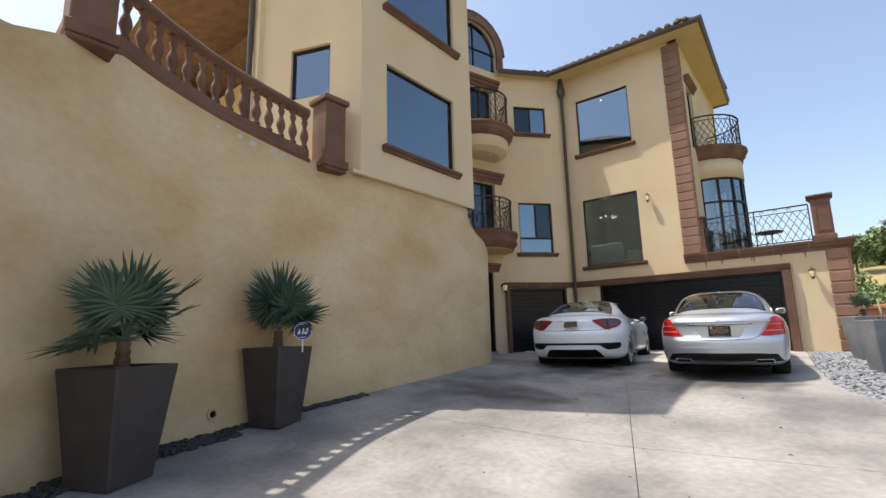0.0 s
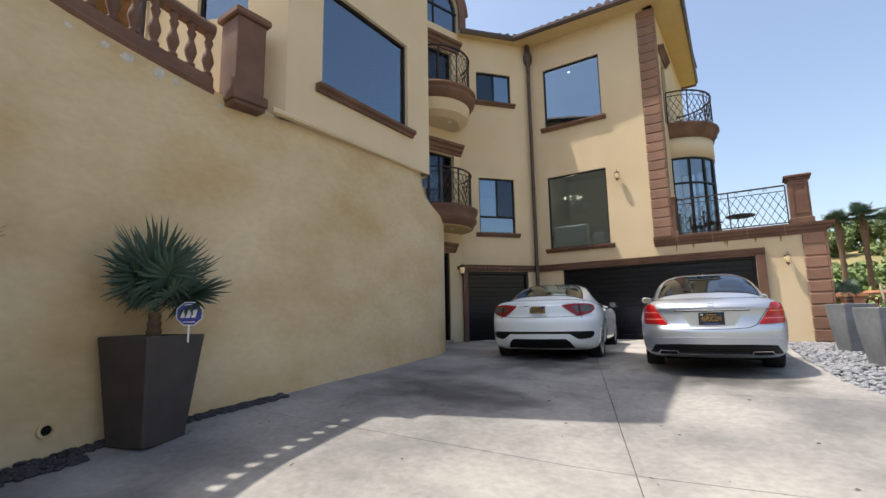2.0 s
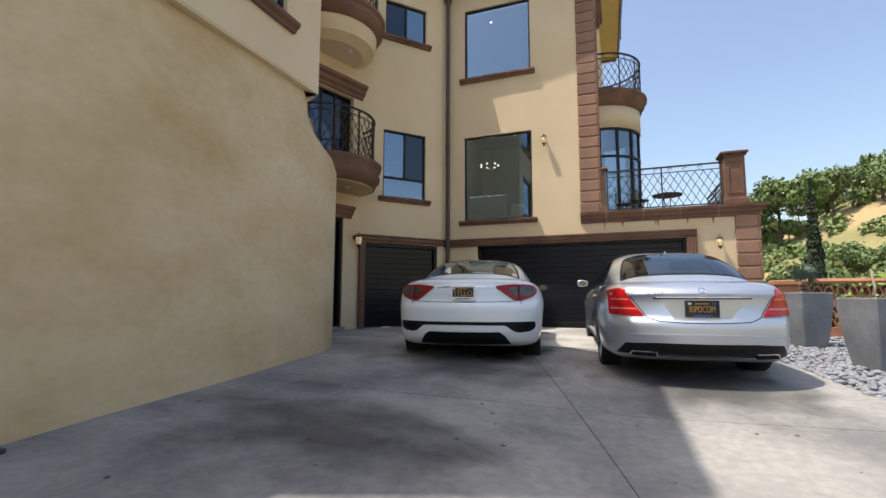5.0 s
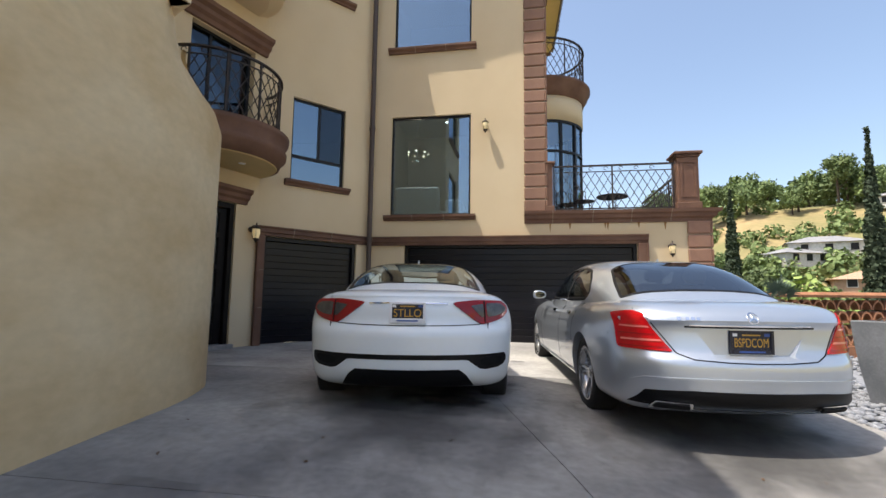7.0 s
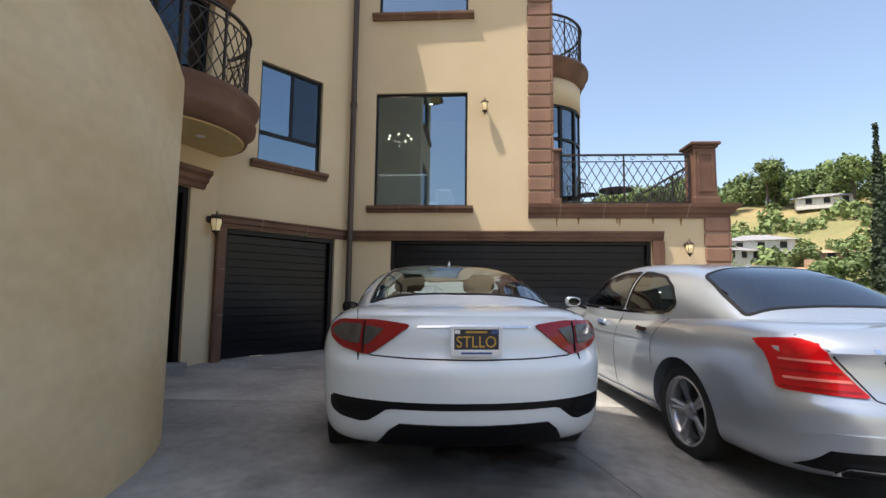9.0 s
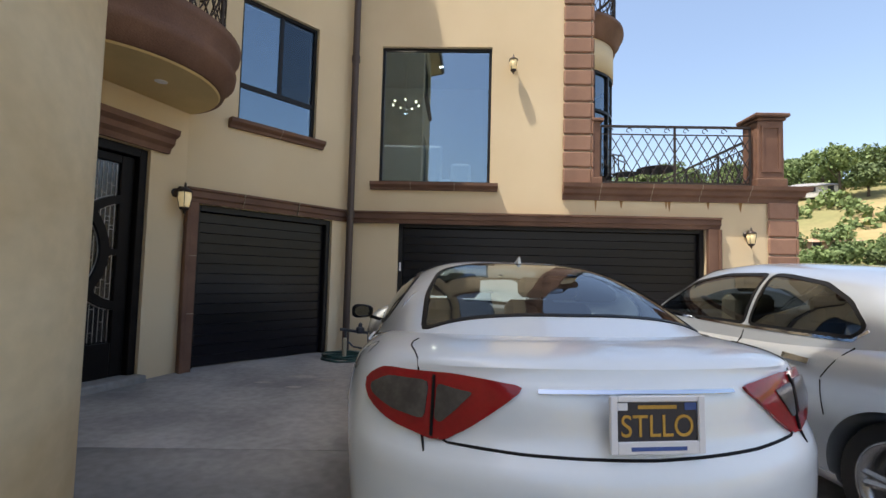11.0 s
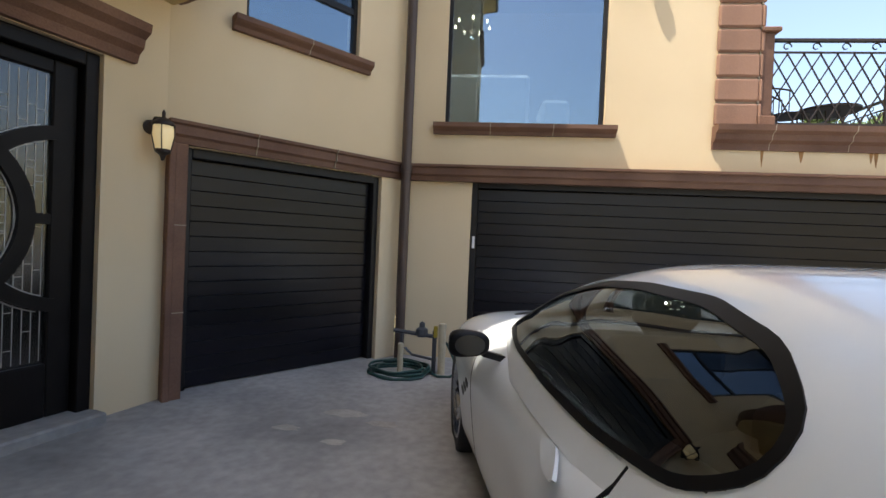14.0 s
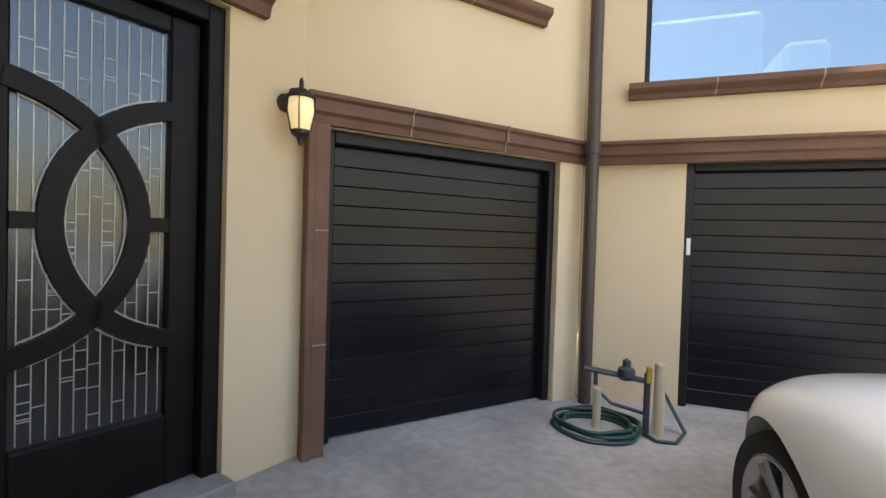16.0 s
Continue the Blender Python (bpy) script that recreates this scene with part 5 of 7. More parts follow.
COUPE_SIDE = rounded([(1.58, 1.025), (1.455, 1.10), (1.445, 1.19), (1.58, 1.268), (1.84, 1.308), (2.2, 1.305), (2.5, 1.28), (2.82, 1.195), (3.08, 1.08), (3.24, 0.985), (2.85, 0.965), (2.3, 0.965), (1.9, 0.985)], 0.06)
coupe = dict(
    square=8.0, seat=LEATHER, seats=((1.72, 0.33), (2.42, 0.37)),
    length=4.88, half=0.955, paint=WHITEPAINT, bow=0.30, wheel=0.345, axles=(1.03, 3.97), spokes=7,
    top=curve((0, 0.25, 0.6, 1.0, 1.5, 2.4, 3.2, 3.6, 4.2, 4.6, 4.88), (1.045, 1.075, 1.07, 1.05, 1.01, 0.955, 0.95, 0.97, 0.895, 0.76, 0.62)),
    low=curve((0, 0.5, 2.5, 4.3, 4.88), (0.215, 0.19, 0.17, 0.18, 0.22)),
    wide=curve((0, 0.4, 1.05, 1.7, 2.5, 3.2, 3.95, 4.5, 4.88), (0.90, 0.965, 0.985, 0.95, 0.90, 0.925, 0.965, 0.90, 0.72)),
    flank=curve((0, 0.15, 0.4, 0.65, 0.85, 1.0), (0.95, 0.97, 0.99, 1.0, 0.965, 0.88)),
    rear=curve((0.22, 0.34, 0.42, 0.60, 0.73, 0.765, 0.83, 0.985, 1.025, 1.06), (0.07, 0.03, 0.01, 0.0, 0.005, 0.06, 0.09, 0.095, 0.03, 0.015)),
    cabin_x=(0.50, 3.72), cabin_n=4.0, lean=0.26, glass_bow=0.16,
    roof=curve((0.50, 0.72, 1.0, 1.4, 1.8, 2.3, 2.75, 3.2, 3.72), (1.075, 1.155, 1.262, 1.365, 1.397, 1.38, 1.305, 1.145, 0.94)),
    belt=curve((0.5, 1.5, 2.5, 3.8), (1.03, 1.03, 0.98, 0.95)),
    cabin=curve((0.50, 1.1, 1.8, 2.6, 3.3, 3.72), (0.76, 0.83, 0.865, 0.855, 0.80, 0.70)),
    glazing=[
        ("top", "rear_window", rounded([(0.76, -0.66), (0.72, -0.35), (0.70, 0.0), (0.72, 0.35), (0.76, 0.66), (1.12, 0.61), (1.46, 0.50), (1.51, 0.28), (1.53, 0.0), (1.51, -0.28), (1.46, -0.50), (1.12, -0.61)], 0.06)),
        ("left", "side_window", COUPE_SIDE),
        ("right", "side_window", COUPE_SIDE),
        ("top", "windscreen", smooth_outline([(2.85, -0.50), (2.92, 0.0), (2.85, 0.50), (3.3, 0.60), (3.48, 0.56), (3.56, 0.0), (3.48, -0.56), (3.3, -0.60)], 3)),
    ],
    tint=CARGLASS, mirror=(2.90, 0.985, 0.955), mirror_paint=CARBLACK, mirror_glass=DARKGLASS, side_tint=DARKERGLASS, antenna=(1.56, 1.385),
    plate=(0.048, 0.893, -3), text="STLLO", frame_mat=SIGNWHITE, pipes=[],
    decals=[
        ("rear2", "tail_light", rounded([(0.375, 0.968), (0.60, 0.992), (0.82, 0.985), (0.885, 0.935), (0.875, 0.875), (0.80, 0.818), (0.64, 0.78), (0.565, 0.825)], 0.03, 2), DARKRED, 0.014, "dark red tail light with smoked centre"),
        ("rear2", "light_lens", rounded([(0.535, 0.943), (0.645, 0.958), (0.655, 0.852), (0.635, 0.842)], 0.012, 2), CLEARLENS, 0.019, ""),
        ("rear2", "light_lens", rounded([(0.672, 0.965), (0.80, 0.962), (0.86, 0.925), (0.855, 0.895), (0.79, 0.862), (0.685, 0.845)], 0.02, 2), CLEARLENS, 0.019, ""),
        ("rear2", "light_seam", strip([(0.655, 0.98), (0.66, 0.88), (0.664, 0.795)], 0.007), GAP, 0.021, ""),
        ("rear2", "bumper_grille", [(0.845, 0.535), (0.865, 0.515), (0.865, 0.47), (0.84, 0.435), (0.79, 0.415), (0.67, 0.405), (0.62, 0.415), (0.575, 0.445), (0.52, 0.487), (0.48, 0.495), (0.0, 0.50), (0.0, 0.54)], CARBLACK, 0.004, "black lower grille"),
        ("rear2", "grille_bowl", rounded([(0.80, 0.515), (0.825, 0.49), (0.80, 0.45), (0.70, 0.435), (0.63, 0.45), (0.61, 0.485), (0.65, 0.512)], 0.03, 2), GAP, 0.008, "dark exhaust opening"),
        ("rear", "diffuser", [(-0.57, 0.268), (-0.50, 0.37), (-0.44, 0.415), (0.44, 0.415), (0.50, 0.37), (0.57, 0.268)], CARBLACK, 0.012, "black diffuser"),
        ("rear", "chrome_strip", strip([(-0.34, 0.958), (-0.15, 0.962), (0, 0.963), (0.15, 0.962), (0.34, 0.958)], 0.010), CHROME, 0.010, "chrome strip"),
        ("rear", "trunk_seam", strip([(-0.655, 0.80), (-0.62, 0.785), (-0.4, 0.778), (0, 0.775), (0.4, 0.778), (0.62, 0.785), (0.655, 0.80)], 0.007), GAP, 0.0015, ""),
        ("top", "trunk_seam", strip([(0.08, 0.665), (0.20, 0.69), (0.35, 0.712), (0.50, 0.725), (0.56, 0.715), (0.60, 0.69)], 0.005), GAP, 0.003, ""),
        ("top", "trunk_seam", strip([(0.08, -0.665), (0.20, -0.69), (0.35, -0.712), (0.50, -0.725), (0.56, -0.715), (0.60, -0.69)], 0.005), GAP, 0.003, ""),
        ("sides", "door_seam", strip([(1.72, 0.99), (1.78, 0.8), (1.74, 0.55), (1.68, 0.3)], 0.008), GAP, 0.0015, ""),
        ("sides", "door_seam", strip([(3.28, 0.93), (3.26, 0.6), (3.16, 0.26)], 0.008), GAP, 0.0015, ""),
        ("sides", "door_handle", smooth_outline([(1.90, 0.855), (2.0, 0.885), (2.10, 0.865), (2.0, 0.84)], 3), WHITEPAINT, 0.024, "white door handle"),
        ("top", "hood_vent", smooth_outline([(3.64, 0.62), (3.74, 0.42), (3.80, 0.2), (3.76, 0.2), (3.69, 0.42), (3.60, 0.60)], 2), CARBLACK, 0.003, "dark vent slot below the windscreen"),
        ("top", "hood_vent", smooth_outline([(3.64, -0.62), (3.74, -0.42), (3.80, -0.2), (3.76, -0.2), (3.69, -0.42), (3.60, -0.60)], 2), CARBLACK, 0.003, "dark vent slot below the windscreen"),
        ("sides", "fender_vent", smooth_outline([(3.40, 0.60), (3.46, 0.615), (3.47, 0.585), (3.41, 0.57)], 2), CARBLACK, 0.002, ""),
        ("sides", "fender_vent", smooth_outline([(3.34, 0.64), (3.40, 0.655), (3.41, 0.625), (3.35, 0.61)], 2), CARBLACK, 0.002, ""),
        ("sides", "fender_vent", smooth_outline([(3.46, 0.56), (3.52, 0.575), (3.53, 0.545), (3.47, 0.53)], 2), CARBLACK, 0.002, ""),
        ("sides", "pillar_badge", strip([(1.235, 1.15), (1.26, 1.165), (1.275, 1.195), (1.255, 1.215)], 0.007), CHROME, 0.003, "small chrome pillar badge"),
        ("sides", "pillar_badge", strip([(1.25, 1.13), (1.29, 1.155)], 0.007), CHROME, 0.003, "small chrome pillar badge"),
        ("left", "fuel_flap_seam", strip([(0.83 + 0.10 * math.cos(a / 3), 0.955 + 0.055 * math.sin(a / 3)) for a in range(-8, 9)], 0.0035), GAP, 0.001, ""),
        ("sides", "sill", strip([(1.45, 0.20), (2.5, 0.19), (3.55, 0.20)], 0.05), CARBLACK, 0.003, ""),
    ],
)

SALOON_REAR_DOOR = rounded([(1.52, 1.13), (1.66, 1.27), (1.87, 1.365), (2.2, 1.41), (2.33, 1.415), (2.33, 1.045), (1.57, 1.06)], 0.04)
SALOON_FRONT_DOOR = rounded([(2.38, 1.415), (2.8, 1.405), (3.15, 1.33), (3.5, 1.14), (3.62, 1.04), (2.9, 1.035), (2.38, 1.045)], 0.04)
saloon = dict(
    square=10.0, seat=LEATHER, seats=((1.75, 0.40), (2.85, 0.40)),
    length=5.2, half=0.935, paint=SILVER, bow=0.24, wheel=0.345, axles=(1.21, 4.30), spokes=5,
    top=curve((0, 0.3, 0.8, 1.4, 2.2, 3.3, 3.9, 4.5, 4.9, 5.2), (1.02, 1.055, 1.065, 1.05, 1.01, 0.98, 1.0, 0.94, 0.86, 0.70)),
    low=curve((0, 0.5, 2.5, 4.6, 5.2), (0.21, 0.20, 0.19, 0.2, 0.24)),
    wide=curve((0, 0.4, 1.1, 2.6, 4.2, 4.8, 5.2), (0.85, 0.915, 0.95, 0.935, 0.94, 0.9, 0.76)),
    flank=curve((0, 0.15, 0.4, 0.6, 0.72, 0.85, 1.0), (0.92, 0.97, 0.995, 1.0, 0.985, 0.955, 0.87)),
    rear=curve((0.25, 0.36, 0.46, 0.60, 0.645, 0.68, 0.88, 0.92, 0.99, 1.035), (0.09, 0.02, 0.01, 0.0, 0.01, 0.055, 0.085, 0.055, 0.05, 0.02)),
    cabin_x=(0.62, 4.05), cabin_n=4.6, lean=0.23, glass_bow=0.12,
    roof=curve((0.62, 0.78, 1.0, 1.3, 1.6, 2.0, 2.6, 3.1, 3.5, 4.05), (1.07, 1.15, 1.26, 1.385, 1.455, 1.495, 1.515, 1.475, 1.32, 0.99)),
    belt=curve((0.6, 1.5, 2.5, 4.1), (1.02, 1.02, 0.98, 0.95)),
    cabin=curve((0.62, 1.3, 2.0, 2.8, 3.5, 4.05), (0.76, 0.84, 0.87, 0.87, 0.84, 0.75)),
    glazing=[
        ("top", "rear_window", rounded([(0.84, -0.67), (0.80, -0.35), (0.79, 0.0), (0.80, 0.35), (0.84, 0.67), (1.15, 0.63), (1.46, 0.56), (1.52, 0.3), (1.54, 0.0), (1.52, -0.3), (1.46, -0.56), (1.15, -0.63)], 0.05)),
        ("left", "side_window", SALOON_REAR_DOOR),
        ("left", "side_window", SALOON_FRONT_DOOR),
        ("right", "side_window", SALOON_REAR_DOOR),
        ("right", "side_window", SALOON_FRONT_DOOR),
        ("top", "windscreen", smooth_outline([(3.15, -0.55), (3.22, 0.0), (3.15, 0.55), (3.6, 0.65), (3.8, 0.62), (3.9, 0.0), (3.8, -0.62), (3.6, -0.65)], 3)),
    ],
    tint=DARKGLASS, mirror=(3.35, 0.99, 1.075), mirror_paint=SILVER, mirror_glass=MIRROR, antenna=(1.72, 1.455),
    recess=(0.685, 0.865, 0.42, 0.26, 0.115), plate=(0.112, 0.785, 0), text="BSPDCOM", frame_mat=PLATEBLACK, pipes=[],
    decals=[
        ("rear2", "tail_light", rounded([(0.53, 0.698), (0.57, 0.745), (0.635, 0.84), (0.70, 0.95), (0.735, 0.995), (0.79, 0.985), (0.855, 0.965), (0.855, 0.705)], 0.025, 2), REDLENS, 0.009, "large red tail light with pale bands"),
        ("sides", "tail_light", rounded([(0.25, 0.975), (0.31, 0.968), (0.39, 0.95), (0.36, 0.86), (0.325, 0.77), (0.30, 0.705), (0.25, 0.705)], 0.015, 2), REDLENS, 0.008, "red tail light wrapping the corner"),
        ("rear2", "light_band", [(0.665, 0.868), (0.675, 0.882), (0.83, 0.88), (0.83, 0.868)], LIGHTBAND, 0.013, "pale band"),
        ("rear2", "light_band", [(0.595, 0.768), (0.607, 0.783), (0.83, 0.781), (0.83, 0.768)], LIGHTBAND, 0.013, "pale band"),
        ("rear2", "light_band", [(0.565, 0.722), (0.57, 0.729), (0.84, 0.729), (0.84, 0.722)], DARKRED, 0.012, ""),
        ("rear2", "light_band", [(0.63, 0.815), (0.638, 0.823), (0.84, 0.823), (0.84, 0.815)], DARKRED, 0.012, ""),
        # black strip paints the shaded line along the top of the plate niche
        ("rear", "recess_lip", strip([(-0.45, 0.885), (0.45, 0.885)], 0.012), CARBLACK, 0.006, ""),
        ("rear", "chrome_strip", strip([(-0.42, 0.898), (0.42, 0.898)], 0.010), CHROME, 0.012, "chrome strip"),
        ("rear", "trunk_seam", strip([(-0.74, 1.01), (-0.69, 0.95), (-0.60, 0.82), (-0.515, 0.69), (-0.42, 0.652), (-0.2, 0.64), (0, 0.637), (0.2, 0.64), (0.42, 0.652), (0.515, 0.69), (0.60, 0.82), (0.69, 0.95), (0.74, 1.01)], 0.008), GAP, 0.0015, ""),
        ("rear", "bumper_crease", strip([(-0.80, 0.47), (-0.72, 0.505), (-0.4, 0.515), (0, 0.518), (0.4, 0.515), (0.72, 0.505), (0.80, 0.47)], 0.016), SILVER, 0.012, ""),
        ("rear", "valance", [(-0.80, 0.30), (-0.72, 0.415), (-0.45, 0.43), (0.45, 0.43), (0.72, 0.415), (0.80, 0.30)], CARBLACK, 0.006, "black lower valance"),
        ("rear2", "exhaust", rounded([(0.42, 0.292), (0.43, 0.345), (0.66, 0.345), (0.69, 0.292)], 0.015, 2), CHROME, 0.02, "chrome exhaust tip"),
        ("rear2", "exhaust_bore", rounded([(0.44, 0.302), (0.447, 0.335), (0.648, 0.335), (0.668, 0.302)], 0.012, 2), GAP, 0.026, ""),
        ("rear", "chrome_strip", strip([(-0.42, 0.305), (0.42, 0.305)], 0.014), CHROME, 0.014, ""),
        ("rear", "emblem", strip([(0.036 * math.cos(a * 0.37), 0.955 + 0.036 * math.sin(a * 0.37)) for a in range(18)], 0.007), CHROME, 0.006, "round chrome emblem"),
        ("rear", "emblem", strip([(0.0, 0.955), (0.0, 0.988)], 0.007), CHROME, 0.006, ""),
        ("rear", "emblem", strip([(0.0, 0.955), (0.028, 0.938)], 0.007), CHROME, 0.006, ""),
        ("rear", "emblem", strip([(0.0, 0.955), (-0.028, 0.938)], 0.007), CHROME, 0.006, ""),
        ("rear", "badge", strip([(0.50, 0.945), (0.475, 0.945)], 0.022), CHROME, 0.003, "small chrome badge"),
        ("rear", "badge", strip([(0.445, 0.945), (0.42, 0.945)], 0.022), CHROME, 0.003, "small chrome badge"),
        ("rear", "badge", strip([(0.41, 0.945), (0.385, 0.945)], 0.022), CHROME, 0.003, "small chrome badge"),
        ("rear", "badge", strip([(0.375, 0.945), (0.35, 0.945)], 0.022), CHROME, 0.003, "small chrome badge"),
        ("sides", "door_seam", strip([(2.36, 1.0), (2.36, 0.6), (2.32, 0.26)], 0.008), GAP, 0.0015, ""),
        ("sides", "door_seam", strip([(1.54, 1.01), (1.64, 0.82), (1.60, 0.62)], 0.008), GAP, 0.0015, ""),
        ("sides", "door_seam", strip([(3.66, 0.97), (3.66, 0.6), (3.58, 0.26)], 0.008), GAP, 0.0015, ""),
        ("sides", "door_handle", strip([(1.72, 0.89), (1.92, 0.895)], 0.03), CHROME, 0.022, "chrome-trimmed door handle"),
        ("sides", "door_handle", strip([(2.64, 0.88), (2.84, 0.88)], 0.03), CHROME, 0.022, "chrome-trimmed door handle"),
        ("sides", "window_trim", strip([(1.50, 1.11), (1.57, 1.047), (2.4, 1.025), (3.64, 1.02)], 0.018), CHROME, 0.005, ""),
        ("sides", "body_crease", strip([(0.5, 0.80), (1.3, 0.825), (2.4, 0.80), (3.7, 0.77)], 0.012), SILVER, 0.006, ""),
        ("sides", "sill", strip([(1.55, 0.27), (2.6, 0.26), (3.85, 0.27)], 0.07), SILVER, 0.015, ""),
    ],
)


def parked(x, y, z, heading, slope):
    return pose(x, y, z, 0, 0, 90 + heading) @ pose(0, 0, 0.0, 0, -slope, 0)


car("white_coupe", "white two-door sports coupe parked before the garage", parked(-4.08, 8.97, gz(-3, 8.97), 9.5, 1.0) @ Matrix.Diagonal((1, 1.02, 1.02, 1)), coupe)
car("silver_saloon", "silver four-door luxury saloon parked on the driveway", parked(-1.44, 8.78, -0.18, 6.9, 1.25) @ Matrix.Diagonal((1.04, 1.03, 1.0, 1)), saloon)

# ---- wall lamps ----


def wall_lamp(m, size, label, kind="lantern"):
    w = thing("wall_lamp", label, "wall lamp", m, "wall lamps")
    s = size
    part("back_plate", lathe([(0.05 * s, 0), (0.05 * s, 0.015), (0.035 * s, 0.03)], 12, m=pose(0, 0, 0, 90, 0, 0)), IRON, w)
    part("arm", sweep([(0, 0, 0.0), (0, -0.06 * s, 0.06 * s), (0, -0.13 * s, 0.05 * s)], round_section(0.012 * s, 6)), IRON, w)
    part("hood", lathe([(0.075 * s, 0.0), (0.07 * s, 0.02 * s), (0.03 * s, 0.05 * s), (0.012 * s, 0.06 * s), (0.012 * s, 0.09 * s), (0.004 * s, 0.11 * s)], 14, m=pose(0, -0.14 * s, 0.0)), IRON, w, "", True)
    g = part("lamp_glass", lathe([(0.062 * s, 0.0), (0.066 * s, -0.06 * s), (0.045 * s, -0.16 * s), (0.03 * s, -0.17 * s)], 14, m=pose(0, -0.14 * s, 0.0)), LAMPGLASS, w, "frosted glass, lit", True)
    part("finial", lathe([(0.05 * s, 0.0), (0.048 * s, -0.02 * s), (0.02 * s, -0.04 * s), (0.008 * s, -0.075 * s)], 12, m=pose(0, -0.14 * s, -0.16 * s)), IRON, w)
    for k in range(4):
        a = math.pi / 4 + k * math.pi / 2
        part("cage_bar", sweep([(0.068 * s * math.cos(a), -0.14 * s + 0.068 * s * math.sin(a), 0.0), (0.070 * s * math.cos(a), -0.14 * s + 0.070 * s * math.sin(a), -0.06 * s), (0.049 * s * math.cos(a), -0.14 * s + 0.049 * s * math.sin(a), -0.165 * s)], square_section(0.006 * s, 0.006 * s)), IRON, w)
    return w


wall_lamp(M_D @ pose(LEN_D - 0.14, 0, 2.12), 1.1, "lit bronze lantern beside the entrance and small garage")
wall_lamp(M_R @ pose(2.60, 0, 4.68), 0.95, "small bronze lantern high on the sunlit wall")
wall_lamp(M_R @ pose(6.28, 0, 1.98), 0.95, "small bronze lantern beside the double garage")

# ---- rooms behind the glass ----
so = thing("sofa", "white sectional sofa standing behind the large window", "sofa", pose(-5.5, 15.6, 2.45))
part("back", boxes((-0.6, 0.45, -0.12, 0.12, 0.1, 1.03), bevel=0.05), WHITEFAB, so)
part("seat", boxes((-0.6, 0.95, 0.12, 0.9, 0.1, 0.5), bevel=0.05), WHITEFAB, so)
part("arm", boxes((0.60, 0.95, -0.12, 0.6, 0.1, 0.72), bevel=0.05), WHITEFAB, so)
part("plinth", boxes((-0.55, 0.9, -0.08, 0.85, 0.0, 0.1)), BLACK, so)
ch = thing("chandelier", "dark chandelier with small lit bulbs", "chandelier", pose(-5.87, 16.8, 4.62))
part("stem", lathe([(0.012, 0.0), (0.012, 1.12)], 8), BLACK, ch)
part("hub", lathe([(0.0, -0.06), (0.05, -0.02), (0.05, 0.05), (0.012, 0.1)], 12), BLACK, ch)
chl = new("chandelier_light", bpy.data.lights.new("chandelier_light", "POINT"))
chl.location, chl.data.energy, chl.data.color, chl.data.shadow_soft_size = (-5.87, 16.8, 4.5), 10, (1.0, 0.86, 0.66), 0.03
# added fill light behind the glass, without a fixture, to brighten the sofa front
spl = new("sofa_fill_light", bpy.data.lights.new("sofa_fill_light", "POINT"))
spl.location, spl.data.energy, spl.data.color, spl.data.shadow_soft_size = (-5.55, 15.22, 5.6), 110, (1.0, 0.97, 0.9), 0.03
for k in range(7):
    a = 2 * math.pi * k / 7 + 0.3
    part("arm", sweep([(0, 0, 0), (0.14 * math.cos(a), 0.14 * math.sin(a), -0.05), (0.27 * math.cos(a), 0.27 * math.sin(a), 0.03)], round_section(0.008, 6)), BLACK, ch)
    part("bulb", lathe([(0.006, 0.03), (0.02, 0.05), (0.016, 0.08), (0.0, 0.10)], 8, m=pose(0.27 * math.cos(a), 0.27 * math.sin(a), 0)), LAMPGLOW, ch, "lit bulb")


def spot(x, y, z):
    s = thing("downlight", "small round lit ceiling spotlight", "spotlight", pose(x, y, z), "ceiling spotlights")
    part("ring", lathe([(0.04, -0.01), (0.055, -0.01), (0.055, 0.0), (0.04, 0.0), (0.04, -0.01)], 16, close=False), SIGNWHITE, s)
    part("lamp_face", lathe([(0.0, -0.006), (0.04, -0.006), (0.04, -0.002)], 16, close=False), SPOTGLOW, s)


for x, y, z in ((-5.78, 16.86, 9.3), (-4.3, 16.9, 9.3), (-6.98, 7.8, 6.25), (-5.2, 17.4, 5.75), (-7.0, 6.4, 6.25)):
    spot(x, y, z)

# ---- terrace furniture ----
tb = thing("garden_table", "round black iron table on the terrace", "table", pose(-1.1, 16.2, 2.70))
part("tabletop", lathe([(0.33, 0.56), (0.35, 0.565), (0.35, 0.59), (0.33, 0.595), (0.0, 0.585)], 28), IRON, tb)
for k in range(4):
    a = math.pi / 4 + k * math.pi / 2
    part("leg", sweep([(0.12 * math.cos(a), 0.12 * math.sin(a), 0.57), (0.08 * math.cos(a), 0.08 * math.sin(a), 0.3), (0.24 * math.cos(a), 0.24 * math.sin(a), 0.0)], round_section(0.012, 6)), IRON, tb)


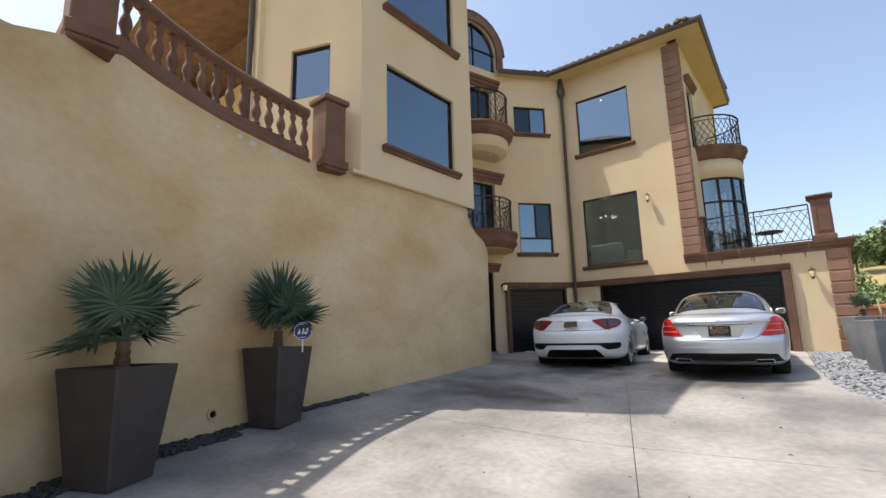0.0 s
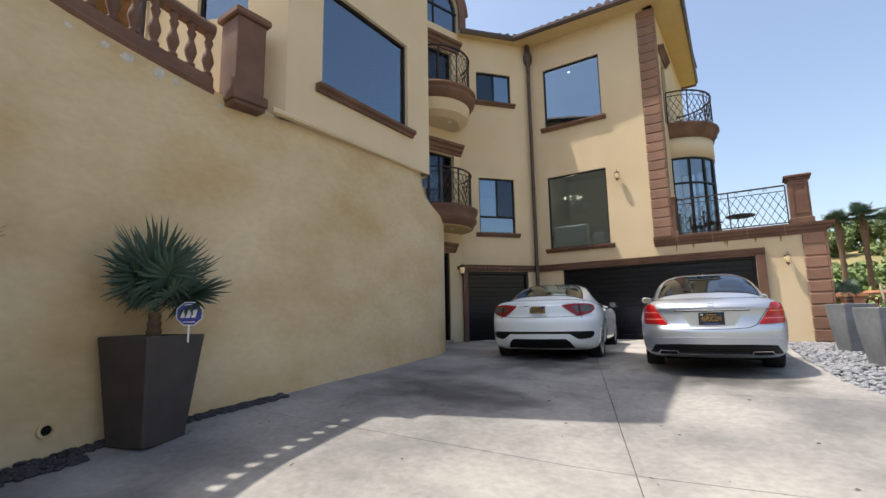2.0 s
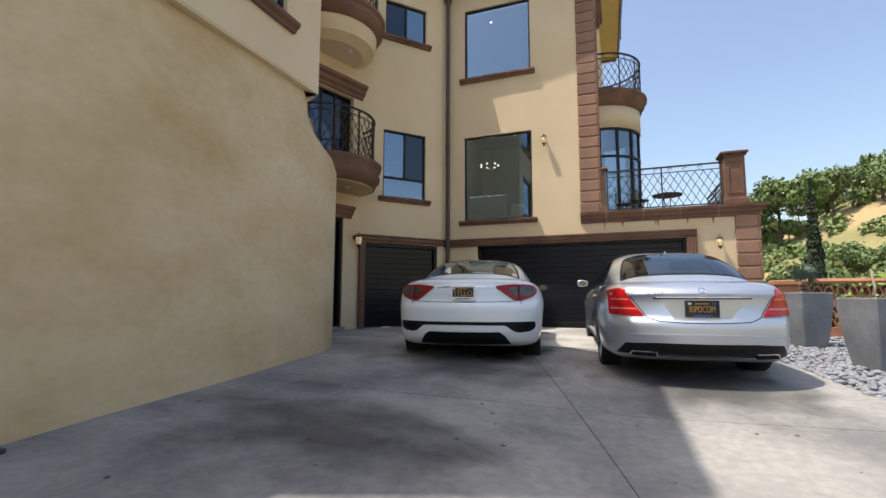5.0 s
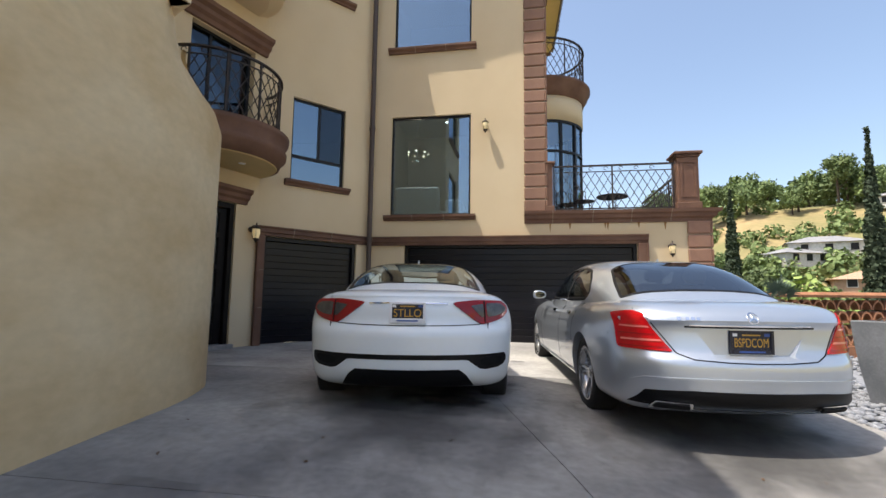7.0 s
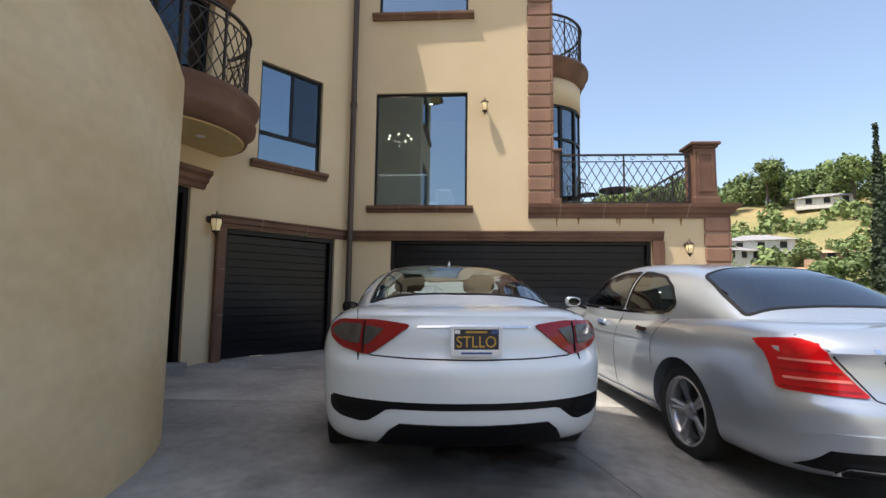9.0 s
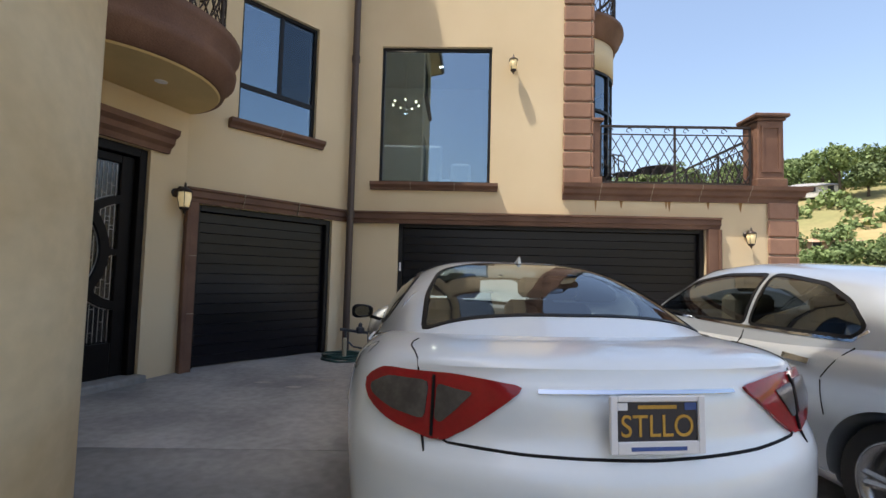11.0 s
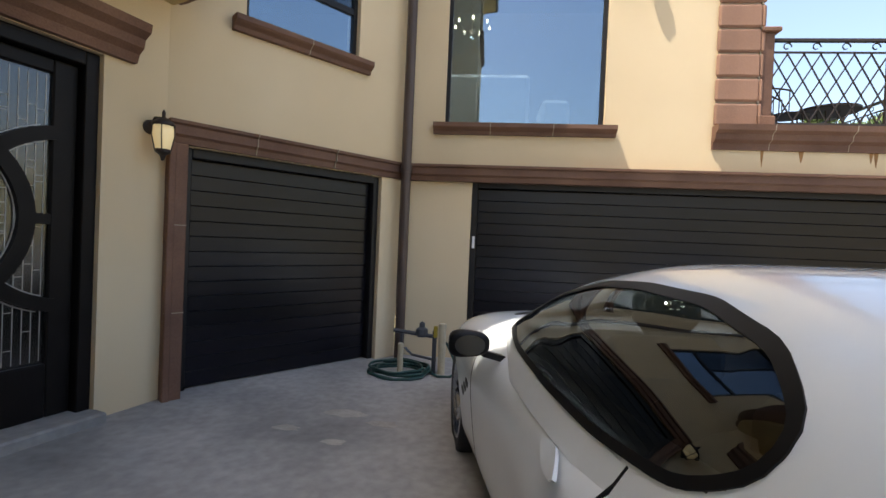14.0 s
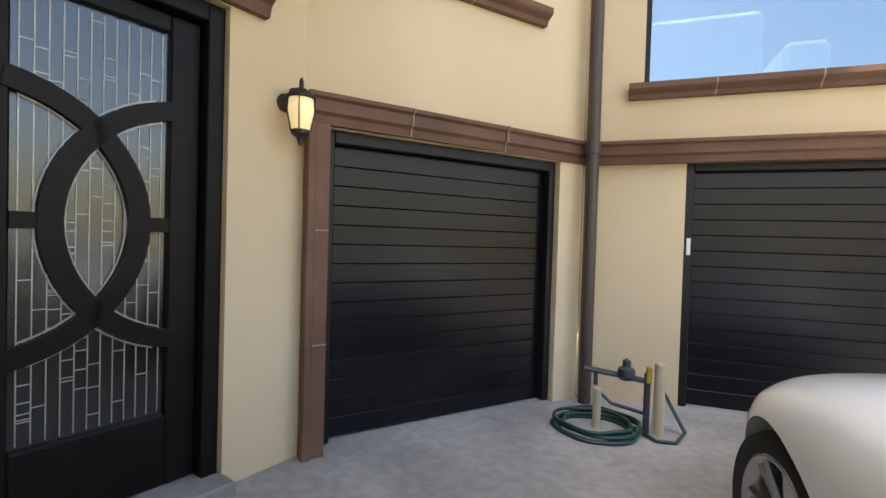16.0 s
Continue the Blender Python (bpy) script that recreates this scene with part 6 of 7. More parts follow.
def iron_chair(m):
    c = thing("garden_chair", "black wrought-iron chair on the terrace", "chair", m, "terrace chairs")
    part("seat", lathe([(0.0, 0.42), (0.22, 0.42), (0.23, 0.435), (0.0, 0.445)], 20), IRON, c)
    arc = [(0.22 * math.cos(a), 0.22 * math.sin(a), 0.82 - 0.12 * abs(k - 6) / 6) for k, a in enumerate(np.linspace(0.1, math.pi - 0.1, 13))]
    part("back_rail", sweep(arc, round_section(0.012, 6)), IRON, c)
    for k in range(0, 13, 2):
        x, y, z = arc[k]
        part("back_bar", sweep([(x * 0.98, y * 0.98, 0.43), (x, y, z)], round_section(0.007, 5)), IRON, c)
    for a in (0.8, 2.3, 3.9, 5.5):
        part("leg", sweep([(0.19 * math.cos(a), 0.19 * math.sin(a), 0.42), (0.23 * math.cos(a), 0.23 * math.sin(a), 0.0)], round_section(0.011, 6)), IRON, c)
    return c


iron_chair(pose(-1.75, 15.95, 2.70, 0, 0, 70))
iron_chair(pose(-2.1, 16.3, 2.70, 0, 0, 30))

# ---- planters and palms ----


def leaf_mesh(seed, blades, length):
    """A fan leaf: a stalk along x with folded blades spread round its end."""
    rnd = random.Random(seed)
    bm = bmesh.new()
    stalk = length * 0.75
    sweep([(0, 0, 0), (stalk * 0.5, 0, 0.05), (stalk, 0, 0.03)], square_section(0.014, 0.008), bm)
    for k in range(blades):
        a = radians(-140 + 280 * k / (blades - 1) + rnd.uniform(-2.5, 2.5))
        l = length * (0.78 + 0.22 * math.cos(a * 0.6)) * rnd.uniform(0.88, 1.06)
        droop = rnd.uniform(0.02, 0.16) * l
        lift = 0.12 * math.cos(a)
        d, n = Vector((math.cos(a), math.sin(a), lift)), Vector((-math.sin(a), math.cos(a), 0))
        base = Vector((stalk, 0, 0.03))
        prev = None
        for f, w in ((0.0, 0.004), (0.35, 0.019), (0.7, 0.015), (1.0, 0.001)):
            c = base + d * l * f - Vector((0, 0, droop * f * f))
            row = [bm.verts.new(c - n * w), bm.verts.new(c + Vector((0, 0, -w * 0.5))), bm.verts.new(c + n * w)]
            if prev:
                bm.faces.new((prev[0], prev[1], row[1], row[0]))
                bm.faces.new((prev[1], prev[2], row[2], row[1]))
            prev = row
    return mesh_of("palm_leaf", bm, PALM)


LEAVES = [leaf_mesh(s, 26, 0.36 + 0.03 * s) for s in range(3)]


def fan_palm(x, y, z, height, leaves, seed, spread, label, droop=-22):
    rnd = random.Random(seed)
    p = thing("fan_palm", label, "palm", pose(x, y, z))
    prof = [(0.07 - 0.025 * k / 8 + (0.012 if k % 2 else 0), height * k / 8) for k in range(9)]
    part("trunk", lathe(prof, 10), TRUNK, p)
    for k in range(leaves):
        yaw = 360 * k / leaves * 2.4 + rnd.uniform(-18, 18)
        pitch = rnd.uniform(-75, droop) if k % 4 else rnd.uniform(-85, -55)
        s = spread * rnd.uniform(0.85, 1.1)
        part("leaf", LEAVES[k % 3], None, p, m=pose(0, 0, height * 0.97, 0, 0, yaw) @ pose(0, 0, 0, 0, pitch, 0) @ pose(0, 0, 0, rnd.uniform(-25, 25)) @ Matrix.Diagonal((s, s, s, 1)))
    return p


def square_planter(x, y, turn, top, base, height, material, label, soil=True, bulge=0.0):
    z = gz(x, y)
    p = thing("planter", label, "planter", pose(x, y, z, 0, 0, turn), "planters")
    bm = bmesh.new()
    rings = []
    for k, (r, zz) in enumerate([(base, 0), (base + (top - base) * 0.35 + bulge, height * 0.35), (base + (top - base) * 0.7 + bulge, height * 0.7), (top, height - 0.012), (top - 0.008, height), (top - 0.045, height), (top - 0.05, height - 0.09)]):
        cpx = r * 0.93
        rings.append([bm.verts.new((sx * (r if i == 0 else cpx), sy * (cpx if i == 0 else r), zz)) for sx, sy, i in ((1, 1, 0), (1, 1, 1), (-1, 1, 1), (-1, 1, 0), (-1, -1, 0), (-1, -1, 1), (1, -1, 1), (1, -1, 0))])
    for a, b in zip(rings, rings[1:]):
        for k in range(8):
            bm.faces.new((a[k], a[(k + 1) % 8], b[(k + 1) % 8], b[k]))
    bm.faces.new(rings[0][::-1])
    part("pot", bm, material, p)
    part("soil", boxes((-top + 0.06, top - 0.06, -top + 0.06, top - 0.06, height - 0.12, height - 0.07)), SOIL, p)
    return p, z + height - 0.075


p2, z2 = square_planter(-5.88, 3.60, 16, 0.33, 0.235, 1.0, PLANTER, "tall tapered dark brown planter against the wall")
fan_palm(-5.88, 3.60, z2, 0.30, 18, 5, 1.22, "bushy blue-green fan palm in a dark planter")
p1, z1 = square_planter(-5.24, 1.57, 27, 0.35, 0.24, 1.03, PLANTER, "tall tapered dark planter on the pebble bed")
fan_palm(-5.24, 1.58, z1, 0.32, 12, 11, 1.2, "open blue-green fan palm in a dark planter", 8)
sg = thing("yard_sign", "small blue eight-sided security sign on a stake", "sign", pose(-5.57, 3.78, z2 + 0.02, 0, 0, 62))
part("stake", boxes((-0.008, 0.008, 0.004, 0.012, -0.02, 0.2)), SIGNWHITE, sg)
oct_ = [(0.125 * math.cos(math.pi / 8 + k * math.pi / 4), 0.125 * math.sin(math.pi / 8 + k * math.pi / 4)) for k in range(8)]
for nm, sc, y0, ma in (("rim", 1.0, 0.003, SIGNWHITE), ("face", 0.93, -0.002, SIGNBLUE)):
    bm = bmesh.new()
    r = [[bm.verts.new((x * sc, y0 + d, 0.26 + z * sc)) for x, z in oct_] for d in (0, -0.003)]
    bm.faces.new(r[0]), bm.faces.new(r[1][::-1])
    for k in range(8):
        bm.faces.new((r[0][k], r[0][(k + 1) % 8], r[1][(k + 1) % 8], r[1][k]))
    part(nm, bm, ma, sg)
for x in (-0.055, -0.008, 0.04):
    bm = bmesh.new()
    bm.faces.new([bm.verts.new((x + dx, -0.0065, 0.26 + dz)) for dx, dz in ((-0.025, -0.04), (0.012, -0.04), (0.03, 0.04), (-0.005, 0.04))])
    part("white_mark", bm, SIGNWHITE, sg)
for z in (0.175, 0.345):
    part("white_line", box(bmesh.new(), -0.05, 0.05, -0.0065, -0.006, z, z + 0.007), SIGNWHITE, sg)


def stones(name, material, spots, label, category, size, seed):
    """Many loose stones as one heap of stuff."""
    rnd = random.Random(seed)
    verts, faces = [], []
    ico = bmesh.new()
    bmesh.ops.create_icosphere(ico, subdivisions=1, radius=1)
    base = [v.co.copy() for v in ico.verts]
    tri = [[v.index for v in f.verts] for f in ico.faces]
    ico.free()
    for x, y, z in spots:
        s = size * rnd.uniform(0.6, 1.3)
        m = pose(x, y, z, rnd.uniform(-15, 15), rnd.uniform(-15, 15), rnd.uniform(0, 360)) @ Matrix.Diagonal((s * rnd.uniform(1.0, 1.6), s, s * rnd.uniform(0.5, 0.7), 1))
        k = len(verts)
        verts += [m @ v for v in base]
        faces += [[i + k for i in f] for f in tri]
    me = bpy.data.meshes.new(name)
    me.from_pydata(verts, [], faces)
    me.materials.append(material)
    me.shade_smooth()
    return tagged(new(name, me), label, category, "", "stuff")


rnd = random.Random(2)
spots = []
for _ in range(1500):
    y = rnd.uniform(0.6, 5.3)
    x = line(y) + rnd.uniform(-0.02, 0.42 if y < 3.1 else 0.16)
    spots.append((x, y, gz(x, y) + rnd.uniform(0, 0.02)))
stones("pebble_bed", PEBBLE, spots, "black pebbles in a strip along the wall", "pebbles", 0.03, 3)
bm = bmesh.new()
vv = [[bm.verts.new((x, y, gz(0, y) - 0.02)) for x in (-0.75, 0.5, 2.5, 9)] for y in (-30, -8, 0, 3, 6.15, *np.arange(6.6, 15.6, 0.4))]
for a, b in zip(vv, vv[1:]):
    for k in range(3):
        bm.faces.new((a[k], a[k + 1], b[k + 1], b[k]))
structure("gravel_bed", bm, GRAVEL, "grey slate gravel bed beside the driveway", "gravel")
spots = []
while len(spots) < 3600:
    y = rnd.uniform(6.5, 14.6)
    x0 = edges[2](y)
    x = rnd.uniform(x0 + 0.02, 3.6) if rnd.random() < 0.6 else rnd.uniform(x0 + 0.02, x0 + 1.3)
    spots.append((x, y, gz(0, y) - 0.01 + rnd.uniform(0, 0.02)))
stones("gravel", GRAVEL, spots, "loose grey slate gravel", "gravel", 0.038, 5)
for x, y, turn, lab in ((0.47, 12.45, 24, "grey weathered bowl-sided planter on gravel"), (0.62, 10.55, 24, "grey weathered planter with dry stalks on gravel")):
    q, zq = square_planter(x, y, turn, 0.27, 0.185, 0.84, GREYPLANTER, lab, bulge=0.012)
    if y > 11:
        fan_palm(x, y, zq, 0.22, 4, 7, 0.62, "sparse young palm in a grey planter")
    else:
        d = thing("dry_stalk", "dry pale stalk with a few twigs", "plant", pose(x, y, zq))
        part("stem", sweep([(0, 0, 0), (0.01, 0.0, 0.2), (-0.01, 0.01, 0.42)], round_section(0.014, 6)), PVC, d)
        for k in range(9):
            a = k * 0.7
            part("twig", sweep([(0, 0, 0.03), (0.12 * math.cos(a), 0.12 * math.sin(a), 0.07 + 0.01 * k), (0.22 * math.cos(a), 0.22 * math.sin(a), 0.03)], round_section(0.006, 5)), TRUNK, d)

# ---- tile fence beside the pier ----
fe = thing("tile_fence", "low terracotta fence of stacked barrel tiles with rail", "fence", pose(0, 0, 0))
FX0, FX1, FY = 0.95, 8.0, 14.35
part("plinth", boxes((FX0, FX1, FY - 0.11, FY + 0.11, -0.15, 0.18), bevel=0.01), TERRACOTTA, fe)
part("cap_rail", sweep([(FX0, FY, 1.0), (FX1, FY, 1.0)], [(-0.14, 0), (0.14, 0), (0.16, 0.04), (0.12, 0.09), (-0.12, 0.09), (-0.16, 0.04)]), TERRACOTTA, fe)
part("shelf", boxes((FX0, FX1, FY - 0.09, FY + 0.09, 0.56, 0.60)), TERRACOTTA, fe)
bm = bmesh.new()
arc = [(0.085 * math.cos(math.pi * j / 6), 0.085 * math.sin(math.pi * j / 6)) for j in range(7)]
inn = [(x * 0.8, z * 0.8) for x, z in arc]
ra = [[bm.verts.new((x, y, z * 2.0)) for x, z in arc + inn[::-1]] for y in (-0.1, 0.1)]
for k in range(14):
    bm.faces.new((ra[0][k], ra[0][(k + 1) % 14], ra[1][(k + 1) % 14], ra[1][k]))
bm.faces.new(ra[0][::-1]), bm.faces.new(ra[1])
tile = mesh_of("fence_tile", bm, TERRACOTTA)
for z in (0.18, 0.365, 0.60, 0.79):
    for k in range(int((FX1 - FX0) / 0.18)):
        part("fence_tile", tile, None, fe, m=pose(FX0 + 0.09 + k * 0.18, FY, z))
fp = thing("fence_pier", "square terracotta fence pier with cap", "post", pose(0.74, 14.3, -0.1))
part("shaft", boxes((-0.18, 0.18, -0.18, 0.18, 0, 1.06), bevel=0.015), TERRACOTTA, fp)
part("cap", boxes((-0.24, 0.24, -0.24, 0.24, 1.06, 1.16), bevel=0.02), TERRACOTTA, fp)

# ---- standpipe and hose by the corner ----
hs = thing("garden_hose", "dark green garden hose coiled on the concrete", "hose", pose(-6.33, 14.2, gz(-6.33, 14.2)))
pts = []
for k in range(170):
    a = k * 0.2
    r = 0.27 + 0.035 * math.sin(k * 0.037 * 3) + 0.01 * math.sin(k * 0.9)
    pts.append((r * math.cos(a), r * 0.9 * math.sin(a), 0.014 + 0.028 * ((k // 31) % 3) + 0.004 * math.sin(k)))
part("coil", sweep(pts, round_section(0.013, 6)), HOSE, hs, "", True)
part("loose_end", sweep([(0.27, 0.1, 0.02), (0.4, -0.08, 0.014), (0.52, -0.06, 0.014), (0.6, 0.12, 0.03), (0.45, 0.2, 0.3)], round_section(0.012, 6)), HOSE, hs, "", True)
sp = thing("standpipe", "cream standpipes with bronze valves and yellow handle", "water valve", pose(-6.33, 14.25, -0.02))
part("short_pipe", lathe([(0.03, 0), (0.03, 0.3), (0.024, 0.31)], 12), PVC, sp)
part("tall_pipe", lathe([(0.038, 0), (0.038, 0.52), (0.03, 0.53)], 12, m=pose(0.42, 0.02, 0)), PVC, sp)
part("dark_riser", lathe([(0.022, 0), (0.022, 0.45)], 10, m=pose(0.34, 0.03, 0)), VALVE, sp)
part("valve_bar", sweep([(-0.1, 0.1, 0.42), (0.1, 0.1, 0.40), (0.36, 0.06, 0.38)], round_section(0.022, 8)), VALVE, sp)
part("valve_body", lathe([(0.05, 0), (0.065, 0.03), (0.06, 0.08), (0.03, 0.1), (0.03, 0.14), (0.0, 0.16)], 14, m=pose(0.2, 0.09, 0.37)), VALVE, sp)
part("lower_bar", sweep([(0.02, 0.12, 0.24), (0.1, 0.12, 0.17), (0.36, 0.06, 0.14)], round_section(0.014, 6)), VALVE, sp)
part("tap", boxes((-0.03, 0.0, 0.085, 0.115, 0.3, 0.4), bevel=0.006), VALVE, sp)
part("yellow_handle", boxes((0.33, 0.37, 0.0, 0.05, 0.38, 0.5), bevel=0.008), BRASS, sp)

# ---- planting beyond the fence, hills and houses ----


def clump_mesh(name, seed, lobes, quads, leaf, material):
    """A crown of many small leaves round several lobes (x, y, z, radius), with gaps."""
    rnd = np.random.RandomState(seed)
    verts, faces = [], []
    for (cx, cy, cz, r) in lobes:
        n = int(quads * r * r)
        d = rnd.normal(size=(n, 3))
        d /= np.linalg.norm(d, axis=1)[:, None]
        rr = r * (0.55 + 0.45 * rnd.rand(n) ** 0.5) * (1 + 0.22 * np.sin(5 * d[:, 0] + seed) * np.sin(4 * d[:, 1] + 2) + 0.12 * rnd.normal(size=n))
        c = np.array((cx, cy, cz)) + d * rr[:, None] * np.array((1, 1, 0.85))
        u = rnd.normal(size=(n, 3))
        u /= np.linalg.norm(u, axis=1)[:, None]
        w = np.cross(u, d + 0.3 * rnd.normal(size=(n, 3)))
        w /= np.linalg.norm(w, axis=1)[:, None] + 1e-6
        s = leaf * (0.6 + 0.8 * rnd.rand(n))[:, None]
        k = len(verts)
        for q in (-u * s - w * s * 0.6, u * s - w * s * 0.6, u * s * 0.7 + w * s * 0.7, -u * s * 0.7 + w * s * 0.7):
            verts.append(c + q)
    V = np.concatenate([np.stack(verts[i:i + 4], 1).reshape(-1, 3) for i in range(0, len(verts), 4)])
    me = bpy.data.meshes.new(name)
    me.from_pydata([tuple(v) for v in V], [], [(i, i + 1, i + 2, i + 3) for i in range(0, len(V), 4)])
    me.materials.append(material)
    return me


def lobes_round(seed, n, w, h, r):
    q = random.Random(seed)
    return [(q.uniform(-w, w), q.uniform(-w, w), h + q.uniform(-0.35, 0.45) * r * 2, r * q.uniform(0.7, 1.15)) for _ in range(n)]


def trunk_mesh(h, r, seed):
    q = random.Random(seed)
    bm = lathe([(r * 1.3, 0), (r, h * 0.15), (r * 0.8, h * 0.6), (r * 0.4, h)], 8)
    for k in range(4):
        a = q.uniform(0, 6.28)
        sweep([(0, 0, h * (0.5 + 0.1 * k)), (h * 0.15 * math.cos(a), h * 0.15 * math.sin(a), h * (0.65 + 0.1 * k)), (h * 0.3 * math.cos(a), h * 0.3 * math.sin(a), h * (0.85 + 0.08 * k))], square_section(r * 0.5, r * 0.5), bm)
    return mesh_of("trunk", bm, BARK)


def tree(name, x, y, z, trunk, crown, label, category, scale=1.0, turn=0.0, group=""):
    t = thing(name, label, category, pose(x, y, z, 0, 0, turn) @ Matrix.Diagonal((scale, scale, scale, 1)), group)
    part("trunk", trunk, None, t)
    part("crown", crown, None, t)
    return t


def cypress(x, y, z, h, r, seed, label):
    q = random.Random(seed)
    lobes = []
    for k in range(90):
        t = k / 89
        w = max(0.035, r * min(1.0, 0.55 + 2.5 * t) * (1 - 0.93 * t ** 1.7) * q.uniform(0.82, 1.08))
        lobes.append((0.3 * r * q.uniform(-1, 1) * (1 - t), 0.3 * r * q.uniform(-1, 1) * (1 - t), h * (0.04 + 0.94 * t), w))
    tree("cypress", x, y, z, mesh_of("trunk", lathe([(0.07, 0), (0.05, h * 0.4), (0.015, h * 0.9)], 8), BARK), clump_mesh("crown", seed, lobes, 13000, 0.034, CYPRESS), label, "cypress", group="cypresses")


cypress(3.95, 15.9, -1.3, 5.95, 0.24, 21, "slim dark green cypress behind the fence")
cypress(3.55, 21.6, -1.3, 6.0, 0.30, 22, "dark green cypress further down the slope")
bush = [clump_mesh("foliage", s, lobes_round(s, 9, 1.0, 1.3, 0.75), 420, 0.075, LEAFLIGHT) for s in (31, 32)]
stem = trunk_mesh(1.3, 0.07, 3)
for k, (x, y, s) in enumerate(((1.35, 19.0, 0.68), (2.3, 22.5, 0.85), (1.2, 24.0, 0.85), (3.6, 26.0, 1.15), (5.2, 24.0, 1.05), (7.0, 22.0, 1.0), (5.6, 18.6, 0.95), (8.5, 18.0, 1.1), (10.5, 20.0, 1.4), (7.6, 27.0, 1.5), (2.6, 17.6, 0.65))):
    tree("shrub", x, y, land(x, y) - 0.05, stem, bush[k % 2], "leafy light green shrub behind the fence", "shrub", s, 70 * k, "shrubs")

wood = [clump_mesh("crown", s, lobes_round(s, 8, 2.2, 4.2, 1.7), 70, 0.24, LEAF) for s in (41, 42, 43)]
wtrunk = trunk_mesh(4.0, 0.2, 6)
pine = clump_mesh("crown", 51, lobes_round(51, 12, 1.8, 7.2, 1.5), 90, 0.2, LEAF)
ptrunk = trunk_mesh(7.5, 0.22, 8)
rnd = random.Random(9)
k = 0
for az, dist in [(a, d) for a in range(-4, 62, 3) for d in (50, 58, 66, 74, 82, 90, 128, 138, 148, 158)]:
    a = radians(az + rnd.uniform(-1.4, 1.4))
    d = dist + rnd.uniform(-6, 6)
    x, y = d * math.sin(a), 12 + d * math.cos(a)
    if (98 < d < 114 and az > 12) or (24 < az < 33 and 78 < d < 118):
        continue
    tree("tree", x, y, land(x, y) - 0.3, wtrunk, wood[k % 3], "round green tree on the hillside", "tree", rnd.uniform(0.7, 1.25) * (0.75 if d < 100 else 1.1), rnd.uniform(0, 360), "hillside trees")
    k += 1
for az, d, s in ((13, 118, 1.5), (15, 122, 1.7), (17.5, 120, 1.45), (19.5, 125, 1.2), (4, 58, 1.0), (7, 62, 1.1), (31, 128, 1.3), (38, 120, 1.2)):
    a = radians(az)
    x, y = d * math.sin(a), 12 + d * math.cos(a)
    tree("pine", x, y, land(x, y) - 0.3, ptrunk, pine, "tall dark green pine on the ridge", "pine", s, az * 31, "pines")
rnd = random.Random(19)
low = []
for _ in range(420):
    a, d = radians(rnd.uniform(-5, 62)), rnd.choice((52, 66, 84, 98, 112, 134, 150)) + rnd.uniform(-8, 8)
    x, y = d * math.sin(a), 12 + d * math.cos(a)
    s = rnd.uniform(1.2, 2.6)
    low.append((x, y, land(x, y) + 0.3 * s, s))
tagged(new("scrub", clump_mesh("scrub", 61, low, 34, 0.36, LEAF)), "low green scrub on the dry slope", "scrub", "", "stuff")


def tall_palm(x, y, z, h, seed):
    q = random.Random(seed)
    t = thing("fan_palm_tree", "tall palm with shaggy crown on the hillside", "palm", pose(x, y, z), "tall palms")
    part("trunk", lathe([(0.3, 0), (0.22, h * 0.2), (0.18, h * 0.8), (0.3, h * 0.9), (0.15, h)], 8), TRUNK, t)
    for k in range(26):
        s = 1.9 * q.uniform(0.8, 1.1)
        part("leaf", LEAVES[k % 3], None, t, m=pose(0, 0, h * 0.97, 0, q.uniform(-70, 35), 360 * k / 22 * 2.6) @ Matrix.Diagonal((s, s, s, 1)))


for x, y, h, s in ((4.9, 50.0, 14.6, 1), (6.5, 50.5, 15.2, 2), (8.6, 53.0, 15.0, 3)):
    tall_palm(x, y, land(x, y) - 0.2, h, s)


def far_house(x, y, turn, w, d, h, wallm, roofm, label, chimney=False):
    z = land(x, y) - 0.8
    t = thing("house", label, "house", pose(x, y, z, 0, 0, turn), "hillside houses")
    part("wall", boxes((-w / 2, w / 2, -d / 2, d / 2, 0, h)), wallm, t)
    bm = bmesh.new()
    o = 0.6
    b = [bm.verts.new(p) for p in ((-w / 2 - o, -d / 2 - o, h), (w / 2 + o, -d / 2 - o, h), (w / 2 + o, d / 2 + o, h), (-w / 2 - o, d / 2 + o, h))]
    r = [bm.verts.new((-w / 2 + d / 2, 0, h + d * 0.2)), bm.verts.new((w / 2 - d / 2, 0, h + d * 0.2))]
    for f in ((b[0], b[1], r[1], r[0]), (b[1], b[2], r[1]), (b[2], b[3], r[0], r[1]), (b[3], b[0], r[0]), b[::-1]):
        bm.faces.new(f)
    roof_ = part("roof", bm, roofm, t)
    if chimney:
        part("chimney", boxes((w * 0.1, w * 0.1 + 1.2, -1, 0.2, h, h + d * 0.2 + 1.2)), wallm, roof_)
    for k in range(3):
        x0 = -w / 2 + w * (k + 0.5) / 3.2
        wi = part("window", boxes((x0, x0 + 1.3, -d / 2 - 0.06, -d / 2, 1.0, 2.4)), FARWALL, t)
        part("pane", boxes((x0 + 0.1, x0 + 1.2, -d / 2 - 0.08, -d / 2 - 0.06, 1.1, 2.3)), BLACK, wi)


far_house(50.0, 100.0, -20, 11, 7, 2.6, FARWALL, FARROOF, "white hillside house with grey roof")
far_house(44.0, 98.0, 15, 8, 6, 2.4, FARWALL, FARROOF, "white hillside house with grey hip roof")
far_house(73.0, 114.0, -30, 10, 6, 2.4, FARWALL, FARROOF, "pale house near the ridge")
far_house(47.0, 84.0, -25, 9, 7, 2.2, FARPEACH, FARPEACH, "terracotta-roofed house among trees", True)
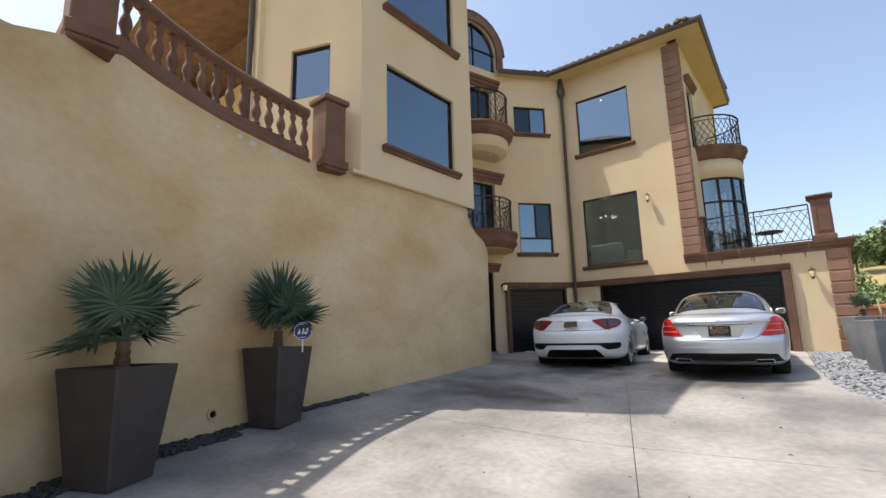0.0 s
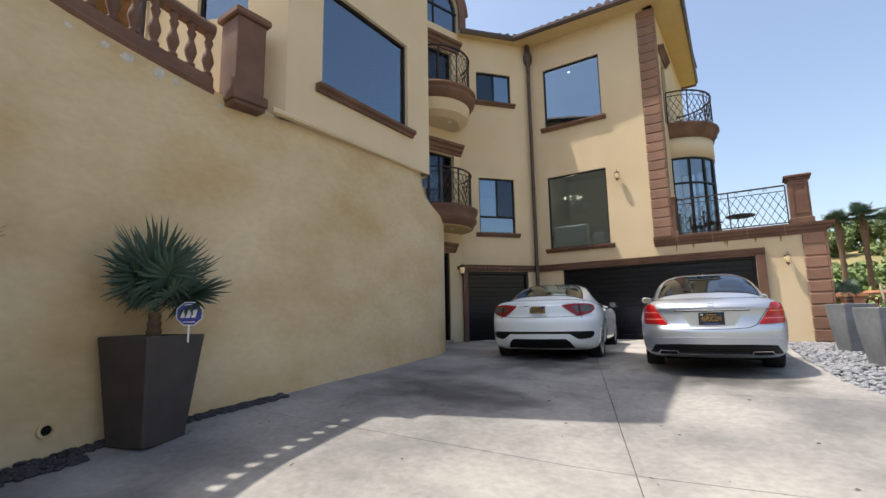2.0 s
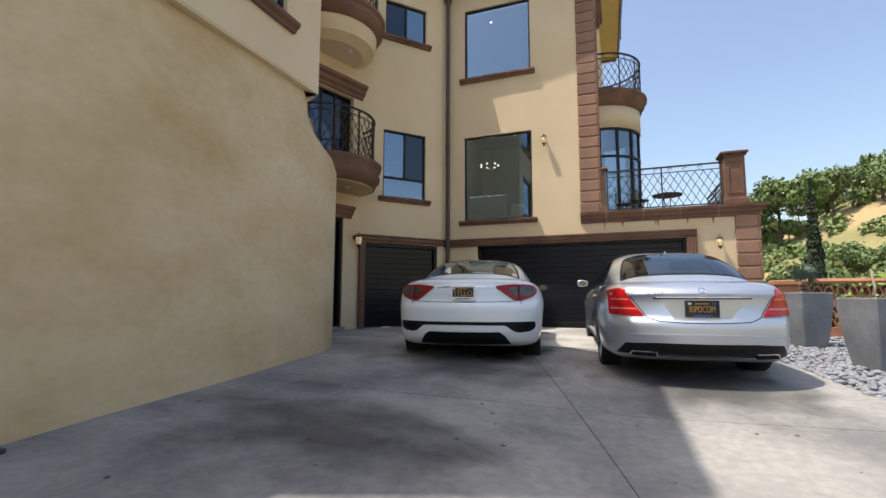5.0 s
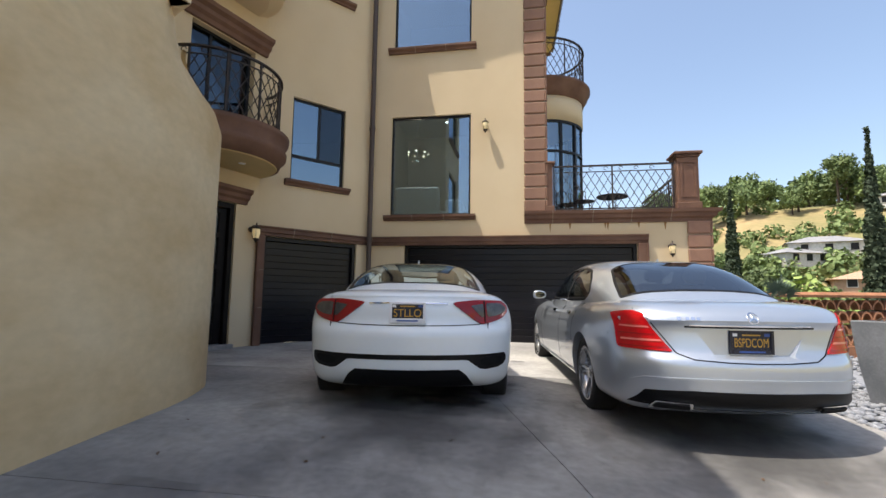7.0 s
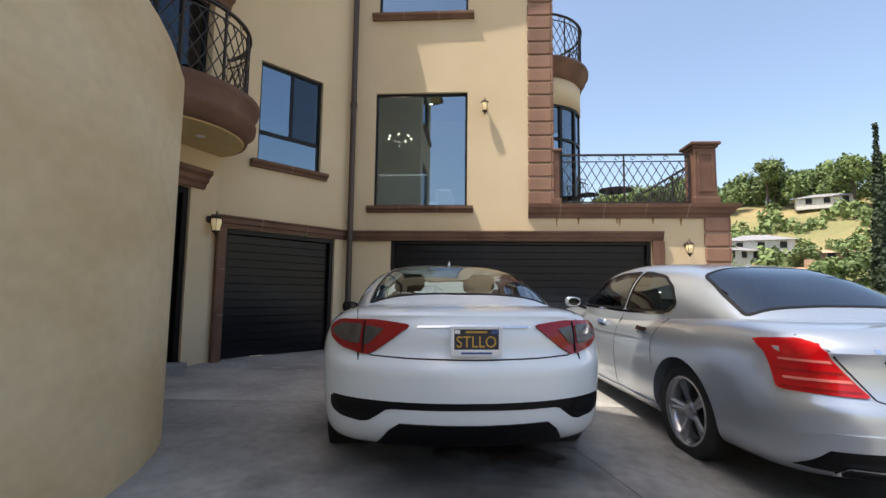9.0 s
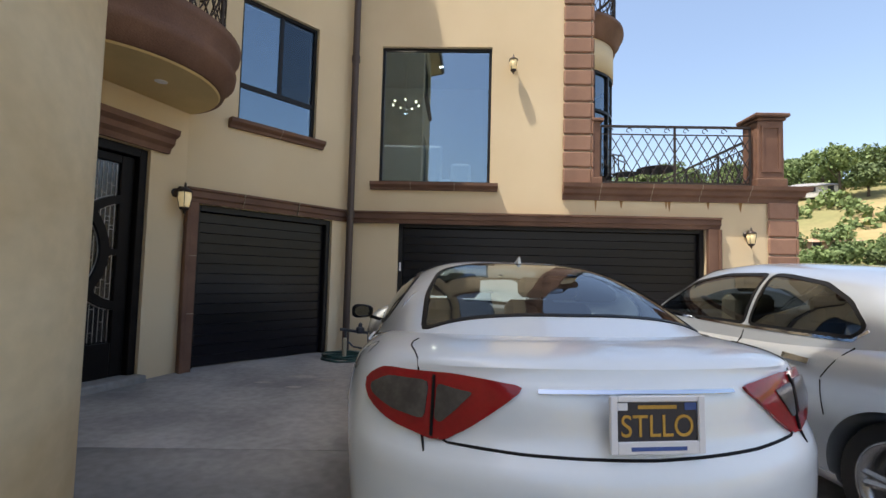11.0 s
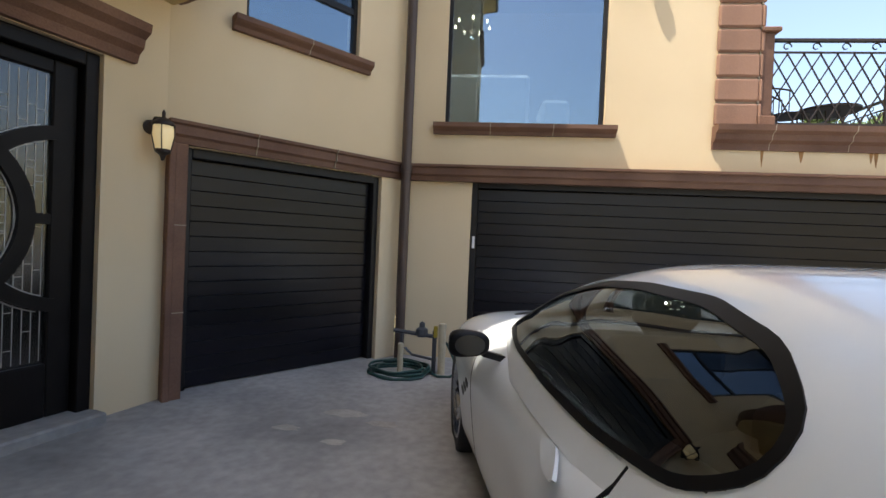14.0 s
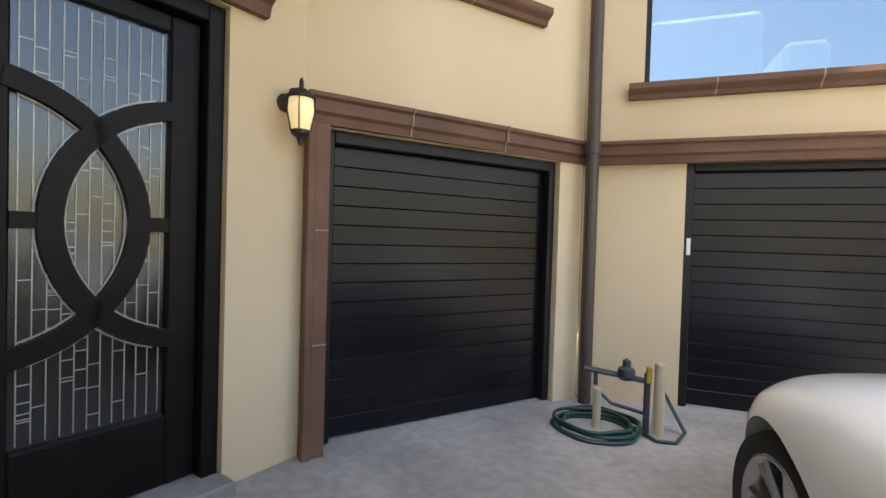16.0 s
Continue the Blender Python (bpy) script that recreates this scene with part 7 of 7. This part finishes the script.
far_house(57.0, 88.0, -25, 8, 6, 2.2, FARPEACH, FARPEACH, "terracotta-roofed house with chimney", True)

# pale worn patches on the paving before the garage
for k, (x, y, w, d) in enumerate(((-6.55, 13.05, 0.2, 0.09), (-6.2, 12.9, 0.14, 0.07), (-6.85, 12.7, 0.11, 0.06), (-6.45, 12.55, 0.1, 0.05))):
    rnd = random.Random(70 + k)
    bm = bmesh.new()
    rim = [(w * rnd.uniform(0.6, 1.1) * math.cos(2 * math.pi * i / 14), d * rnd.uniform(0.6, 1.1) * math.sin(2 * math.pi * i / 14)) for i in range(14)]
    lo_ = [bm.verts.new((x + a, y + b, gz(x + a, y + b) - 0.002)) for a, b in rim]
    up_ = [bm.verts.new((x + a * 0.97, y + b * 0.97, gz(x + a, y + b) + 0.002)) for a, b in rim]
    bm.faces.new(up_)
    for i in range(14):
        bm.faces.new((lo_[i], lo_[(i + 1) % 14], up_[(i + 1) % 14], up_[i]))
    part("pale_patch", bm, PATCH, drive)

# old oil and tyre stains on the paving, and contact shade painted under the cars


def stain_shade_material(name, colour, strength):
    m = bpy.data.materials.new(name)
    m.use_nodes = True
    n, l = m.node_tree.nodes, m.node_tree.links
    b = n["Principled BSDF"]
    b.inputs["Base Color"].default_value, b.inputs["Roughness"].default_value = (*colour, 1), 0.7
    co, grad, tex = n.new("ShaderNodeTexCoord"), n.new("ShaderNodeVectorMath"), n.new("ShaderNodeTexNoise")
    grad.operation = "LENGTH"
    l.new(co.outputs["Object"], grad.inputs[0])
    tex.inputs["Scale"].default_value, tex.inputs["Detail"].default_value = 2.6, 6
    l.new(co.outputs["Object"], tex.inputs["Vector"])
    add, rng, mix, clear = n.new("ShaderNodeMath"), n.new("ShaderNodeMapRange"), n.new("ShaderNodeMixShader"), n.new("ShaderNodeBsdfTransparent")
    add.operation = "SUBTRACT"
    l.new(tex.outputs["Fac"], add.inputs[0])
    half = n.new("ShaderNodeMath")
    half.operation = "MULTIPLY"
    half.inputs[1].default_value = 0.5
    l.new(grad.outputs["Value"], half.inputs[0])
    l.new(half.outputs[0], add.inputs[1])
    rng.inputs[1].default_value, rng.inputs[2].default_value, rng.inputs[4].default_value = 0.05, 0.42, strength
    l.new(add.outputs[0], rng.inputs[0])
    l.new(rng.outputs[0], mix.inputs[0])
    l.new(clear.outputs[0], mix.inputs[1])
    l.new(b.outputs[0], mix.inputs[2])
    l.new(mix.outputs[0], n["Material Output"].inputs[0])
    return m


OILSHADE, OILRUST = stain_shade_material("stain_and_shade", (0.05, 0.049, 0.05), 0.5), stain_shade_material("rusty_oil_stain", (0.07, 0.035, 0.02), 0.85)
# the dark ovals below the two cars stand in for their contact shade
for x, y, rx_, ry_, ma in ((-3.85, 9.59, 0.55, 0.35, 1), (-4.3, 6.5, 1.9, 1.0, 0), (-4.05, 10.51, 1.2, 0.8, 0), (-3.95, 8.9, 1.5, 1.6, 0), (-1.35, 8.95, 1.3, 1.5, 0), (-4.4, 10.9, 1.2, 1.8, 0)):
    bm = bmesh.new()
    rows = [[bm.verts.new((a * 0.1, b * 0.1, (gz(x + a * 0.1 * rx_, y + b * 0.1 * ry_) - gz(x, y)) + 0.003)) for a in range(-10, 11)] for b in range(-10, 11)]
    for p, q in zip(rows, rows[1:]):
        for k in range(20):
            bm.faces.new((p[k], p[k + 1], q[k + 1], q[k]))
    ob = part("stain_and_shade", bm, OILRUST if ma else OILSHADE, drive)
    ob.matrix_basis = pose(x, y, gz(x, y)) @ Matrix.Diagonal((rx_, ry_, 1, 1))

# pale joints in the stone bands, rust streaks under the ledge


def joint(parent, m, x, z, prof, s=1.0):
    p = [(a * s + (0.0015 if a > 0 else 0), b * s) for a, b in prof]
    ob = part("joint", sweep([(x - 0.004, 0, z), (x + 0.004, 0, z)], p), MORTAR, parent)
    ob.matrix_world = m


band = [(-0.005, -0.001), (0.05, -0.001), (0.06, 0.05), (0.085, 0.07), (0.085, 0.14), (0.11, 0.155), (0.11, 0.1805), (-0.005, 0.1805)]
for x in (0.9, 1.7, 2.45, 3.2, 3.95, 4.7, 5.4):
    joint(bpy.data.objects["trim_band"], M_R, x, 2.045, band)
for x in (0.7, 1.5):
    joint(bpy.data.objects["trim_band"], M_L, x, 2.036, band)
for x in (4.0, 4.8, 5.55, 6.3):
    joint(bpy.data.objects["trim_ledge"], M_R, x, 2.475, [(a, b) for a, b in LEDGE])
SILL = [(0, -0.1205), (0.05, -0.1205), (0.06, -0.085), (0.1, -0.06), (0.115, -0.045), (0.115, 0.0005), (0, 0.0005)]
for name, m, xs_, z in (("window_1", M_R, (1.0, 1.7), 2.70), ("window_2", M_R, (1.0, 1.7), 6.57), ("window_3", M_L, (1.18,), 3.20)):
    for x in xs_:
        joint(bpy.data.objects[name], m, x, z, SILL)
rnd = random.Random(77)
for x in (3.95, 4.35, 5.05, 5.1, 5.7, 6.2):
    l_, w_ = rnd.uniform(0.10, 0.2), rnd.uniform(0.012, 0.03)
    bm = bmesh.new()
    rim = [(-w_, 0), (w_, 0), (w_ * 0.6, -l_ * 0.5), (w_ * 0.15, -l_), (-w_ * 0.2, -l_ * 0.9), (-w_ * 0.7, -l_ * 0.4)]
    a_ = [bm.verts.new((x + u, -0.0025, 2.474 + v)) for u, v in rim]
    b_ = [bm.verts.new((x + u, -0.0005, 2.474 + v)) for u, v in rim]
    bm.faces.new(a_)
    for i in range(6):
        bm.faces.new((a_[i], a_[(i + 1) % 6], b_[(i + 1) % 6], b_[i]))
    part("rust_streak", bm, RUST, bpy.data.objects["trim_ledge"]).matrix_world = M_R

# dry leaves lying on the driveway
verts, faces = [], []
for _ in range(60):
    x, y, s_ = rnd.uniform(-5.8, -0.4), rnd.uniform(3.5, 8.6), rnd.uniform(0.012, 0.03)
    m = pose(x, y, gz(x, y) + 0.006, rnd.uniform(-20, 20), rnd.uniform(-20, 20), rnd.uniform(0, 360))
    k = len(verts)
    verts += [m @ Vector(p) for p in ((-s_, 0, 0), (0, -s_ * 0.4, s_ * 0.2), (s_, 0, 0), (0, s_ * 0.4, s_ * 0.25))]
    faces.append((k, k + 1, k + 2, k + 3))
me = bpy.data.meshes.new("fallen_leaves")
me.from_pydata(verts, [], faces)
me.materials.append(TRUNK)
tagged(new("fallen_leaves", me), "a few small dry leaves on the concrete", "leaves", "", "stuff")
